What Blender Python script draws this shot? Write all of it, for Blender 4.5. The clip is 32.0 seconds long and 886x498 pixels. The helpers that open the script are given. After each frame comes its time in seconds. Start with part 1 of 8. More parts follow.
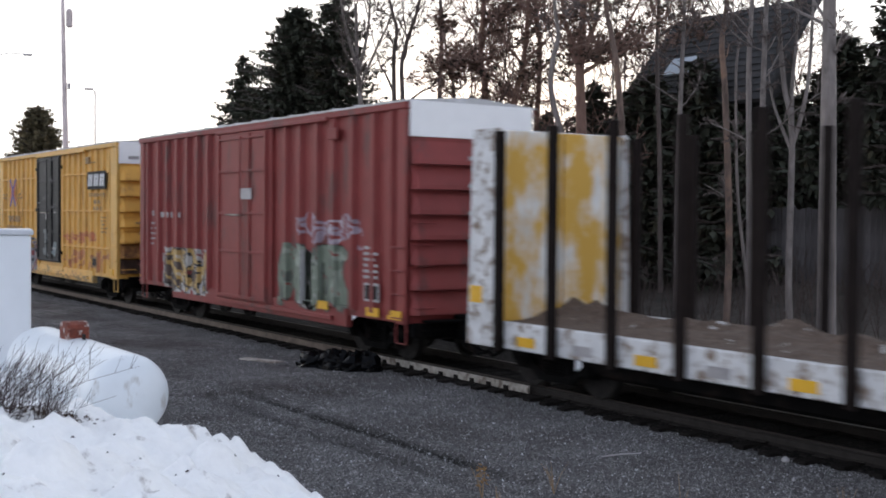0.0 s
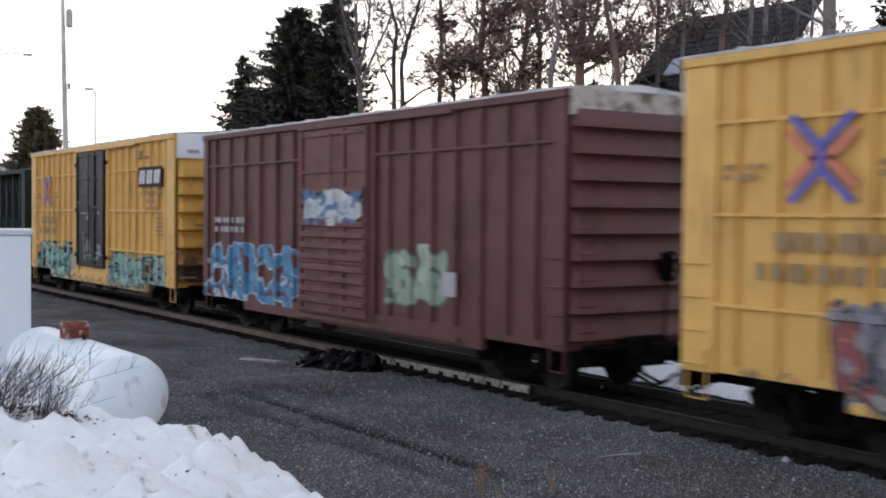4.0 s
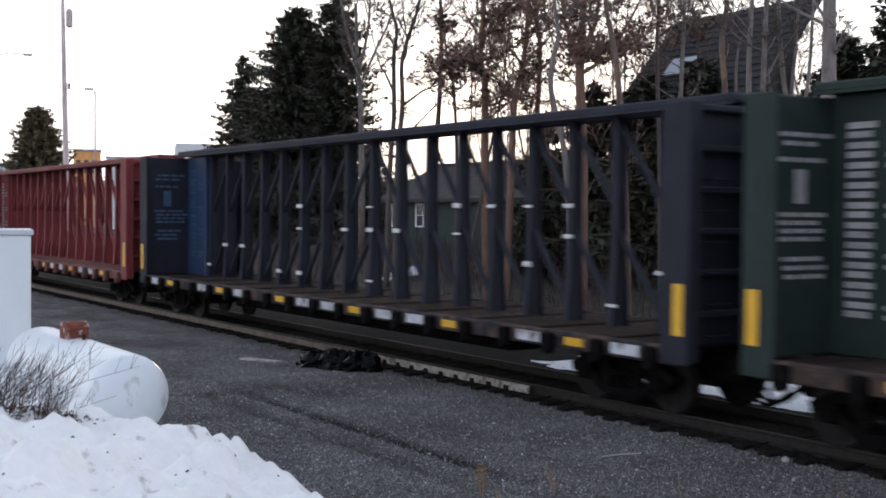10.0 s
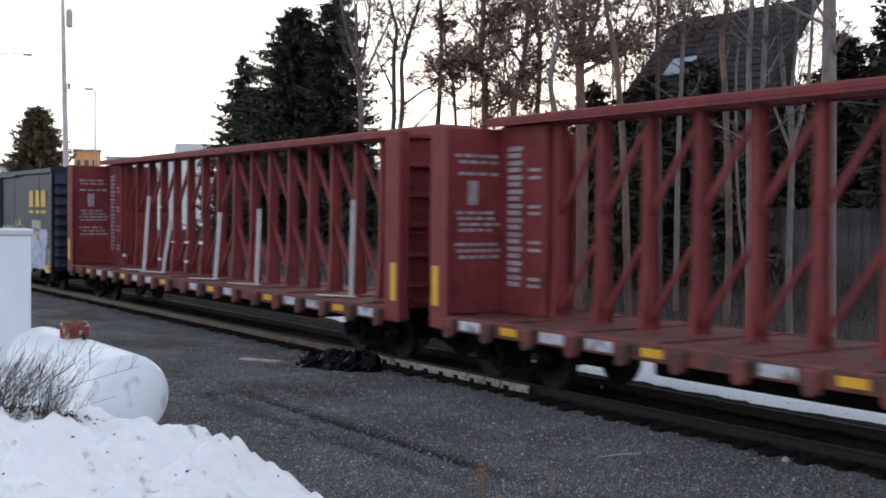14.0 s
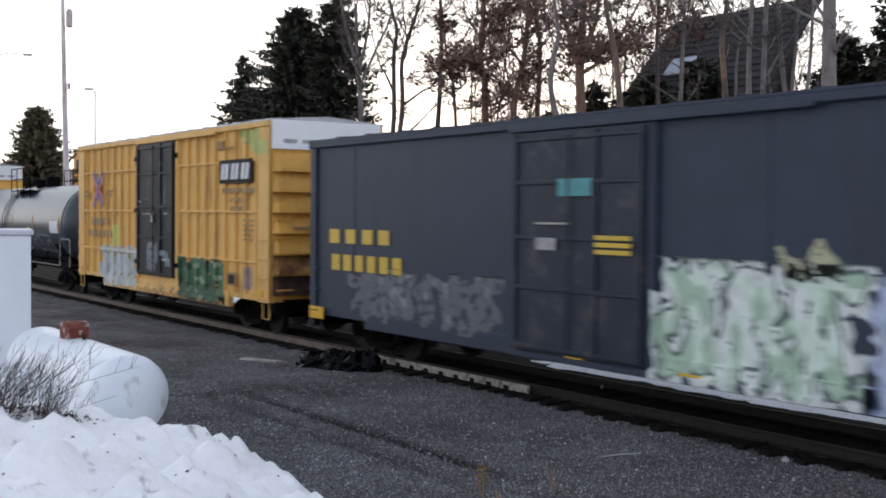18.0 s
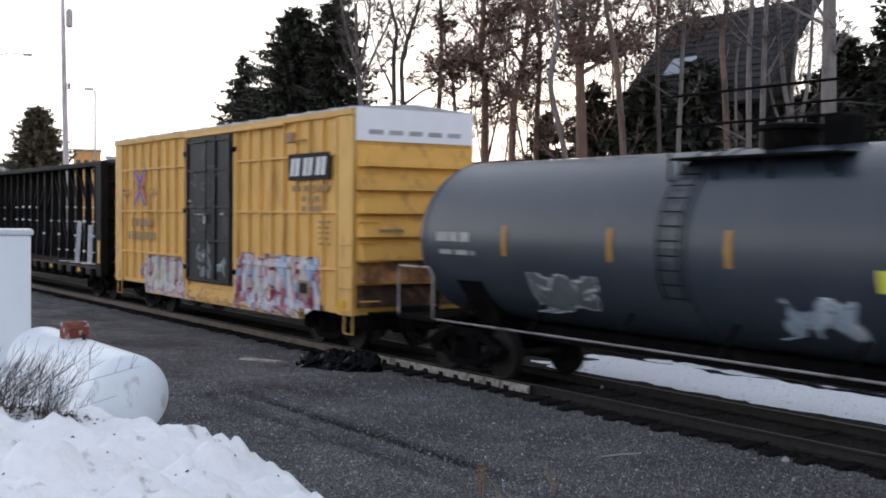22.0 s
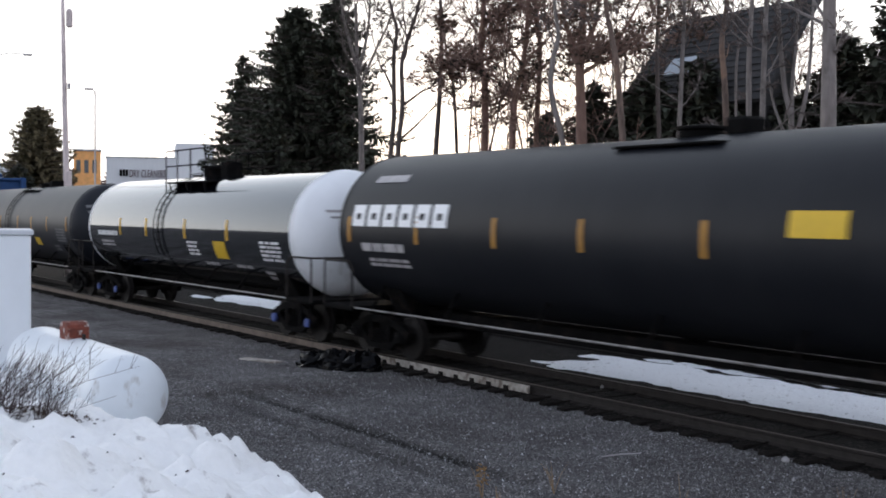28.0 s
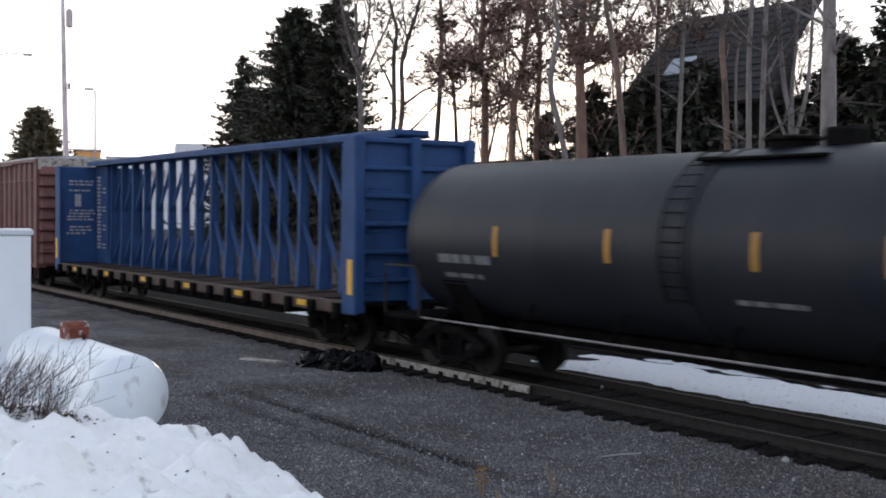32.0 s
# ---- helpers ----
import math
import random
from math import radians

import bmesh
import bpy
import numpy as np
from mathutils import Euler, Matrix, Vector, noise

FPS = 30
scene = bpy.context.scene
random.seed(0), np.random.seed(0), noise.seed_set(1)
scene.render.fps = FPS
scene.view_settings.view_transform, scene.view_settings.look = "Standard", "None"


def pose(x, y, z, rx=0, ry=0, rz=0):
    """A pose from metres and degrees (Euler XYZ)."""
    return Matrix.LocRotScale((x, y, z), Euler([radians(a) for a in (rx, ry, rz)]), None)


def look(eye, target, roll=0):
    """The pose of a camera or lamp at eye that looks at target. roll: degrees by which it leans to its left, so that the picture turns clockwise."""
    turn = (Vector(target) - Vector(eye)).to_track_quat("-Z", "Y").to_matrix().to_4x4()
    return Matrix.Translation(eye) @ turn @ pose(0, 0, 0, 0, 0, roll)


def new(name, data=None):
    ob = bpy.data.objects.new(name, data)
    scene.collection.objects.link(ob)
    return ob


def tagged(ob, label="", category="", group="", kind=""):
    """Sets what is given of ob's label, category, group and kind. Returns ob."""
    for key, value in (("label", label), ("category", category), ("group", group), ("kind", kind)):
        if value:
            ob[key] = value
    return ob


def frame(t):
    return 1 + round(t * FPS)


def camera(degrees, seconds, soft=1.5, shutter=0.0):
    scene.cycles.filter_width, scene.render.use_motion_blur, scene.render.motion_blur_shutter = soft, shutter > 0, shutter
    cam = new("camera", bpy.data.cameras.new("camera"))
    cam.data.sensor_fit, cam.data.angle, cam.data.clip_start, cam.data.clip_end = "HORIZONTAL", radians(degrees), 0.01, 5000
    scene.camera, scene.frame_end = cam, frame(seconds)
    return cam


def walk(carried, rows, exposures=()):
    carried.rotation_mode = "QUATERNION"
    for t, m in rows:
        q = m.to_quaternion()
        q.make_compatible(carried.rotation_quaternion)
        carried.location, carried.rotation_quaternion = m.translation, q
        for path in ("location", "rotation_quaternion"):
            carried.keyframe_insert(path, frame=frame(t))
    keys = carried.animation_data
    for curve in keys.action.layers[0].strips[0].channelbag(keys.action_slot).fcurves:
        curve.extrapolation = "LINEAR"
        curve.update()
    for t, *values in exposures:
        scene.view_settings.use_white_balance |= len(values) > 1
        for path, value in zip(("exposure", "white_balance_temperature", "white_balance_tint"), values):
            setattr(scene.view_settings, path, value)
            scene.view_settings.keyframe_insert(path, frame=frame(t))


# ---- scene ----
# The camera stands still on a snow bank beside a single track and looks along it.
cam = camera(41.9, 32.0, soft=1.85, shutter=0.5)
EYE = (0.0, 0.0, 3.21)
AIM = pose(0.0, 0.0, 3.21, 90 - 1.70, 0, 55.95) @ pose(0, 0, 0, 0, 0, 0.48)
walk(cam, [(0.0, AIM), (32.0, AIM)], exposures=[(0.0, 0.68), (32.0, 0.68)])

# ---- light: a bright dusk sky, the sun low behind the wood ----
SUN_TURN, SUN_LIFT = 52.0, 5.0
world = bpy.data.worlds.new("world")
scene.world = world
world.use_nodes = True
wn, wl = world.node_tree.nodes, world.node_tree.links
wn.clear()
sky = wn.new("ShaderNodeTexSky")
sky.sky_type, sky.sun_disc = "NISHITA", False
sky.sun_elevation, sky.sun_rotation = radians(SUN_LIFT), radians(-SUN_TURN)
sky.air_density, sky.dust_density, sky.ozone_density = 1.0, 2.0, 2.0
sky_bg, cloud_bg, both, w_out = (wn.new("ShaderNodeBackground"), wn.new("ShaderNodeBackground"),
                                 wn.new("ShaderNodeAddShader"), wn.new("ShaderNodeOutputWorld"))
wl.new(sky.outputs[0], sky_bg.inputs[0])
sky_bg.inputs[1].default_value = 0.014
# high thin cloud: bright and white towards the horizon, dimmer and bluer overhead
w_co, w_sep, w_ramp = wn.new("ShaderNodeTexCoord"), wn.new("ShaderNodeSeparateXYZ"), wn.new("ShaderNodeValToRGB")
wl.new(w_co.outputs["Generated"], w_sep.inputs[0])
wl.new(w_sep.outputs[2], w_ramp.inputs[0])
for at, colour in ((0.0, (1.0, 0.98, 0.965, 1)), (0.16, (0.83, 0.845, 0.87, 1)), (0.42, (0.52, 0.565, 0.635, 1)), (1.0, (0.25, 0.285, 0.36, 1))):
    e = w_ramp.color_ramp.elements[0] if at == 0 else (w_ramp.color_ramp.elements[-1] if at == 1 else w_ramp.color_ramp.elements.new(at))
    e.position, e.color = at, colour
# brighter on the side where the sun goes down, dim and blue on the other
w_dot, w_side, w_tone = wn.new("ShaderNodeVectorMath"), wn.new("ShaderNodeMapRange"), wn.new("ShaderNodeMix")
w_dot.operation = "DOT_PRODUCT"
w_dot.inputs[1].default_value = (-math.sin(radians(SUN_TURN)), math.cos(radians(SUN_TURN)), 0)
wl.new(w_co.outputs["Generated"], w_dot.inputs[0])
w_side.inputs[1].default_value, w_side.inputs[2].default_value = -1.0, 0.9
wl.new(w_dot.outputs["Value"], w_side.inputs[0])
w_tone.data_type = "RGBA"
w_tone.inputs[6].default_value, w_tone.inputs[7].default_value = (0.480, 0.497, 0.568, 1), (0.82, 0.815, 0.81, 1)
wl.new(w_side.outputs[0], w_tone.inputs["Factor"])
w_mul = wn.new("ShaderNodeMix")
w_mul.data_type, w_mul.blend_type = "RGBA", "MULTIPLY"
w_mul.inputs["Factor"].default_value = 1
wl.new(w_ramp.outputs[0], w_mul.inputs[6])
wl.new(w_tone.outputs[2], w_mul.inputs[7])
wl.new(w_mul.outputs[2], cloud_bg.inputs[0])
cloud_bg.inputs[1].default_value = 1.62
wl.new(sky_bg.outputs[0], both.inputs[0])
wl.new(cloud_bg.outputs[0], both.inputs[1])
wl.new(both.outputs[0], w_out.inputs[0])
sun = new("sun", bpy.data.lights.new("sun", "SUN"))
sun.data.energy, sun.data.angle, sun.data.color = 0.8, radians(12), (1.0, 0.80, 0.58)
sun_way = Vector((-math.sin(radians(SUN_TURN)), math.cos(radians(SUN_TURN)), math.tan(radians(SUN_LIFT))))
sun.matrix_world = look(sun_way * 60, (0, 0, 0))


# ---- materials ----
def material(name, colour, rough=0.7, metal=0.0, grain=0.25, scale=6.0, bump=0.0, bump_scale=40.0, streak=0.0,
             second=None, second_at=0.6, second_scale=2.0, soft=0.06, stretch=(1, 1, 1), spec=0.5):
    """A procedural surface: a base colour with fine grain, and a second colour in uneven patches; streak draws it out downwards."""
    m = bpy.data.materials.new(name)
    m.use_nodes = True
    n, l = m.node_tree.nodes, m.node_tree.links
    b = n["Principled BSDF"]
    b.inputs["Roughness"].default_value, b.inputs["Metallic"].default_value = rough, metal
    b.inputs["Specular IOR Level"].default_value = spec
    co = n.new("ShaderNodeTexCoord")
    mp = n.new("ShaderNodeMapping")
    mp.inputs["Scale"].default_value = stretch
    l.new(co.outputs["Object"], mp.inputs[0])
    fine = n.new("ShaderNodeTexNoise")
    fine.inputs["Scale"].default_value, fine.inputs["Detail"].default_value = scale, 6
    l.new(mp.outputs[0], fine.inputs["Vector"])
    info = n.new("ShaderNodeObjectInfo")
    add = n.new("ShaderNodeMath")
    add.operation = "MULTIPLY_ADD"
    add.inputs[1].default_value, add.inputs[2].default_value = 0.25, -0.125
    l.new(info.outputs["Random"], add.inputs[0])
    mix = n.new("ShaderNodeMath")
    l.new(fine.outputs[0], mix.inputs[0])
    l.new(add.outputs[0], mix.inputs[1])
    ramp = n.new("ShaderNodeMapRange")
    ramp.inputs[1].default_value, ramp.inputs[2].default_value = 0.2, 0.8
    ramp.inputs[3].default_value, ramp.inputs[4].default_value = 1 - grain, 1 + grain
    l.new(mix.outputs[0], ramp.inputs[0])
    mul = n.new("ShaderNodeMix")
    mul.data_type, mul.blend_type = "RGBA", "MULTIPLY"
    mul.inputs["Factor"].default_value = 1
    mul.inputs[6].default_value = (*colour, 1)
    l.new(ramp.outputs[0], mul.inputs[7])
    col = mul.outputs[2]
    if second:
        mp2 = n.new("ShaderNodeMapping")
        mp2.inputs["Scale"].default_value = (1, 1, 1 - 0.85 * streak)
        l.new(co.outputs["Object"], mp2.inputs[0])
        wide = n.new("ShaderNodeTexNoise")
        wide.inputs["Scale"].default_value, wide.inputs["Detail"].default_value = second_scale, 8
        wide.inputs["Roughness"].default_value = 0.65
        l.new(mp2.outputs[0], wide.inputs["Vector"])
        cut = n.new("ShaderNodeMapRange")
        cut.inputs[1].default_value, cut.inputs[2].default_value = second_at - soft, second_at + soft
        l.new(wide.outputs[0], cut.inputs[0])
        over = n.new("ShaderNodeMix")
        over.data_type = "RGBA"
        over.inputs[7].default_value = (*second, 1)
        l.new(cut.outputs[0], over.inputs["Factor"])
        l.new(col, over.inputs[6])
        col = over.outputs[2]
    l.new(col, b.inputs["Base Color"])
    if bump:
        tex = n.new("ShaderNodeTexNoise")
        tex.inputs["Scale"].default_value, tex.inputs["Detail"].default_value = bump_scale, 5
        l.new(mp.outputs[0], tex.inputs["Vector"])
        bp = n.new("ShaderNodeBump")
        bp.inputs["Strength"].default_value, bp.inputs["Distance"].default_value = min(1, bump), 0.03
        l.new(tex.outputs[0], bp.inputs["Height"])
        l.new(bp.outputs[0], b.inputs["Normal"])
    return m


def spray(m, zones):
    """Sprayed paint on the near side of a car, in zones (x0, x1, z0, z1, colours, seed): patches of colour with an uneven outline, over whatever m is."""
    n, l = m.node_tree.nodes, m.node_tree.links
    b = n["Principled BSDF"]
    col = b.inputs["Base Color"].links[0].from_socket
    co = n.new("ShaderNodeTexCoord")
    for x0, x1, z0, z1, colours, seed, *more in zones:
        size = more[0] if more else 2.1
        mp = n.new("ShaderNodeMapping")
        mp.inputs["Location"].default_value = (seed * 3.7, 0, seed * 1.3)
        mp.inputs["Scale"].default_value = (1.15, 0.0, 0.60)
        mp.inputs["Rotation"].default_value = (0, 0.25 * (-1) ** seed, 0)
        l.new(co.outputs["Object"], mp.inputs[0])
        warp = n.new("ShaderNodeTexNoise")
        warp.inputs["Scale"].default_value, warp.inputs["Detail"].default_value = 1.6, 3
        l.new(mp.outputs[0], warp.inputs["Vector"])
        shift = n.new("ShaderNodeVectorMath")
        shift.operation = "MULTIPLY_ADD"
        shift.inputs[1].default_value = (0.9, 0, 0.9)
        l.new(warp.outputs["Color"], shift.inputs[0])
        l.new(mp.outputs[0], shift.inputs[2])
        cells = n.new("ShaderNodeTexVoronoi")
        cells.inputs["Scale"].default_value = size
        l.new(shift.outputs[0], cells.inputs["Vector"])
        pick = n.new("ShaderNodeValToRGB")
        pick.color_ramp.interpolation = "LINEAR"
        while len(pick.color_ramp.elements) < len(colours):
            pick.color_ramp.elements.new(0.5)
        for i, (e, c) in enumerate(zip(pick.color_ramp.elements, colours)):
            e.position, e.color = i / len(colours), (*c, 1)
        sep = n.new("ShaderNodeSeparateColor")
        l.new(cells.outputs["Color"], sep.inputs[0])
        fade = n.new("ShaderNodeTexNoise")
        fade.inputs["Scale"].default_value, fade.inputs["Detail"].default_value = 2.4, 2
        l.new(shift.outputs[0], fade.inputs["Vector"])
        fill = n.new("ShaderNodeMath")
        fill.operation = "MULTIPLY_ADD"
        fill.inputs[1].default_value = 0.45
        l.new(sep.outputs[0], fill.inputs[0])
        spread_out = n.new("ShaderNodeMapRange")
        spread_out.inputs[1].default_value, spread_out.inputs[2].default_value = 0.30, 0.70
        spread_out.inputs[4].default_value = 0.60
        l.new(fade.outputs[0], spread_out.inputs[0])
        l.new(spread_out.outputs[0], fill.inputs[2])
        l.new(fill.outputs[0], pick.inputs[0])
        edge = n.new("ShaderNodeTexVoronoi")
        edge.feature = "DISTANCE_TO_EDGE"
        edge.inputs["Scale"].default_value = size
        l.new(shift.outputs[0], edge.inputs["Vector"])
        line = n.new("ShaderNodeMapRange")
        line.inputs[1].default_value, line.inputs[2].default_value = (0.05, 0.075) if not more else (0.015, 0.03)
        l.new(edge.outputs[0], line.inputs[0])
        inked = n.new("ShaderNodeMix")
        inked.data_type = "RGBA"
        inked.inputs[6].default_value = (*[0.42 * v for v in colours[-1]], 1)
        l.new(line.outputs[0], inked.inputs["Factor"])
        l.new(pick.outputs[0], inked.inputs[7])
        # where the zone ends: a box whose border wanders
        pos = n.new("ShaderNodeSeparateXYZ")
        l.new(co.outputs["Object"], pos.inputs[0])
        wob = n.new("ShaderNodeSeparateColor")
        l.new(warp.outputs["Color"], wob.inputs[0])
        mask = None
        for axis, lo, hi, w in ((0, x0, x1, 0.5), (2, z0, z1, 0.8)):
            a = n.new("ShaderNodeMath")
            a.operation = "MULTIPLY_ADD"
            a.inputs[1].default_value = w
            l.new(wob.outputs[axis], a.inputs[0])
            l.new(pos.outputs[axis], a.inputs[2])
            c = n.new("ShaderNodeMath")
            c.operation = "COMPARE"
            c.inputs[1].default_value, c.inputs[2].default_value = (lo + hi) / 2 + w / 2, (hi - lo) / 2
            l.new(a.outputs[0], c.inputs[0])
            if mask:
                t = n.new("ShaderNodeMath")
                t.operation = "MULTIPLY"
                l.new(mask, t.inputs[0])
                l.new(c.outputs[0], t.inputs[1])
                mask = t.outputs[0]
            else:
                mask = c.outputs[0]
        near = n.new("ShaderNodeMath")
        near.operation = "LESS_THAN"
        near.inputs[1].default_value = -1.2
        l.new(pos.outputs[1], near.inputs[0])
        t = n.new("ShaderNodeMath")
        t.operation = "MULTIPLY"
        l.new(mask, t.inputs[0])
        l.new(near.outputs[0], t.inputs[1])
        worn = n.new("ShaderNodeTexNoise")
        worn.inputs["Scale"].default_value, worn.inputs["Detail"].default_value = 5.0, 6
        l.new(co.outputs["Object"], worn.inputs["Vector"])
        keep = n.new("ShaderNodeMapRange")
        keep.inputs[1].default_value, keep.inputs[2].default_value = 0.33, 0.45
        keep.inputs[4].default_value = 0.95
        l.new(worn.outputs[0], keep.inputs[0])
        t2 = n.new("ShaderNodeMath")
        t2.operation = "MULTIPLY"
        l.new(t.outputs[0], t2.inputs[0])
        l.new(keep.outputs[0], t2.inputs[1])
        over = n.new("ShaderNodeMix")
        over.data_type = "RGBA"
        l.new(t2.outputs[0], over.inputs["Factor"])
        l.new(col, over.inputs[6])
        l.new(inked.outputs[2], over.inputs[7])
        col = over.outputs[2]
    l.new(col, b.inputs["Base Color"])
    return m


def pebbled(name, colour, size, dark, light, rough=0.9, soil=None):
    """Crushed stone: cells of the given size, each its own grey, with sunk gaps, over slow changes of tone."""
    m = material(name, colour, rough, grain=0.30, scale=1.1, spec=0.12, second=soil, second_at=0.54, second_scale=0.45, soft=0.14)
    n, l = m.node_tree.nodes, m.node_tree.links
    b = n["Principled BSDF"]
    base = b.inputs["Base Color"].links[0].from_socket
    co = n.new("ShaderNodeTexCoord")
    cell = n.new("ShaderNodeTexVoronoi")
    cell.inputs["Scale"].default_value = 1 / size
    l.new(co.outputs["Object"], cell.inputs["Vector"])
    sep = n.new("ShaderNodeSeparateColor")
    l.new(cell.outputs["Color"], sep.inputs[0])
    tone = n.new("ShaderNodeMapRange")
    tone.inputs[3].default_value, tone.inputs[4].default_value = dark, light
    cube = n.new("ShaderNodeMath")
    cube.operation = "POWER"
    cube.inputs[1].default_value = 5.0
    l.new(sep.outputs[0], cube.inputs[0])
    l.new(cube.outputs[0], tone.inputs[0])
    mul = n.new("ShaderNodeMix")
    mul.data_type, mul.blend_type = "RGBA", "MULTIPLY"
    mul.inputs["Factor"].default_value = 1
    l.new(base, mul.inputs[6])
    l.new(tone.outputs[0], mul.inputs[7])
    l.new(mul.outputs[2], b.inputs["Base Color"])
    bp = n.new("ShaderNodeBump")
    bp.invert = True
    bp.inputs["Strength"].default_value, bp.inputs["Distance"].default_value = 1.0, size * 0.8
    l.new(cell.outputs["Distance"], bp.inputs["Height"])
    l.new(bp.outputs[0], b.inputs["Normal"])
    return m


M_GRAVEL = pebbled("gravel", (0.154, 0.147, 0.146), 0.017, 0.55, 3.4, soil=(0.062, 0.054, 0.050))
M_STONE = material("stone", (0.11, 0.11, 0.115), 0.85, grain=0.5, scale=9)
sn, sl = M_STONE.node_tree.nodes, M_STONE.node_tree.links
s_geo, s_tone = sn.new("ShaderNodeNewGeometry"), sn.new("ShaderNodeValToRGB")
for at, colour in ((0.0, (0.035, 0.034, 0.034, 1)), (0.62, (0.125, 0.122, 0.124, 1)), (0.9, (0.25, 0.245, 0.245, 1)), (1.0, (0.55, 0.55, 0.56, 1))):
    e = s_tone.color_ramp.elements[0] if at == 0 else (s_tone.color_ramp.elements[-1] if at == 1 else s_tone.color_ramp.elements.new(at))
    e.position, e.color = at, colour
sl.new(s_geo.outputs["Random Per Island"], s_tone.inputs[0])
sl.new(s_tone.outputs[0], sn["Principled BSDF"].inputs["Base Color"])
M_FLOOR = material("forest_floor", (0.062, 0.05, 0.04), 0.95, grain=0.6, scale=9, bump=1.0, bump_scale=14, second=(0.03, 0.027, 0.022), second_scale=0.8)
M_SNOW = material("snow", (0.975, 0.965, 0.945), 0.6, grain=0.05, scale=9, bump=0.6, bump_scale=20, second=(0.36, 0.32, 0.30), second_at=0.665,
                  second_scale=2.6, soft=0.06)
M_OLDSNOW = material("old_dirty_snow", (0.88, 0.89, 0.91), 0.6, grain=0.08, scale=9, bump=0.8, bump_scale=14, second=(0.22, 0.20, 0.19), second_at=0.635, second_scale=9.0, soft=0.05)
M_RAIL = material("rail_steel", (0.034, 0.029, 0.026), 0.7, spec=0.15, grain=0.35, scale=7)
M_RAILTOP = material("worn_rail_head", (0.085, 0.066, 0.055), 0.55, 0.3, grain=0.3, scale=9)
M_PALE = material("pale_painted_steel", (0.42, 0.38, 0.33), 0.7, grain=0.4, scale=9, second=(0.13, 0.10, 0.08), second_at=0.55, second_scale=3)
M_TIE = material("tarred_wood", (0.015, 0.0125, 0.011), 0.9, spec=0.1, grain=0.5, scale=14, bump=0.5)
# steel colours held near black, which also puts in the darkness under the cars
M_IRON = material("near_black_dirty_steel", (0.0055, 0.0052, 0.0052), 0.85, spec=0.05, grain=0.5, scale=6, second=(0.017, 0.012, 0.010), second_at=0.60, second_scale=3)
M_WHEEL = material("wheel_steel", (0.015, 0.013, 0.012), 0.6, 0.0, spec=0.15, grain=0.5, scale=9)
M_GREY = material("galvanised_roof", (0.42, 0.42, 0.42), 0.5, 0.2, grain=0.2, scale=4, second=(0.6, 0.6, 0.62), second_at=0.52, second_scale=1.1)
M_WHITE = material("white_paint", (0.80, 0.80, 0.80), 0.55, grain=0.08, scale=3, second=(0.45, 0.42, 0.38), second_at=0.68, second_scale=1.5, streak=0.8)
M_ENDWHITE = material("bright_white_paint", (0.90, 0.90, 0.90), 0.5, grain=0.03, scale=3)
M_SIGNW = material("white_lettering", (0.72, 0.72, 0.72), 0.6, grain=0.15, scale=8)
M_SIGNF = material("faded_lettering", (0.38, 0.36, 0.36), 0.6, grain=0.3, scale=8)
# pipe grey set pale so that it carries the bright highlight line
M_PIPE = material("highlight_grey_pipe", (0.34, 0.32, 0.31), 0.45, 0.3, grain=0.35, scale=6, second=(0.08, 0.06, 0.05), second_at=0.58, second_scale=3)
M_GRIME = material("brake_grime", (0.045, 0.028, 0.022), 0.9, spec=0.1, grain=0.5, scale=5, second=(0.16, 0.08, 0.04), second_at=0.60, second_scale=2.5, soft=0.12)
M_RUSTY = material("rust_stained_paint", (0.34, 0.165, 0.055), 0.8, spec=0.2, grain=0.4, scale=3, second=(0.10, 0.045, 0.025), second_at=0.54, second_scale=2.5, soft=0.12)
M_SIGND = material("grimy_lettering", (0.15, 0.15, 0.155), 0.65, grain=0.35, scale=8)
M_SIGNB = material("black_panel_paint", (0.012, 0.012, 0.013), 0.6, spec=0.15, grain=0.2)
M_FAINT = material("faint_blue_lettering", (0.05, 0.10, 0.17), 0.6, grain=0.3, scale=8)
M_PANELW = material("bluish_white_panels", (0.50, 0.52, 0.56), 0.6, grain=0.3, scale=7, second=(0.15, 0.12, 0.10), second_at=0.58, second_scale=3)
M_SIGNY = material("yellow_lettering", (0.60, 0.40, 0.04), 0.5, grain=0.15, scale=8)
M_AMBER = material("amber_reflector", (0.74, 0.41, 0.02), 0.35, grain=0.1)
M_DULLY = material("dull_ochre_strip", (0.42, 0.20, 0.025), 0.5, grain=0.25, scale=8)
M_LEMON = material("yellow_placard", (0.66, 0.42, 0.02), 0.5, grain=0.1)
M_INK = material("brown_stencil", (0.33, 0.21, 0.10), 0.7, grain=0.2)
M_BLUEP = material("blue_paint", (0.10, 0.10, 0.38), 0.55, grain=0.15)
M_REDP = material("red_paint", (0.62, 0.19, 0.12), 0.55, grain=0.15)
M_ORANGEP = material("orange_rust_paint", (0.48, 0.19, 0.03), 0.7, grain=0.3)
M_BLACK = material("black_gloss_paint", (0.0022, 0.0030, 0.0045), 0.11, spec=0.6, grain=0.2, scale=3)
M_BLACK.node_tree.nodes["Principled BSDF"].inputs["Specular Tint"].default_value = (0.62, 0.82, 1.0, 1)
M_BLACK.node_tree.nodes["Principled BSDF"].inputs["Coat Weight"].default_value = 0.65
M_BLACK.node_tree.nodes["Principled BSDF"].inputs["Coat Roughness"].default_value = 0.06
M_BLACK.node_tree.nodes["Principled BSDF"].inputs["Coat IOR"].default_value = 1.42


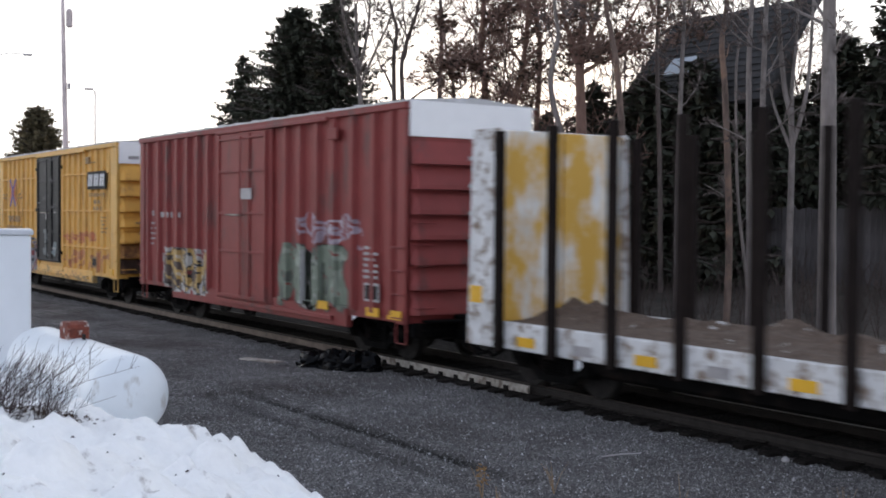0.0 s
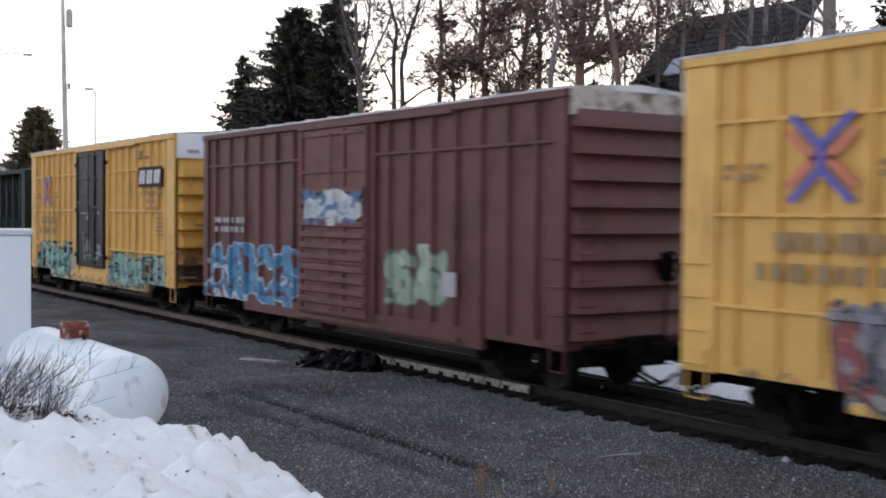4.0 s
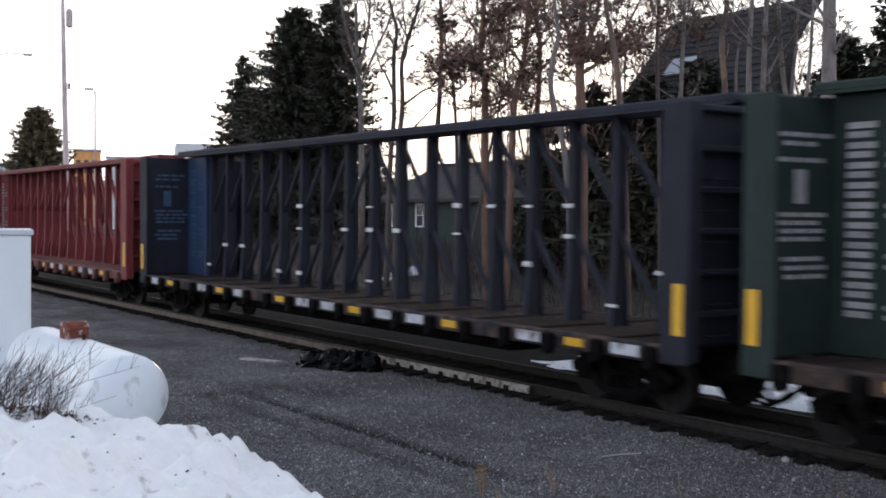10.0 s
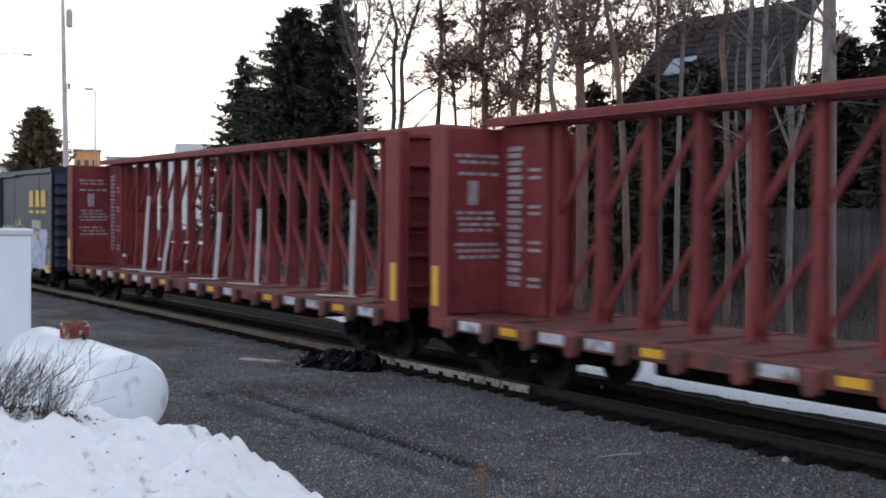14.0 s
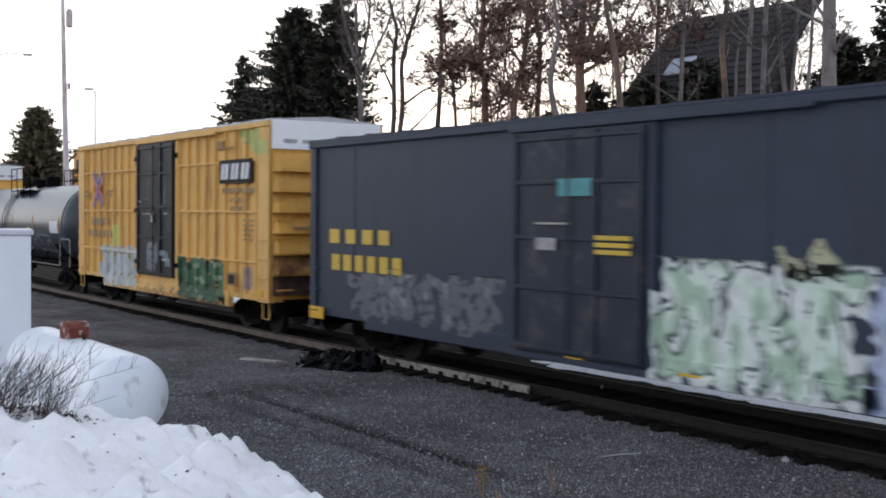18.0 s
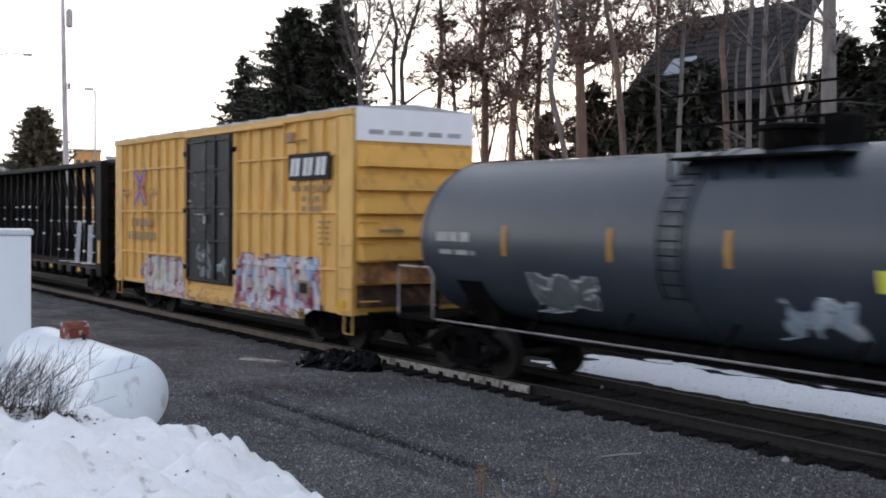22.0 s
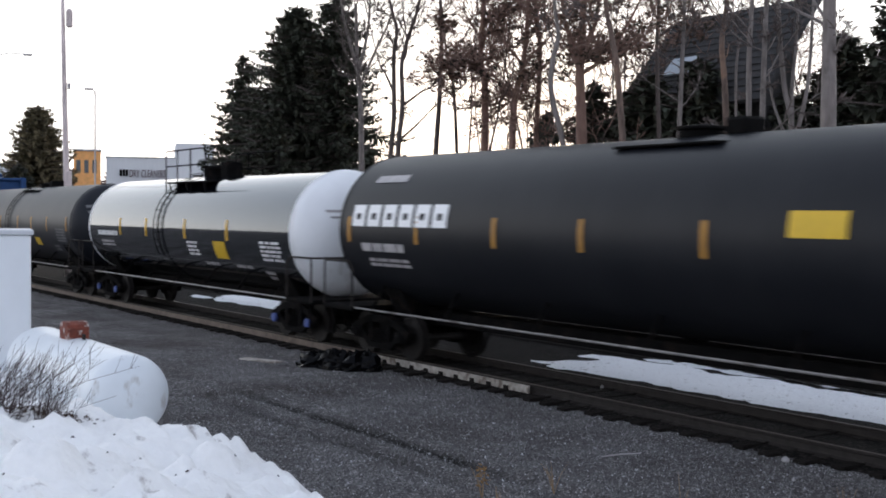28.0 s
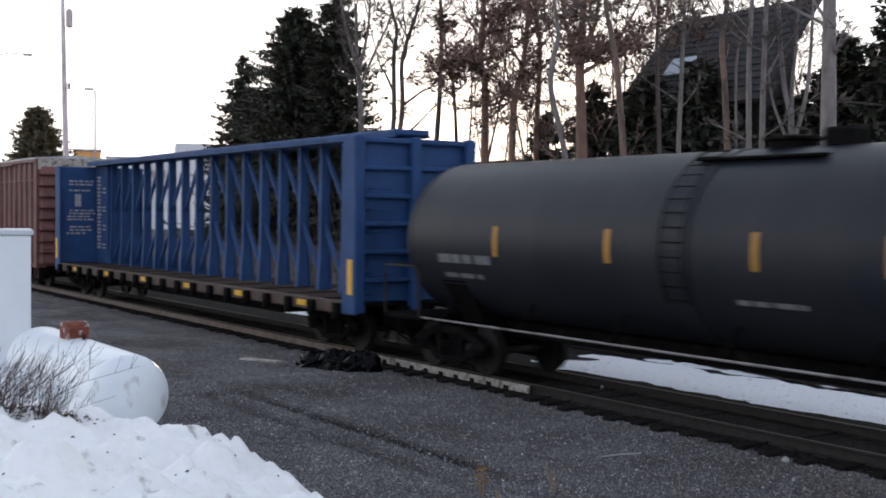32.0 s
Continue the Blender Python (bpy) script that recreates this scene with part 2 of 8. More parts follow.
def glaze(m, weight, rough):
    """A worn varnish over the paint."""
    b = m.node_tree.nodes["Principled BSDF"]
    b.inputs["Coat Weight"].default_value, b.inputs["Coat Roughness"].default_value = weight, rough
    return m


M_TIMBER = material("timber_deck", (0.042, 0.030, 0.026), 0.95, spec=0.08, grain=0.5, scale=6, bump=0.4, second=(0.30, 0.30, 0.30), second_at=0.70, second_scale=1.5)


# ---- mesh building ----
class Shape:
    """Vertices and faces of one part."""

    def __init__(self):
        self.v, self.f = [], []

    def add(self, verts, faces):
        k = len(self.v)
        self.v += [tuple(p) for p in verts]
        self.f += [tuple(i + k for i in q) for q in faces]
        return self

    def box(self, x0, x1, y0, y1, z0, z1):
        p = [(x, y, z) for z in (z0, z1) for y in (y0, y1) for x in (x0, x1)]
        return self.add(p, [(0, 2, 3, 1), (4, 5, 7, 6), (0, 1, 5, 4), (1, 3, 7, 5), (3, 2, 6, 7), (2, 0, 4, 6)])

    def soft(self, x0, x1, y0, y1, z0, z1, r=0.02):
        """A box with chamfered edges."""
        c = ((x0 + x1) / 2, (y0 + y1) / 2, (z0 + z1) / 2)
        h = ((x1 - x0) / 2, (y1 - y0) / 2, (z1 - z0) / 2)
        r = min(r, 0.45 * min(h))
        idx, verts = {}, []
        for sx in (-1, 1):
            for sy in (-1, 1):
                for sz in (-1, 1):
                    for a in range(3):
                        s = (sx, sy, sz)
                        idx[(s, a)] = len(verts)
                        verts.append(tuple(c[i] + s[i] * (h[i] - (0 if i == a else r)) for i in range(3)))
        faces = []
        for a in range(3):
            u, w = (a + 1) % 3, (a + 2) % 3
            for s in (-1, 1):
                q = []
                for su, sw in ((-1, -1), (1, -1), (1, 1), (-1, 1)):
                    t = [0, 0, 0]
                    t[a], t[u], t[w] = s, su, sw
                    q.append(idx[(tuple(t), a)])
                faces.append(q if s > 0 else q[::-1])
            for su in (-1, 1):
                for sw in (-1, 1):
                    lo, hi = [0, 0, 0], [0, 0, 0]
                    lo[a], hi[a] = -1, 1
                    lo[u] = hi[u] = su
                    lo[w] = hi[w] = sw
                    lo, hi = tuple(lo), tuple(hi)
                    faces.append((idx[(lo, u)], idx[(hi, u)], idx[(hi, w)], idx[(lo, w)]))
        for sx in (-1, 1):
            for sy in (-1, 1):
                for sz in (-1, 1):
                    faces.append(tuple(idx[((sx, sy, sz), a)] for a in range(3)))
        return self.add(verts, faces)

    def bar(self, p, q, w, h=None):
        """A straight bar of w by h from p to q."""
        p, q = Vector(p), Vector(q)
        d = (q - p).normalized()
        up = Vector((0, 0, 1)) if abs(d.z) < 0.9 else Vector((0, 1, 0))
        s = d.cross(up).normalized()
        u = s.cross(d)
        h = h or w
        ring = [(-w, -h), (w, -h), (w, h), (-w, h)]
        v = [e + s * a / 2 + u * b / 2 for e in (p, q) for a, b in ring]
        return self.add(v, [(0, 1, 2, 3), (7, 6, 5, 4), (0, 4, 5, 1), (1, 5, 6, 2), (2, 6, 7, 3), (3, 7, 4, 0)])

    def tube(self, points, radii, n=6, close=True):
        """A round bar through points, with a radius at each."""
        points = [Vector(p) for p in points]
        if isinstance(radii, (int, float)):
            radii = [radii] * len(points)
        k, m = len(self.v), len(points)
        side = None
        for i, p in enumerate(points):
            d = (points[min(i + 1, m - 1)] - points[max(i - 1, 0)]).normalized()
            if side is None:
                side = d.orthogonal().normalized()
            side = (side - d * side.dot(d)).normalized()
            u = d.cross(side)
            for j in range(n):
                a = 2 * math.pi * j / n
                self.v.append(tuple(p + (side * math.cos(a) + u * math.sin(a)) * radii[i]))
        for i in range(m - 1):
            for j in range(n):
                a, b = k + i * n + j, k + i * n + (j + 1) % n
                self.f.append((a, b, b + n, a + n))
        if close:
            self.f.append(tuple(k + j for j in range(n))[::-1])
            self.f.append(tuple(k + (m - 1) * n + j for j in range(n)))
        return self

    def turned(self, axis, centre, outline, n=24):
        """An outline of (along, radius) turned about an axis ("x", "y" or "z") through centre."""
        k = len(self.v)
        for along, r in outline:
            for j in range(n):
                a = 2 * math.pi * j / n
                c, s = r * math.cos(a), r * math.sin(a)
                p = {"x": (along, c, s), "y": (s, along, c), "z": (c, s, along)}[axis]
                self.v.append(tuple(p[i] + centre[i] for i in range(3)))
        for i in range(len(outline) - 1):
            for j in range(n):
                a, b = k + i * n + j, k + i * n + (j + 1) % n
                self.f.append((a, b, b + n, a + n))
        self.f.append(tuple(k + j for j in range(n))[::-1])
        self.f.append(tuple(k + (len(outline) - 1) * n + j for j in range(n)))
        return self

    def mesh(self, name, mat, smooth=False):
        me = bpy.data.meshes.new(name)
        me.from_pydata(self.v, [], self.f)
        me.materials.append(mat)
        if smooth:
            me.polygons.foreach_set("use_smooth", [True] * len(me.polygons))
        me.update()
        return me


def part(name, shape, mat, parent, label="", smooth=False):
    """One mesh under a thing or a part. shape may be a mesh that is already made."""
    ob = new(name, shape if isinstance(shape, bpy.types.Mesh) else shape.mesh(name, mat, smooth))
    ob.parent = parent
    if label:
        ob["label"] = label
    return ob


def thing(name, label, category, at=None, group="", kind="", shape=None, mat=None, smooth=False):
    ob = new(name, shape.mesh(name, mat, smooth) if shape else None)
    if at is not None:
        ob.matrix_basis = at
    return tagged(ob, label, category, group, kind)


def away(turn, reach, z=0.0):
    """A place seen from the camera at so many degrees left of the y axis and metres off."""
    return (-reach * math.sin(radians(turn)), reach * math.cos(radians(turn)), z)


# ---- the train's place and speed ----
RAIL_Z, TRACK_Y = 0.20, 13.60


def run(t):
    """How far the train has come at t seconds, from where it is at 16 s."""
    return 9.8316 * (t - 16) - 0.00642 * (t - 16) ** 2


CARS = []      # (car, its place at 16 s)
AXLES = []     # (axle, its place on the car, the car's place at 16 s)
WHEEL_R = 0.457

# ---- what all cars share ----
WHEEL = Shape().turned("y", (0, 0, 0), [(-0.07, 0.10), (-0.07, 0.28), (-0.06, 0.38), (-0.07, 0.40), (-0.07, 0.457), (0.05, 0.46), (0.055, 0.485), (0.075, 0.485),
                                        (0.075, 0.40), (0.03, 0.37), (0.02, 0.24), (0.075, 0.10)], 22).mesh("wheel", M_WHEEL, False)
AXLE = Shape().turned("y", (0, 0, 0), [(-1.02, 0.07), (-0.92, 0.085), (-0.7, 0.085), (-0.6, 0.075), (0.6, 0.075), (0.7, 0.085), (0.92, 0.085), (1.02, 0.07)], 10).mesh("axle", M_WHEEL, False)


def side_frame_mesh():
    s = Shape()
    top = [(-1.15, 0.52), (-0.85, 0.66), (-0.35, 0.80), (0.35, 0.80), (0.85, 0.66), (1.15, 0.52)]
    for (xa, za), (xb, zb) in zip(top, top[1:]):
        s.bar((xa, 0, za), (xb, 0, zb), 0.13, 0.15)
    for sg in (-1, 1):
        s.bar((sg * 0.78, 0, 0.50), (sg * 0.40, 0, 0.24), 0.11, 0.13)
        s.bar((sg * 0.35, 0, 0.78), (sg * 0.35, 0, 0.25), 0.12, 0.13)
        s.soft(sg * 0.88 - 0.17, sg * 0.88 + 0.17, -0.08, 0.08, 0.34, 0.60, 0.03)
        s.turned("y", (sg * 0.88, -0.02, 0.457), [(-0.12, 0.06), (-0.12, 0.10), (0.0, 0.11), (0.0, 0.04)], 10)
    s.bar((-0.45, 0, 0.24), (0.45, 0, 0.24), 0.12, 0.12)
    return s.mesh("side_frame", M_IRON)


SIDE_FRAME = side_frame_mesh()
SPRINGS = Shape()
for sx in (-0.2, 0.0, 0.2):
    for turn in range(5):
        SPRINGS.turned("z", (sx, 0, 0.31 + turn * 0.055), [(0, 0.07), (0.025, 0.098), (0.05, 0.07)], 8)
SPRINGS = SPRINGS.mesh("spring_set", M_IRON)
BOLSTER = Shape().soft(-0.2, 0.2, -0.95, 0.95, 0.55, 0.78, 0.04).mesh("bolster", M_IRON)


def coupler_mesh(way):
    s = Shape()
    s.bar((0, 0, 0.84), (way * 0.75, 0, 0.84), 0.14, 0.16)
    s.soft(*sorted((way * 0.68, way * 0.98)), -0.16, 0.16, 0.70, 0.98, 0.05)
    s.soft(*sorted((way * 0.93, way * 1.10)), 0.02, 0.17, 0.72, 0.96, 0.04)
    s.tube([(way * 0.25, -0.25, 0.75), (way * 0.55, -0.35, 0.45), (way * 0.9, -0.28, 0.32), (way * 1.1, -0.18, 0.5)], 0.03, 6)
    return s.mesh("coupler", M_IRON)


COUPLERS = {1: coupler_mesh(1), -1: coupler_mesh(-1)}


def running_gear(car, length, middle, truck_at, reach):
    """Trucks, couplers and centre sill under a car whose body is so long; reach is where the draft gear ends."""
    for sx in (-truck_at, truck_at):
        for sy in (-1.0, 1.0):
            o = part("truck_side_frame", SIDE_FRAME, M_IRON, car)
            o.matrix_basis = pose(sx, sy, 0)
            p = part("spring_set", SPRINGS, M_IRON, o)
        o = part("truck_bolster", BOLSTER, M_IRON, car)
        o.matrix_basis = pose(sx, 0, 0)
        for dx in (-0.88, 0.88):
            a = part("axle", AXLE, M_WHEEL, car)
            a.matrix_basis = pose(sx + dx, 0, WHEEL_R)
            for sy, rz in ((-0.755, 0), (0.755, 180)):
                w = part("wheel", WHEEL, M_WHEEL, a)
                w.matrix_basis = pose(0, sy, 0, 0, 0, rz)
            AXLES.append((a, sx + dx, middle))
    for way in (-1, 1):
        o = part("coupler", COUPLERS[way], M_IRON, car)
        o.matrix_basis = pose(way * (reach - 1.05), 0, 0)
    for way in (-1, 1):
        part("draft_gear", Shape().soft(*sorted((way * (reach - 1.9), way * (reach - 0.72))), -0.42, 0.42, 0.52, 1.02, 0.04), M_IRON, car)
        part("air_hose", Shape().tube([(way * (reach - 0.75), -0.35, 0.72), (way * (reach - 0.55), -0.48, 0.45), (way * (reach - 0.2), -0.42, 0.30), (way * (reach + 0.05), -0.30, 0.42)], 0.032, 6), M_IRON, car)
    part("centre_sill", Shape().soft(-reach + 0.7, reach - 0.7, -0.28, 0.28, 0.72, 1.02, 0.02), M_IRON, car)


def new_car(name, label, first, last, category="freight car"):
    """A car whose body spans first to last along the track at 16 s."""
    middle = (first + last) / 2
    car = thing(name, label, category, pose(middle + run(0), TRACK_Y, RAIL_Z), "cars of the freight train")
    CARS.append((car, middle))
    return car, (last - first) / 2, middle


def ladder(car, x, y, z0, z1, mat, across="x", width=0.42, rungs=4):
    """Grab irons one above another, each a part."""
    for i in range(rungs):
        z = z0 + (z1 - z0) * i / (rungs - 1)
        s = Shape()
        if across == "x":
            s.tube([(x - width / 2, y + 0.07, z), (x - width / 2, y, z), (x + width / 2, y, z), (x + width / 2, y + 0.07, z)], 0.016, 5)
        else:
            s.tube([(x - 0.07, y - width / 2, z), (x, y - width / 2, z), (x, y + width / 2, z), (x - 0.07, y + width / 2, z)], 0.016, 5)
        part("grab_iron", s, mat, car)


def plate(car, name, x0, x1, z0, z1, mat, y=-1.585, label="", thick=0.006):
    return part(name, Shape().box(x0, x1, y - thick, y, z0, z1), mat, car, label)


def bars(car, x0, x1, z_top, rows, mat, y, high=0.09, gap=0.08, name="lettering", seed=1):
    """Lines of writing too worn to read, as plain bars."""
    r = random.Random(seed)
    for i in range(rows):
        z = z_top - i * (high + gap)
        x = x0
        while x < x1 - 0.1:
            w = min(r.uniform(0.10, 0.34), x1 - x)
            part(name, Shape().box(x, x + w, y - 0.005, y, z - high, z), mat, car)
            x += w + r.uniform(0.05, 0.2)


def end_wall(car, way, half, mat, z0, z1, ribs, white_top, stained=False):
    x = way * half
    s = Shape().box(*sorted((x - way * 0.06, x)), -1.50, 1.50, z0, z1)
    wall = part("end_wall", s, mat, car)
    lo, hi = z0 + 0.15, z1 - (0.75 if white_top else 0.2)
    for i in range(ribs):
        z = lo + (hi - lo) * (i + 0.5) / ribs
        k = (hi - lo) / ribs
        rs = Shape()
        v, out = [], ((-0.47, 0.0), (-0.45, 0.17), (-0.28, 0.15), (0.30, 0.035), (0.47, 0.0))
        for y in (-1.46, -1.36, 1.36, 1.46):
            rise = 0.25 if abs(y) > 1.4 else 1.0
            for dz, dx in out:
                v.append((x + way * (0.001 + dx * rise), y, z + dz * k))
        f = [(r * 5 + c, r * 5 + c + 1, (r + 1) * 5 + c + 1, (r + 1) * 5 + c) for r in range(3) for c in range(4)]
        f += [(0, 1, 2, 3, 4), (19, 18, 17, 16, 15)]
        part("end_rib", rs.add(v, f), (M_GRIME, M_RUSTY)[i] if stained and i < 2 else mat, wall)
    if white_top:
        part("end_top_panel", Shape().box(*sorted((x + way * 0.002, x + way * 0.05)), -1.50, 1.50, z1 - 0.68, z1 + 0.02), M_ENDWHITE, car, "white painted panel at the top of the end wall")
    for i in range(5):
        z = z0 + 0.3 + i * 0.42
        g = Shape().tube([(x, -1.40, z), (x + way * 0.14, -1.40, z), (x + way * 0.14, -0.98, z), (x, -0.98, z)], 0.016, 5)
        part("end_grab_iron", g, mat, wall)


def waves(x, z, seed, size):
    """A smooth uneven field between about -1 and 1, with swells of the given size."""
    q = np.random.RandomState(seed)
    out = 0.0
    for k in range(7):
        a, f = q.uniform(0, 2 * np.pi), q.uniform(0.6, 1.7) * 2 * np.pi / size
        out = out + np.sin(f * (x * np.cos(a) + z * np.sin(a)) + q.uniform(0, 6.28))
    return out / 3.2


PAINTS = {}


def sprayed(colour):
    """One sprayed colour, shared by all murals."""
    if colour not in PAINTS:
        PAINTS[colour] = material("sprayed_paint", colour, 0.6, grain=0.22, scale=5, second=tuple(0.7 * c for c in colour), second_at=0.62, second_scale=3, streak=0.5)
    return PAINTS[colour]


STROKES = (((0.15, 0.05), (0.15, 0.95)), ((0.85, 0.05), (0.85, 0.95)), ((0.15, 0.95), (0.85, 0.9)), ((0.15, 0.5), (0.85, 0.55)), ((0.15, 0.08), (0.85, 0.05)),
           ((0.1, 0.05), (0.9, 0.95)), ((0.1, 0.95), (0.9, 0.05)), ((0.8, 0.85), (0.35, 0.95), (0.15, 0.6), (0.5, 0.5), (0.85, 0.3), (0.5, 0.05), (0.12, 0.15)),
           ((0.2, 0.1), (0.15, 0.6), (0.45, 0.95), (0.8, 0.7), (0.8, 0.1)), ((0.85, 0.8), (0.5, 0.97), (0.15, 0.6), (0.2, 0.2), (0.55, 0.03), (0.88, 0.25)),
           ((0.5, 0.05), (0.5, 0.95)), ((0.5, 0.5), (0.95, 0.05)))


def mural(car, relief, x0, x1, z0, z1, fills, seed, line=None, cloud=None, back=None, shine=None, letters=5, thick=0.16, rim=0.05, halo=0.12, gaps=0.5, cell=0.024, wander=0.10, strokes=3, shell=None):
    """Sprayed lettering that nobody can read, laid on the car's side and following its posts and rails.
    shell: (radius, height of the axis) of a round tank in place of relief. fills: the colours of the letters; line: their outline; cloud: a halo round them; back: a field behind them."""
    q = random.Random(seed)
    nx, nz = int((x1 - x0) / cell), int((z1 - z0) / cell)
    gx, gz = np.meshgrid(x0 + cell * np.arange(nx + 1), z0 + cell * np.arange(nz + 1), indexing="ij")
    depth = np.full(gx.shape, -1.0)
    if shell:
        depth = np.sqrt(np.maximum(0.01, shell[0] ** 2 - (gz - shell[1]) ** 2)) + 0.003
    for a, b, c, d, y in relief:
        on = (gx >= a - 1e-6) & (gx <= b + 1e-6) & (gz >= c - 1e-6) & (gz <= d + 1e-6)
        depth[on] = np.maximum(depth[on], y)
    wide = depth.copy()
    for dx, dz in ((1, 0), (-1, 0), (0, 1), (0, -1), (1, 1), (1, -1), (-1, 1), (-1, -1)):
        wide = np.maximum(wide, np.roll(np.roll(depth, dx, 0), dz, 1))
    x, z = gx[:-1, :-1] + cell / 2, gz[:-1, :-1] + cell / 2
    wx, wz = x + wander * waves(x, z, seed + 1, 0.9), z + wander * waves(x, z, seed + 2, 0.8)
    near = np.full(x.shape, 9.0)
    pick = np.zeros(x.shape, int)
    pitch = (x1 - x0 - 0.3) / letters
    for k in range(letters):
        left, low = x0 + 0.15 + k * pitch - 0.05, z0 + 0.12 + q.uniform(0, 0.08)
        w, h, tilt = pitch * q.uniform(0.95, 1.15), (z1 - z0 - 0.26) * q.uniform(0.85, 1.0), q.uniform(-0.12, 0.2)
        mine = np.full(x.shape, 9.0)
        for path in q.sample(STROKES, strokes):
            pts = [(left + u * w + tilt * v, low + v * h) for u, v in path]
            for (ax, az), (bx, bz) in zip(pts, pts[1:]):
                ux, uz = bx - ax, bz - az
                t = np.clip(((wx - ax) * ux + (wz - az) * uz) / (ux * ux + uz * uz + 1e-9), 0, 1)
                mine = np.minimum(mine, np.hypot(wx - ax - t * ux, wz - az - t * uz))
        pick = np.where(mine < near, k, pick)
        near = np.minimum(near, mine)
    body = thick * (1 + 0.25 * waves(x, z, seed + 3, 0.7))
    tone = waves(x, z, seed + 4, 0.55) + 1.1 * (z - (z0 + z1) / 2) / (z1 - z0) + 0.35 * ((pick * 7) % 5 - 2)
    kind = np.full(x.shape, -1)
    mats, slots = [], {}

    def slot(colour):
        if colour not in slots:
            slots[colour] = len(mats)
            mats.append(sprayed(colour))
        return slots[colour]

    if back:
        edge = np.minimum(np.minimum(x - x0, x1 - x), np.minimum(z - z0, z1 - z)) + 0.10 * waves(x, z, seed + 5, 0.5)
        for k, colour in enumerate(back):
            kind[(edge > 0.10) & (waves(x, z, seed + 6, 1.3) > -1.2 + 1.1 * k)] = slot(colour)
    if cloud:
        kind[near < body + rim + halo * (1 + waves(x, z, seed + 7, 0.35))] = slot(cloud)
    if line:
        kind[near < body + rim] = slot(line)
    for k, colour in enumerate(fills):
        kind[(near < body) & (tone > -1.5 + 2.4 * k / max(1, len(fills) - 1) if len(fills) > 1 else near < body)] = slot(colour)
    if shine:
        kind[(near < body * 0.35) & (waves(x, z, seed + 8, 0.6) > 0.1)] = slot(shine)
    worn = waves(x, z, seed + 9, 0.16) + 0.7 * waves(x, z, seed + 10, 0.5)
    kind[worn > 2.2 - gaps] = -1
    kind[(depth[:-1, :-1] < 0) | (depth[1:, :-1] < 0) | (depth[:-1, 1:] < 0) | (depth[1:, 1:] < 0)] = -1
    if not (kind >= 0).any():
        return
    i, j = np.nonzero(kind >= 0)
    n = nz + 1
    quads = np.stack([i * n + j, (i + 1) * n + j, (i + 1) * n + j + 1, i * n + j + 1], 1)
    used, back_to = np.unique(quads, return_inverse=True)
    verts = np.stack([gx.ravel(), -wide.ravel() - 0.004, gz.ravel()], 1)[used]
    me = bpy.data.meshes.new("graffiti")
    me.from_pydata(verts.tolist(), [], back_to.reshape(-1, 4).tolist())
    for m in mats:
        me.materials.append(m)
    me.polygons.foreach_set("material_index", kind[i, j].astype(np.int32))
    me.update()
    part("graffiti", me, None, car, "sprayed graffiti lettering")


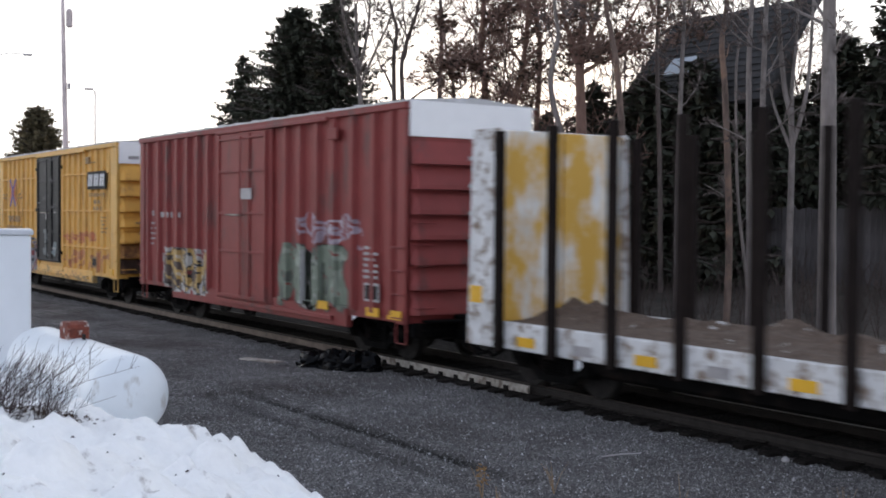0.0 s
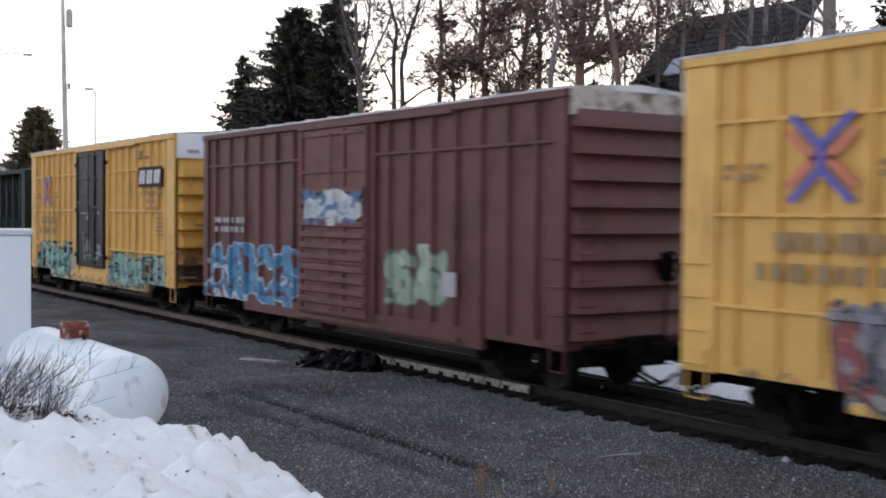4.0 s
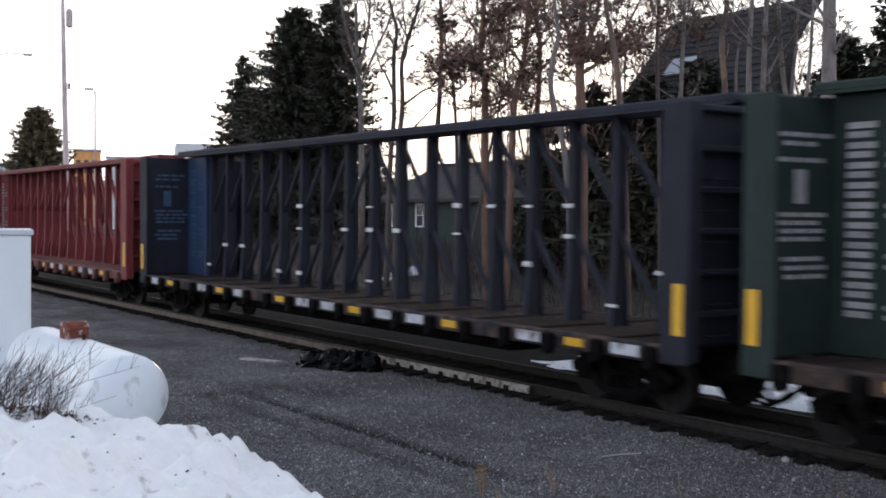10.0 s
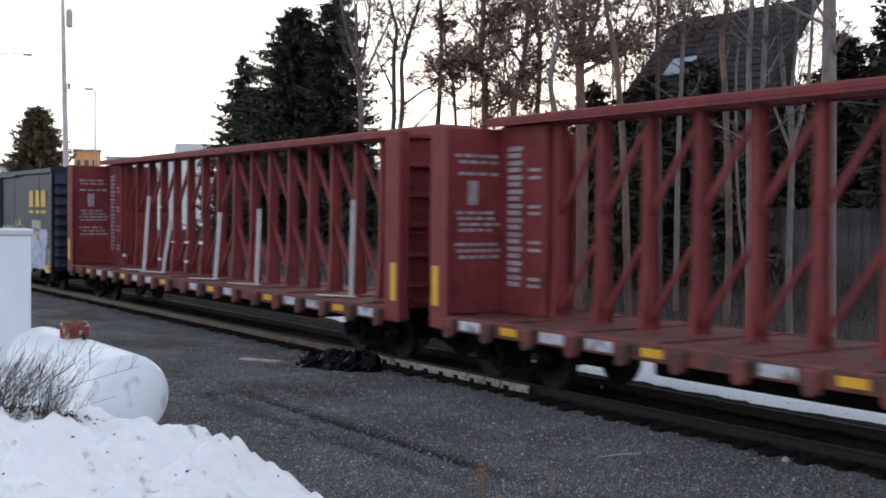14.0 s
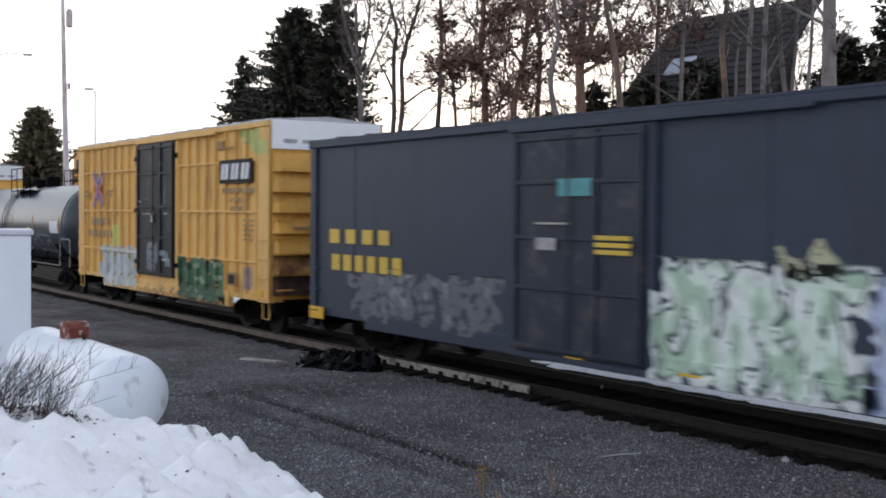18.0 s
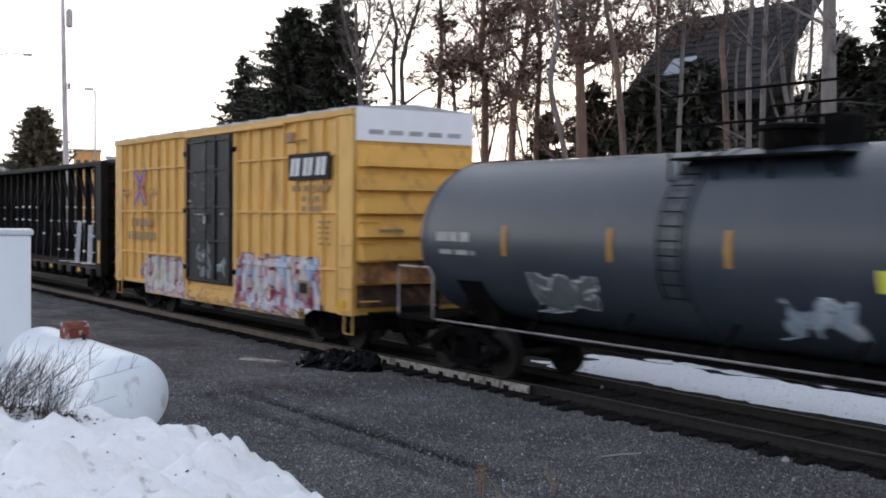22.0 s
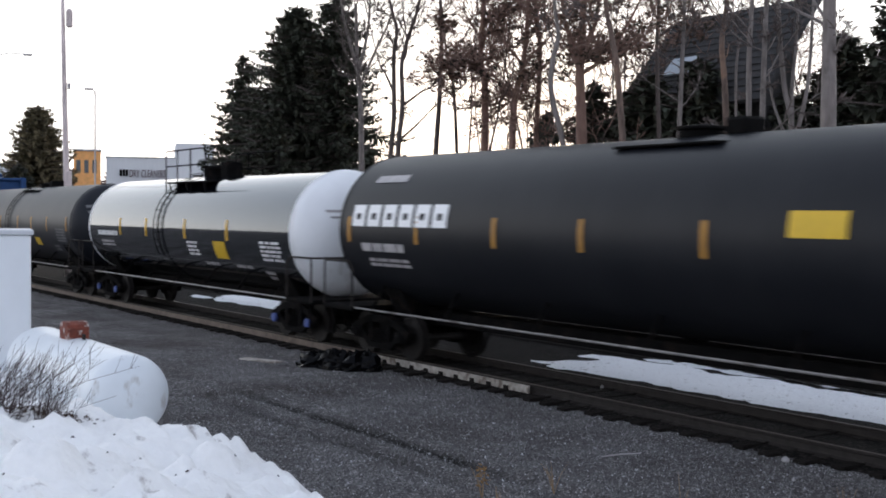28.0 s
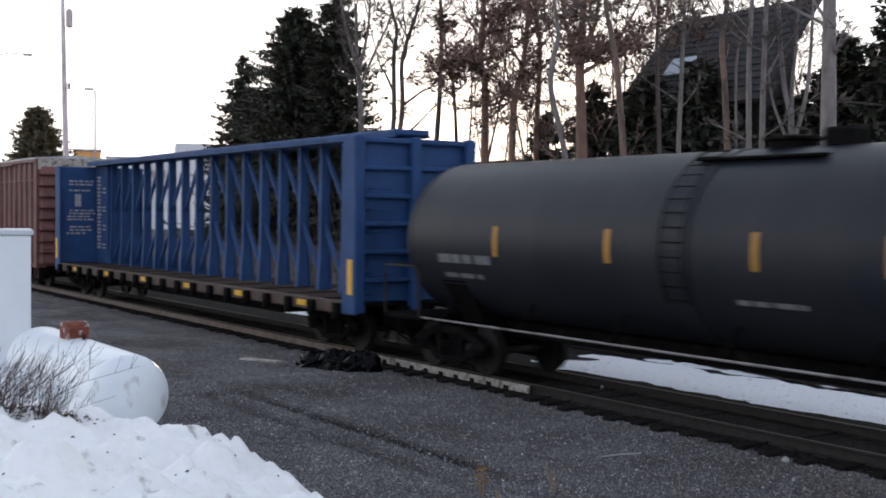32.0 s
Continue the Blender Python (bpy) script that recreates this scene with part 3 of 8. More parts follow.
def boxcar_body(car, half, mat, z_sill, z_eave, posts, post_w, post_out, white_top, roof_mat, roof_label, door, ribs_z=(), end_ribs=7, corner=0.62, drop=(-4.9, 5.2, 0.60), lift=0.0, end_mat=None):
    """Sides with posts and ribs, ends, roof, sill. door: (x0, x1, material) of the sliding door."""
    for sy in (-1, 1):
        y0, y1 = sorted((sy * 1.44, sy * 1.50))
        wall = part("side_wall", Shape().box(-half, half, y0, y1, z_sill, z_eave), mat, car)
        for x in posts:
            ya, yb = sorted((sy * 1.50, sy * (1.50 + post_out)))
            s = Shape()
            w = post_w / 2
            s.add([(x - w, sy * 1.5, z_sill + 0.12), (x + w, sy * 1.5, z_sill + 0.12), (x + w * 0.6, sy * (1.5 + post_out), z_sill + 0.14), (x - w * 0.6, sy * (1.5 + post_out), z_sill + 0.14),
                   (x - w, sy * 1.5, z_eave - 0.14), (x + w, sy * 1.5, z_eave - 0.14), (x + w * 0.6, sy * (1.5 + post_out), z_eave - 0.16), (x - w * 0.6, sy * (1.5 + post_out), z_eave - 0.16)],
                  [(0, 1, 2, 3), (7, 6, 5, 4), (1, 5, 6, 2), (2, 6, 7, 3), (3, 7, 4, 0)])
            part("side_post", s, mat, wall)
        runs = [(-half + corner, door[0] - 0.16), (door[1] + 0.16, half - corner)]
        for z in ribs_z:
            for xa, xb in runs:
                part("side_rail", Shape().soft(xa, xb, *sorted((sy * 1.5, sy * 1.572)), z - 0.03, z + 0.03, 0.012), mat, wall)
        for x in (-half + 0.02, half - corner - 0.02):
            part("corner_sheet", Shape().soft(x, x + corner, *sorted((sy * 1.495, sy * 1.565)), z_sill - 0.02, z_eave - 0.02, 0.02), mat, wall)
        part("top_rail", Shape().soft(-half, half, *sorted((sy * 1.46, sy * 1.60)), z_eave - 0.15, z_eave, 0.02), mat, car)
        part("side_sill", Shape().soft(drop[0], drop[1], *sorted((sy * 1.40, sy * 1.555)), drop[2], z_sill + 0.16, 0.02), mat, car)
    for way in (-1, 1):
        end_wall(car, way, half, end_mat or mat, z_sill, z_eave, end_ribs, white_top, end_mat is not None)
    # roof: shallow gable with cross seams
    roof = Shape()
    n = 15
    v, f = [], []
    for i in range(n + 1):
        x = -half - 0.04 + (2 * half + 0.08) * i / n
        v += [(x, -1.60, z_eave - 0.01), (x, -1.60, z_eave + 0.03), (x, 0, z_eave + 0.15), (x, 1.60, z_eave + 0.03), (x, 1.60, z_eave - 0.01)]
    for i in range(n):
        for c in range(4):
            f.append((i * 5 + c, i * 5 + c + 1, i * 5 + 6 + c, i * 5 + 5 + c))
        f.append((i * 5 + 4, i * 5, i * 5 + 5, i * 5 + 9))
    f += [(0, 1, 2, 3, 4), tuple(n * 5 + c for c in (4, 3, 2, 1, 0))]
    r = part("roof", roof.add(v, f), roof_mat, car, roof_label)
    for i in range(1, n):
        x = -half + 2 * half * i / n
        s = Shape()
        s.bar((x, -1.58, z_eave + 0.045), (x, 0, z_eave + 0.165), 0.06, 0.03)
        s.bar((x, 1.58, z_eave + 0.045), (x, 0, z_eave + 0.165), 0.06, 0.03)
        part("roof_seam", s, roof_mat, r)
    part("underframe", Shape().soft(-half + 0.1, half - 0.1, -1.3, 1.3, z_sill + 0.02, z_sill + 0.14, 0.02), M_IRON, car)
    # door on the near and the far side
    x0, x1, dm = door
    for sy in (-1, 1):
        d = part("sliding_door", Shape().soft(x0, x1, *sorted((sy * 1.52, sy * 1.62)), z_sill - 0.02 + lift, z_eave - 0.20, 0.02), dm, car)
        for k, z in enumerate((0.0, 0.28, 0.52, 0.78, 0.985)):
            zz = z_sill + 0.06 + lift + (z_eave - z_sill - 0.34 - lift) * z
            part("door_rib", Shape().soft(x0 + 0.02, x1 - 0.02, *sorted((sy * 1.62, sy * 1.66)), zz - 0.035, zz + 0.035, 0.012), dm, d)
        for fx in (0.03, 0.66, 0.97):
            xx = x0 + (x1 - x0) * fx
            part("door_stile", Shape().soft(xx - 0.05, xx + 0.05, *sorted((sy * 1.62, sy * 1.665)), z_sill + 0.03 + lift, z_eave - 0.24, 0.015), dm, d)
        part("door_handle", Shape().tube([(x0 + 0.75, sy * 1.63, z_sill + 2.1), (x0 + 0.75, sy * 1.72, z_sill + 2.1), (x0 + 1.5, sy * 1.72, z_sill + 2.1), (x0 + 1.5, sy * 1.63, z_sill + 2.1)], 0.02, 6), M_PALE, d)
        part("lock_rod", Shape().tube([(x0 + 1.5, sy * 1.68, z_sill + 0.1 + lift), (x0 + 1.5, sy * 1.68, z_eave - 0.3)], 0.02, 6), dm, d)
        part("door_post", Shape().soft(x0 - 0.17, x0 - 0.01, *sorted((sy * 1.5, sy * 1.59)), z_sill, z_eave - 0.12, 0.02), mat, car)
        part("door_post", Shape().soft(x1 + 0.01, x1 + 0.17, *sorted((sy * 1.5, sy * 1.59)), z_sill, z_eave - 0.12, 0.02), mat, car)
        part("door_track", Shape().soft(x0 - 0.1, x1 + 3.2, *sorted((sy * 1.555, sy * 1.63)), z_sill - 0.15, z_sill - 0.05, 0.012), mat, car)
        part("top_track", Shape().soft(x0 - 0.1, x1 + 3.0, *sorted((sy * 1.60, sy * 1.66)), z_eave - 0.20, z_eave - 0.11, 0.012), mat, car)
    for sy in (-1, 1):
        for x in (-half + 0.27, half - 0.27):
            ladder(car, x, sy * 1.60, z_sill + 0.1, z_sill + 1.5, mat)
    for way in (-1, 1):
        part("sill_step", Shape().tube([(way * (half - 0.08), -1.5, z_sill), (way * (half - 0.08), -1.5, 0.45), (way * (half - 0.45), -1.5, 0.45), (way * (half - 0.45), -1.5, z_sill)], 0.018, 5), mat, car)
    ring = [(half + 0.24, 0.55 + 0.25 * math.sin(math.pi * i / 9), z_sill + 1.35 + 0.25 * math.cos(math.pi * i / 9)) for i in range(19)]
    wheel = Shape().tube(ring, 0.018, 5, close=False)
    for i in range(3):
        a = math.pi * i / 3
        wheel.tube([(half + 0.23, 0.55 - 0.25 * math.sin(a), z_sill + 1.35 - 0.25 * math.cos(a)), (half + 0.21, 0.55, z_sill + 1.35), (half + 0.23, 0.55 + 0.25 * math.sin(a), z_sill + 1.35 + 0.25 * math.cos(a))], 0.014, 5)
    part("brake_wheel", wheel, M_IRON, car)
    part("brake_housing", Shape().soft(half + 0.02, half + 0.20, 0.40, 0.70, z_sill + 1.10, z_sill + 1.58, 0.04), M_IRON, car)
    part("brake_rod", Shape().tube([(half + 0.17, 0.55, z_sill + 1.1), (half + 0.17, 0.50, z_sill - 0.1)], 0.02, 5), M_IRON, car)
    for way in (-1, 1):
        part("crossover_platform", Shape().soft(*sorted((way * (half + 0.03), way * (half + 0.36))), -1.20, 1.20, z_sill + 0.02, z_sill + 0.07, 0.01), M_IRON, car)
        part("end_sill", Shape().soft(*sorted((way * (half - 0.05), way * (half + 0.12))), -1.45, 1.45, z_sill - 0.28, z_sill + 0.01, 0.02), M_IRON, car)
        part("uncoupling_lever", Shape().tube([(way * (half + 0.18), -1.42, z_sill - 0.35), (way * (half + 0.22), -1.35, z_sill - 0.12), (way * (half + 0.30), -0.2, z_sill - 0.10), (way * (half + 0.55), -0.1, z_sill - 0.02)], 0.016, 5), M_IRON, car)
    part("air_reservoir", Shape().turned("x", (0.8, -0.6, 0.62), [(-0.5, 0.05), (-0.45, 0.18), (0.45, 0.18), (0.5, 0.05)], 12), M_IRON, car)
    # how far each surface of the near side stands out, for what is painted on it
    x0, x1, dm = door
    relief = [(-half, half, z_sill, z_eave, 1.50), (drop[0], drop[1], drop[2], z_sill + 0.16, 1.555), (x0 - 0.1, x1 + 3.2, z_sill - 0.15, z_sill - 0.05, 1.63)]
    relief += [(x - post_w * 0.45, x + post_w * 0.45, z_sill + 0.12, z_eave - 0.14, 1.50 + post_out) for x in posts]
    relief += [(xa, xb, z - 0.03, z + 0.03, 1.572) for z in ribs_z for xa, xb in runs]
    relief += [(x, x + corner, z_sill - 0.02, z_eave - 0.02, 1.565) for x in (-half + 0.02, half - corner - 0.02)]
    relief += [(x, x + 0.16, z_sill, z_eave - 0.12, 1.59) for x in (x0 - 0.17, x1 + 0.01)]
    relief += [(x0, x1, z_sill - 0.02 + lift, z_eave - 0.20, 1.62)]
    for z in (0.0, 0.28, 0.52, 0.78, 0.985):
        zz = z_sill + 0.06 + lift + (z_eave - z_sill - 0.34 - lift) * z
        relief.append((x0 + 0.02, x1 - 0.02, zz - 0.035, zz + 0.035, 1.66))
    for fx in (0.03, 0.66, 0.97):
        xx = x0 + (x1 - x0) * fx
        relief.append((xx - 0.05, xx + 0.05, z_sill + 0.03 + lift, z_eave - 0.24, 1.665))
    return relief


YELLOW, DOORDARK = (0.75, 0.435, 0.112), (0.010, 0.0105, 0.013)


def spread(a, b, n):
    return [a + (b - a) * i / (n - 1) for i in range(n)]


def yellow_boxcar(first, last, murals, label, seed, tint=1.0):
    car, half, mid = new_car("boxcar", label, first, last)
    paint = material("yellow_car_paint", tuple(c * tint for c in YELLOW), 0.55, grain=0.10, scale=2.2, second=(0.40, 0.20, 0.06), second_at=0.65, second_scale=2.4, streak=0.94, soft=0.10)
    spray(paint, [(-7.3, 7.4, 0.55, 0.86, [YELLOW, (0.50, 0.24, 0.08), YELLOW, YELLOW, (0.66, 0.42, 0.16)], seed + 3)])
    dark = material("dark_door_paint", DOORDARK, 0.5, spec=0.2, grain=0.3, scale=3, second=(0.05, 0.05, 0.052), second_at=0.62, second_scale=1.8, streak=0.6)
    posts = spread(-half + 1.0, -1.78, 8) + spread(1.82, half - 0.7, 9)
    relief = boxcar_body(car, half, paint, 0.86, 5.24, posts, 0.075, 0.085, True, M_GREY, "pale weathered metal roof", (-1.46, 1.56, dark), (4.30, 3.04, 1.80), 7, lift=0.30,
                end_mat=material("orange_yellow_end_paint", (0.72, 0.375, 0.065), 0.55, grain=0.14, scale=2, second=(0.34, 0.17, 0.05), second_at=0.63, second_scale=2.2, streak=0.2, soft=0.10))
    for *zone, fills, look_of in murals:
        mural(car, relief, *zone, fills, **look_of)
    mural(car, relief, -0.75, 0.30, 1.25, 2.35, [(0.16, 0.18, 0.19), (0.30, 0.33, 0.35)], seed + 9, letters=2, thick=0.10, gaps=1.2, strokes=2, wander=0.16)
    mural(car, relief, 0.55, 1.35, 1.35, 1.95, [(0.22, 0.27, 0.28), (0.36, 0.44, 0.42)], seed + 10, letters=2, thick=0.07, gaps=1.0, strokes=2)
    mural(car, relief, -1.2, 1.35, 2.4, 4.5, [(0.06, 0.06, 0.065)], seed + 11, letters=4, thick=0.05, gaps=1.4, strokes=1, wander=0.3)
    for x, z in ((-1.6, 4.55), (-1.6, 3.0), (-1.6, 1.45), (1.70, 4.55), (1.70, 1.45)):
        part("door_lug", Shape().soft(x - 0.09, x + 0.09, -1.64, -1.592, z, z + 0.13, 0.015), M_IRON, car)
    for x, z, w, g in ((-0.15, 2.72, 0.16, 0.26), (0.95, 2.95, 0.22, 0.05), (-1.2, 3.30, 0.2, 0.05), (0.75, 1.62, 0.4, 0.06)):
        part("door_notice", Shape().box(x, x + w, -1.677, -1.666, z, z + g), M_SIGNF, car)
    running_gear(car, 2 * half, mid, half - 2.0, half + 1.07)
    # emblem: crossed bars, blue and red
    cx, cz = -5.30, 3.76
    y = -1.60
    blue, red = Shape(), Shape()
    blue.bar((cx, y - 0.009, cz - 0.22), (cx, y - 0.009, cz + 0.22), 0.13, 0.008)
    for sx in (-1, 1):
        for sz in (-1, 1):
            blue.bar((cx + sx * 0.47, y, cz + sz * 0.55), (cx + sx * 0.01, y, cz + sz * 0.14), 0.008, 0.11)
            red.bar((cx + sx * 0.52, y - 0.004, cz + sz * 0.36), (cx + sx * 0.09, y - 0.004, cz - sz * 0.02), 0.008, 0.11)
    part("emblem", blue, M_BLUEP, car, "crossed blue bars")
    part("emblem", red, M_REDP, car, "red arrow-like bars")
    bars(car, -6.9, -6.2, 3.72, 2, M_INK, -1.59, 0.08, 0.05, seed=seed)
    bars(car, -4.45, -3.8, 3.72, 2, M_INK, -1.59, 0.08, 0.05, seed=seed + 1)
    bars(car, -6.0, -4.2, 2.82, 1, M_INK, -1.59, 0.24, 0.2, seed=seed + 2)
    bars(car, -6.3, -3.9, 2.42, 1, M_INK, -1.59, 0.24, 0.2, seed=seed + 3)
    # owner's panel: white bars on black
    part("owner_panel", Shape().soft(4.72, 6.70, -1.605, -1.58, 3.76, 4.36, 0.008), M_SIGNB, car, "black panel with white slanted bars")
    for k in range(3):
        x = 4.82 + k * 0.62
        for dx in (0.0, 0.25):
            part("white_bar", Shape().add([(x + dx + 0.08 * k, y, 3.86 + 0.40 * k) for y in (-1.609, -1.605) for k in (0, 1)] + [(x + dx + 0.19 + 0.08 * k, y, 3.86 + 0.40 * k) for y in (-1.609, -1.605) for k in (0, 1)],
                                          [(0, 1, 5, 4), (2, 6, 7, 3), (0, 2, 3, 1), (4, 5, 7, 6), (1, 3, 7, 5), (0, 4, 6, 2)]), M_SIGNW, car)
    bars(car, 4.9, 6.8, 3.64, 1, M_INK, -1.59, 0.13, 0.1, seed=seed + 5)
    bars(car, 5.4, 6.3, 3.40, 2, M_INK, -1.59, 0.12, 0.1, seed=seed + 6)
    bars(car, 6.2, 6.8, 2.85, 5, M_INK, -1.59, 0.05, 0.07, seed=seed + 7)
    part("tack_board", Shape().soft(4.70, 5.05, -1.66, -1.58, 4.62, 4.86, 0.02), M_INK, car, "dark bracket under the eave")
    part("bracket_rod", Shape().tube([(5.0, -1.62, 4.66), (5.65, -1.62, 4.66)], 0.02, 5), M_INK, car)
    for x in (-half + 0.35, half - 0.45):
        part("ochre_panel", Shape().box(x - 0.17, x + 0.17, -1.60, -1.57, 0.92, 1.16), M_AMBER if x > 0 else paint, car)
    part("data_panel", Shape().box(5.25, 5.75, -1.60, -1.575, 1.15, 1.50), M_INK, car, "small dark data panel")
    part("data_panel_face", Shape().box(5.31, 5.69, -1.606, -1.60, 1.21, 1.44), M_SIGNB, car)
    # marks on the end wall
    for yy, zz, w in ((-1.0, 2.62, 0.6), (0.3, 2.58, 0.9)):
        part("end_stencil", Shape().box(half + 0.172, half + 0.176, yy, yy + w, zz, zz + 0.07), M_INK, car)
    for k in range(5):
        part("end_notice", Shape().box(half + 0.051, half + 0.055, -1.2 + k * 0.5, -0.85 + k * 0.5, 4.70, 4.80), M_SIGNF, car)
    return car


def red_boxcar(first, last):
    car, half, mid = new_car("boxcar", "dull red boxcar with broad side posts and sprayed graffiti", first, last)
    paint = material("red_car_paint", (0.240, 0.044, 0.040), 0.55, spec=0.35, grain=0.16, scale=1.8, second=(0.13, 0.05, 0.045), second_at=0.6, second_scale=1.5, streak=0.8)
    posts = [-6.85, -5.99, -5.29, -4.53, -3.76, -3.05, -2.30, 2.30, 3.03, 3.85, 4.60, 5.43, 6.31, 6.99]
    relief = boxcar_body(car, half, paint, 0.86, 5.22, posts, 0.24, 0.11, True, M_GREY, "pale weathered metal roof", (-1.50, 1.44, paint), (), 7, 0.35)
    running_gear(car, 2 * half, mid, half - 2.0, half + 1.07)
    mural(car, relief, -5.5, -2.3, 0.78, 2.05, [(0.10, 0.07, 0.06), (0.50, 0.33, 0.12), (0.55, 0.47, 0.36)], 103, line=(0.03, 0.025, 0.025), cloud=(0.46, 0.44, 0.42), letters=5, thick=0.12, halo=0.14)
    mural(car, relief, 1.75, 5.3, 0.85, 2.35, [(0.16, 0.19, 0.145), (0.27, 0.30, 0.245)], 105, line=(0.075, 0.085, 0.07), letters=5, thick=0.17, gaps=0.9, wander=0.16)
    mural(car, relief, 2.75, 4.1, 0.85, 2.20, [(0.42, 0.42, 0.41), (0.58, 0.58, 0.56)], 112, line=(0.10, 0.08, 0.075), letters=2, thick=0.17, strokes=3, wander=0.14)
    mural(car, relief, 2.7, 6.0, 2.25, 3.05, [(0.34, 0.27, 0.32), (0.46, 0.40, 0.44)], 111, letters=4, thick=0.045, gaps=0.9, wander=0.14)
    bars(car, -6.4, -6.1, 3.06, 1, M_SIGNF, -1.60, 0.15, 0.1, seed=21)
    bars(car, -5.7, -4.2, 3.02, 1, M_SIGNF, -1.60, 0.15, 0.1, seed=24)
    bars(car, -6.5, -6.0, 2.72, 5, M_SIGNF, -1.60, 0.05, 0.1, seed=22)
    bars(car, 6.0, 6.55, 2.35, 6, M_SIGNF, -1.60, 0.06, 0.06, seed=23)
    part("data_panel", Shape().box(6.02, 6.6, -1.60, -1.585, 1.22, 1.60), M_SIGNF, car, "white-rimmed data panel")
    part("data_panel_face", Shape().box(6.07, 6.55, -1.606, -1.60, 1.27, 1.55), M_SIGNB, car)
    part("door_placard", Shape().box(0.0, 0.65, -1.675, -1.668, 3.35, 3.62), M_SIGNF, car, "pale placard on the door")
    for x in (3.95, 6.1, 6.95):
        part("reflector", Shape().box(x, x + 0.5, -1.605, -1.586, 0.92, 1.10), M_AMBER, car)
    for k in range(4):
        part("end_stencil", Shape().box(half + 0.172, half + 0.176, -0.2, 0.4, 2.45 + k * 0.55, 2.53 + k * 0.55), M_SIGNF, car)
    part("tack_board", Shape().soft(4.5, 4.9, -1.66, -1.58, 4.6, 4.85, 0.02), paint, car)
    return car


def brown_boxcar(first, last, label, colour=(0.115, 0.035, 0.033), murals=(), z_eave=5.06, door_w=1.6):
    car, half, mid = new_car("boxcar", label, first, last)
    paint = material("brown_car_paint", colour, 0.6, grain=0.2, scale=1.8, second=tuple(c * 0.55 for c in colour), second_at=0.58, second_scale=1.4, streak=0.7)
    door_paint = material("brown_door_paint", tuple(min(1, c * 1.25) for c in colour), 0.6, grain=0.2, scale=1.8, second=tuple(c * 0.6 for c in colour), second_at=0.58, second_scale=2)
    posts = spread(-half + 0.8, -2.2, 6) + spread(2.0, half - 0.8, 7)
    relief = boxcar_body(car, half, paint, 0.82, z_eave, posts, 0.13, 0.075, False, M_GREY, "pale weathered metal roof", (-1.70, 1.35, door_paint), (4.22,), 9, 0.3)
    relief.append((-1.60, 1.25, 1.05, 3.58, 1.70))
    for *zone, fills, look_of in murals:
        mural(car, relief, *zone, fills, **look_of)
    for i in range(11):
        z = 1.05 + i * 0.24
        part("door_corrugation", Shape().soft(-1.60, 1.25, -1.70, -1.62, z, z + 0.13, 0.05), door_paint, car)
    running_gear(car, 2 * half, mid, half - 2.0, half + 1.07)
    part("end_top_panel", Shape().box(half + 0.002, half + 0.05, -1.50, 1.50, z_eave - 0.42, z_eave + 0.02), M_PALE, car, "grimy white panel at the top of the end wall")
    part("data_panel", Shape().box(4.0, 4.45, -1.60, -1.58, 1.5, 1.95), M_SIGNF, car)
    bars(car, -6.6, -4.8, 2.9, 2, M_SIGNF, -1.60, 0.14, 0.1, seed=31)
    return car


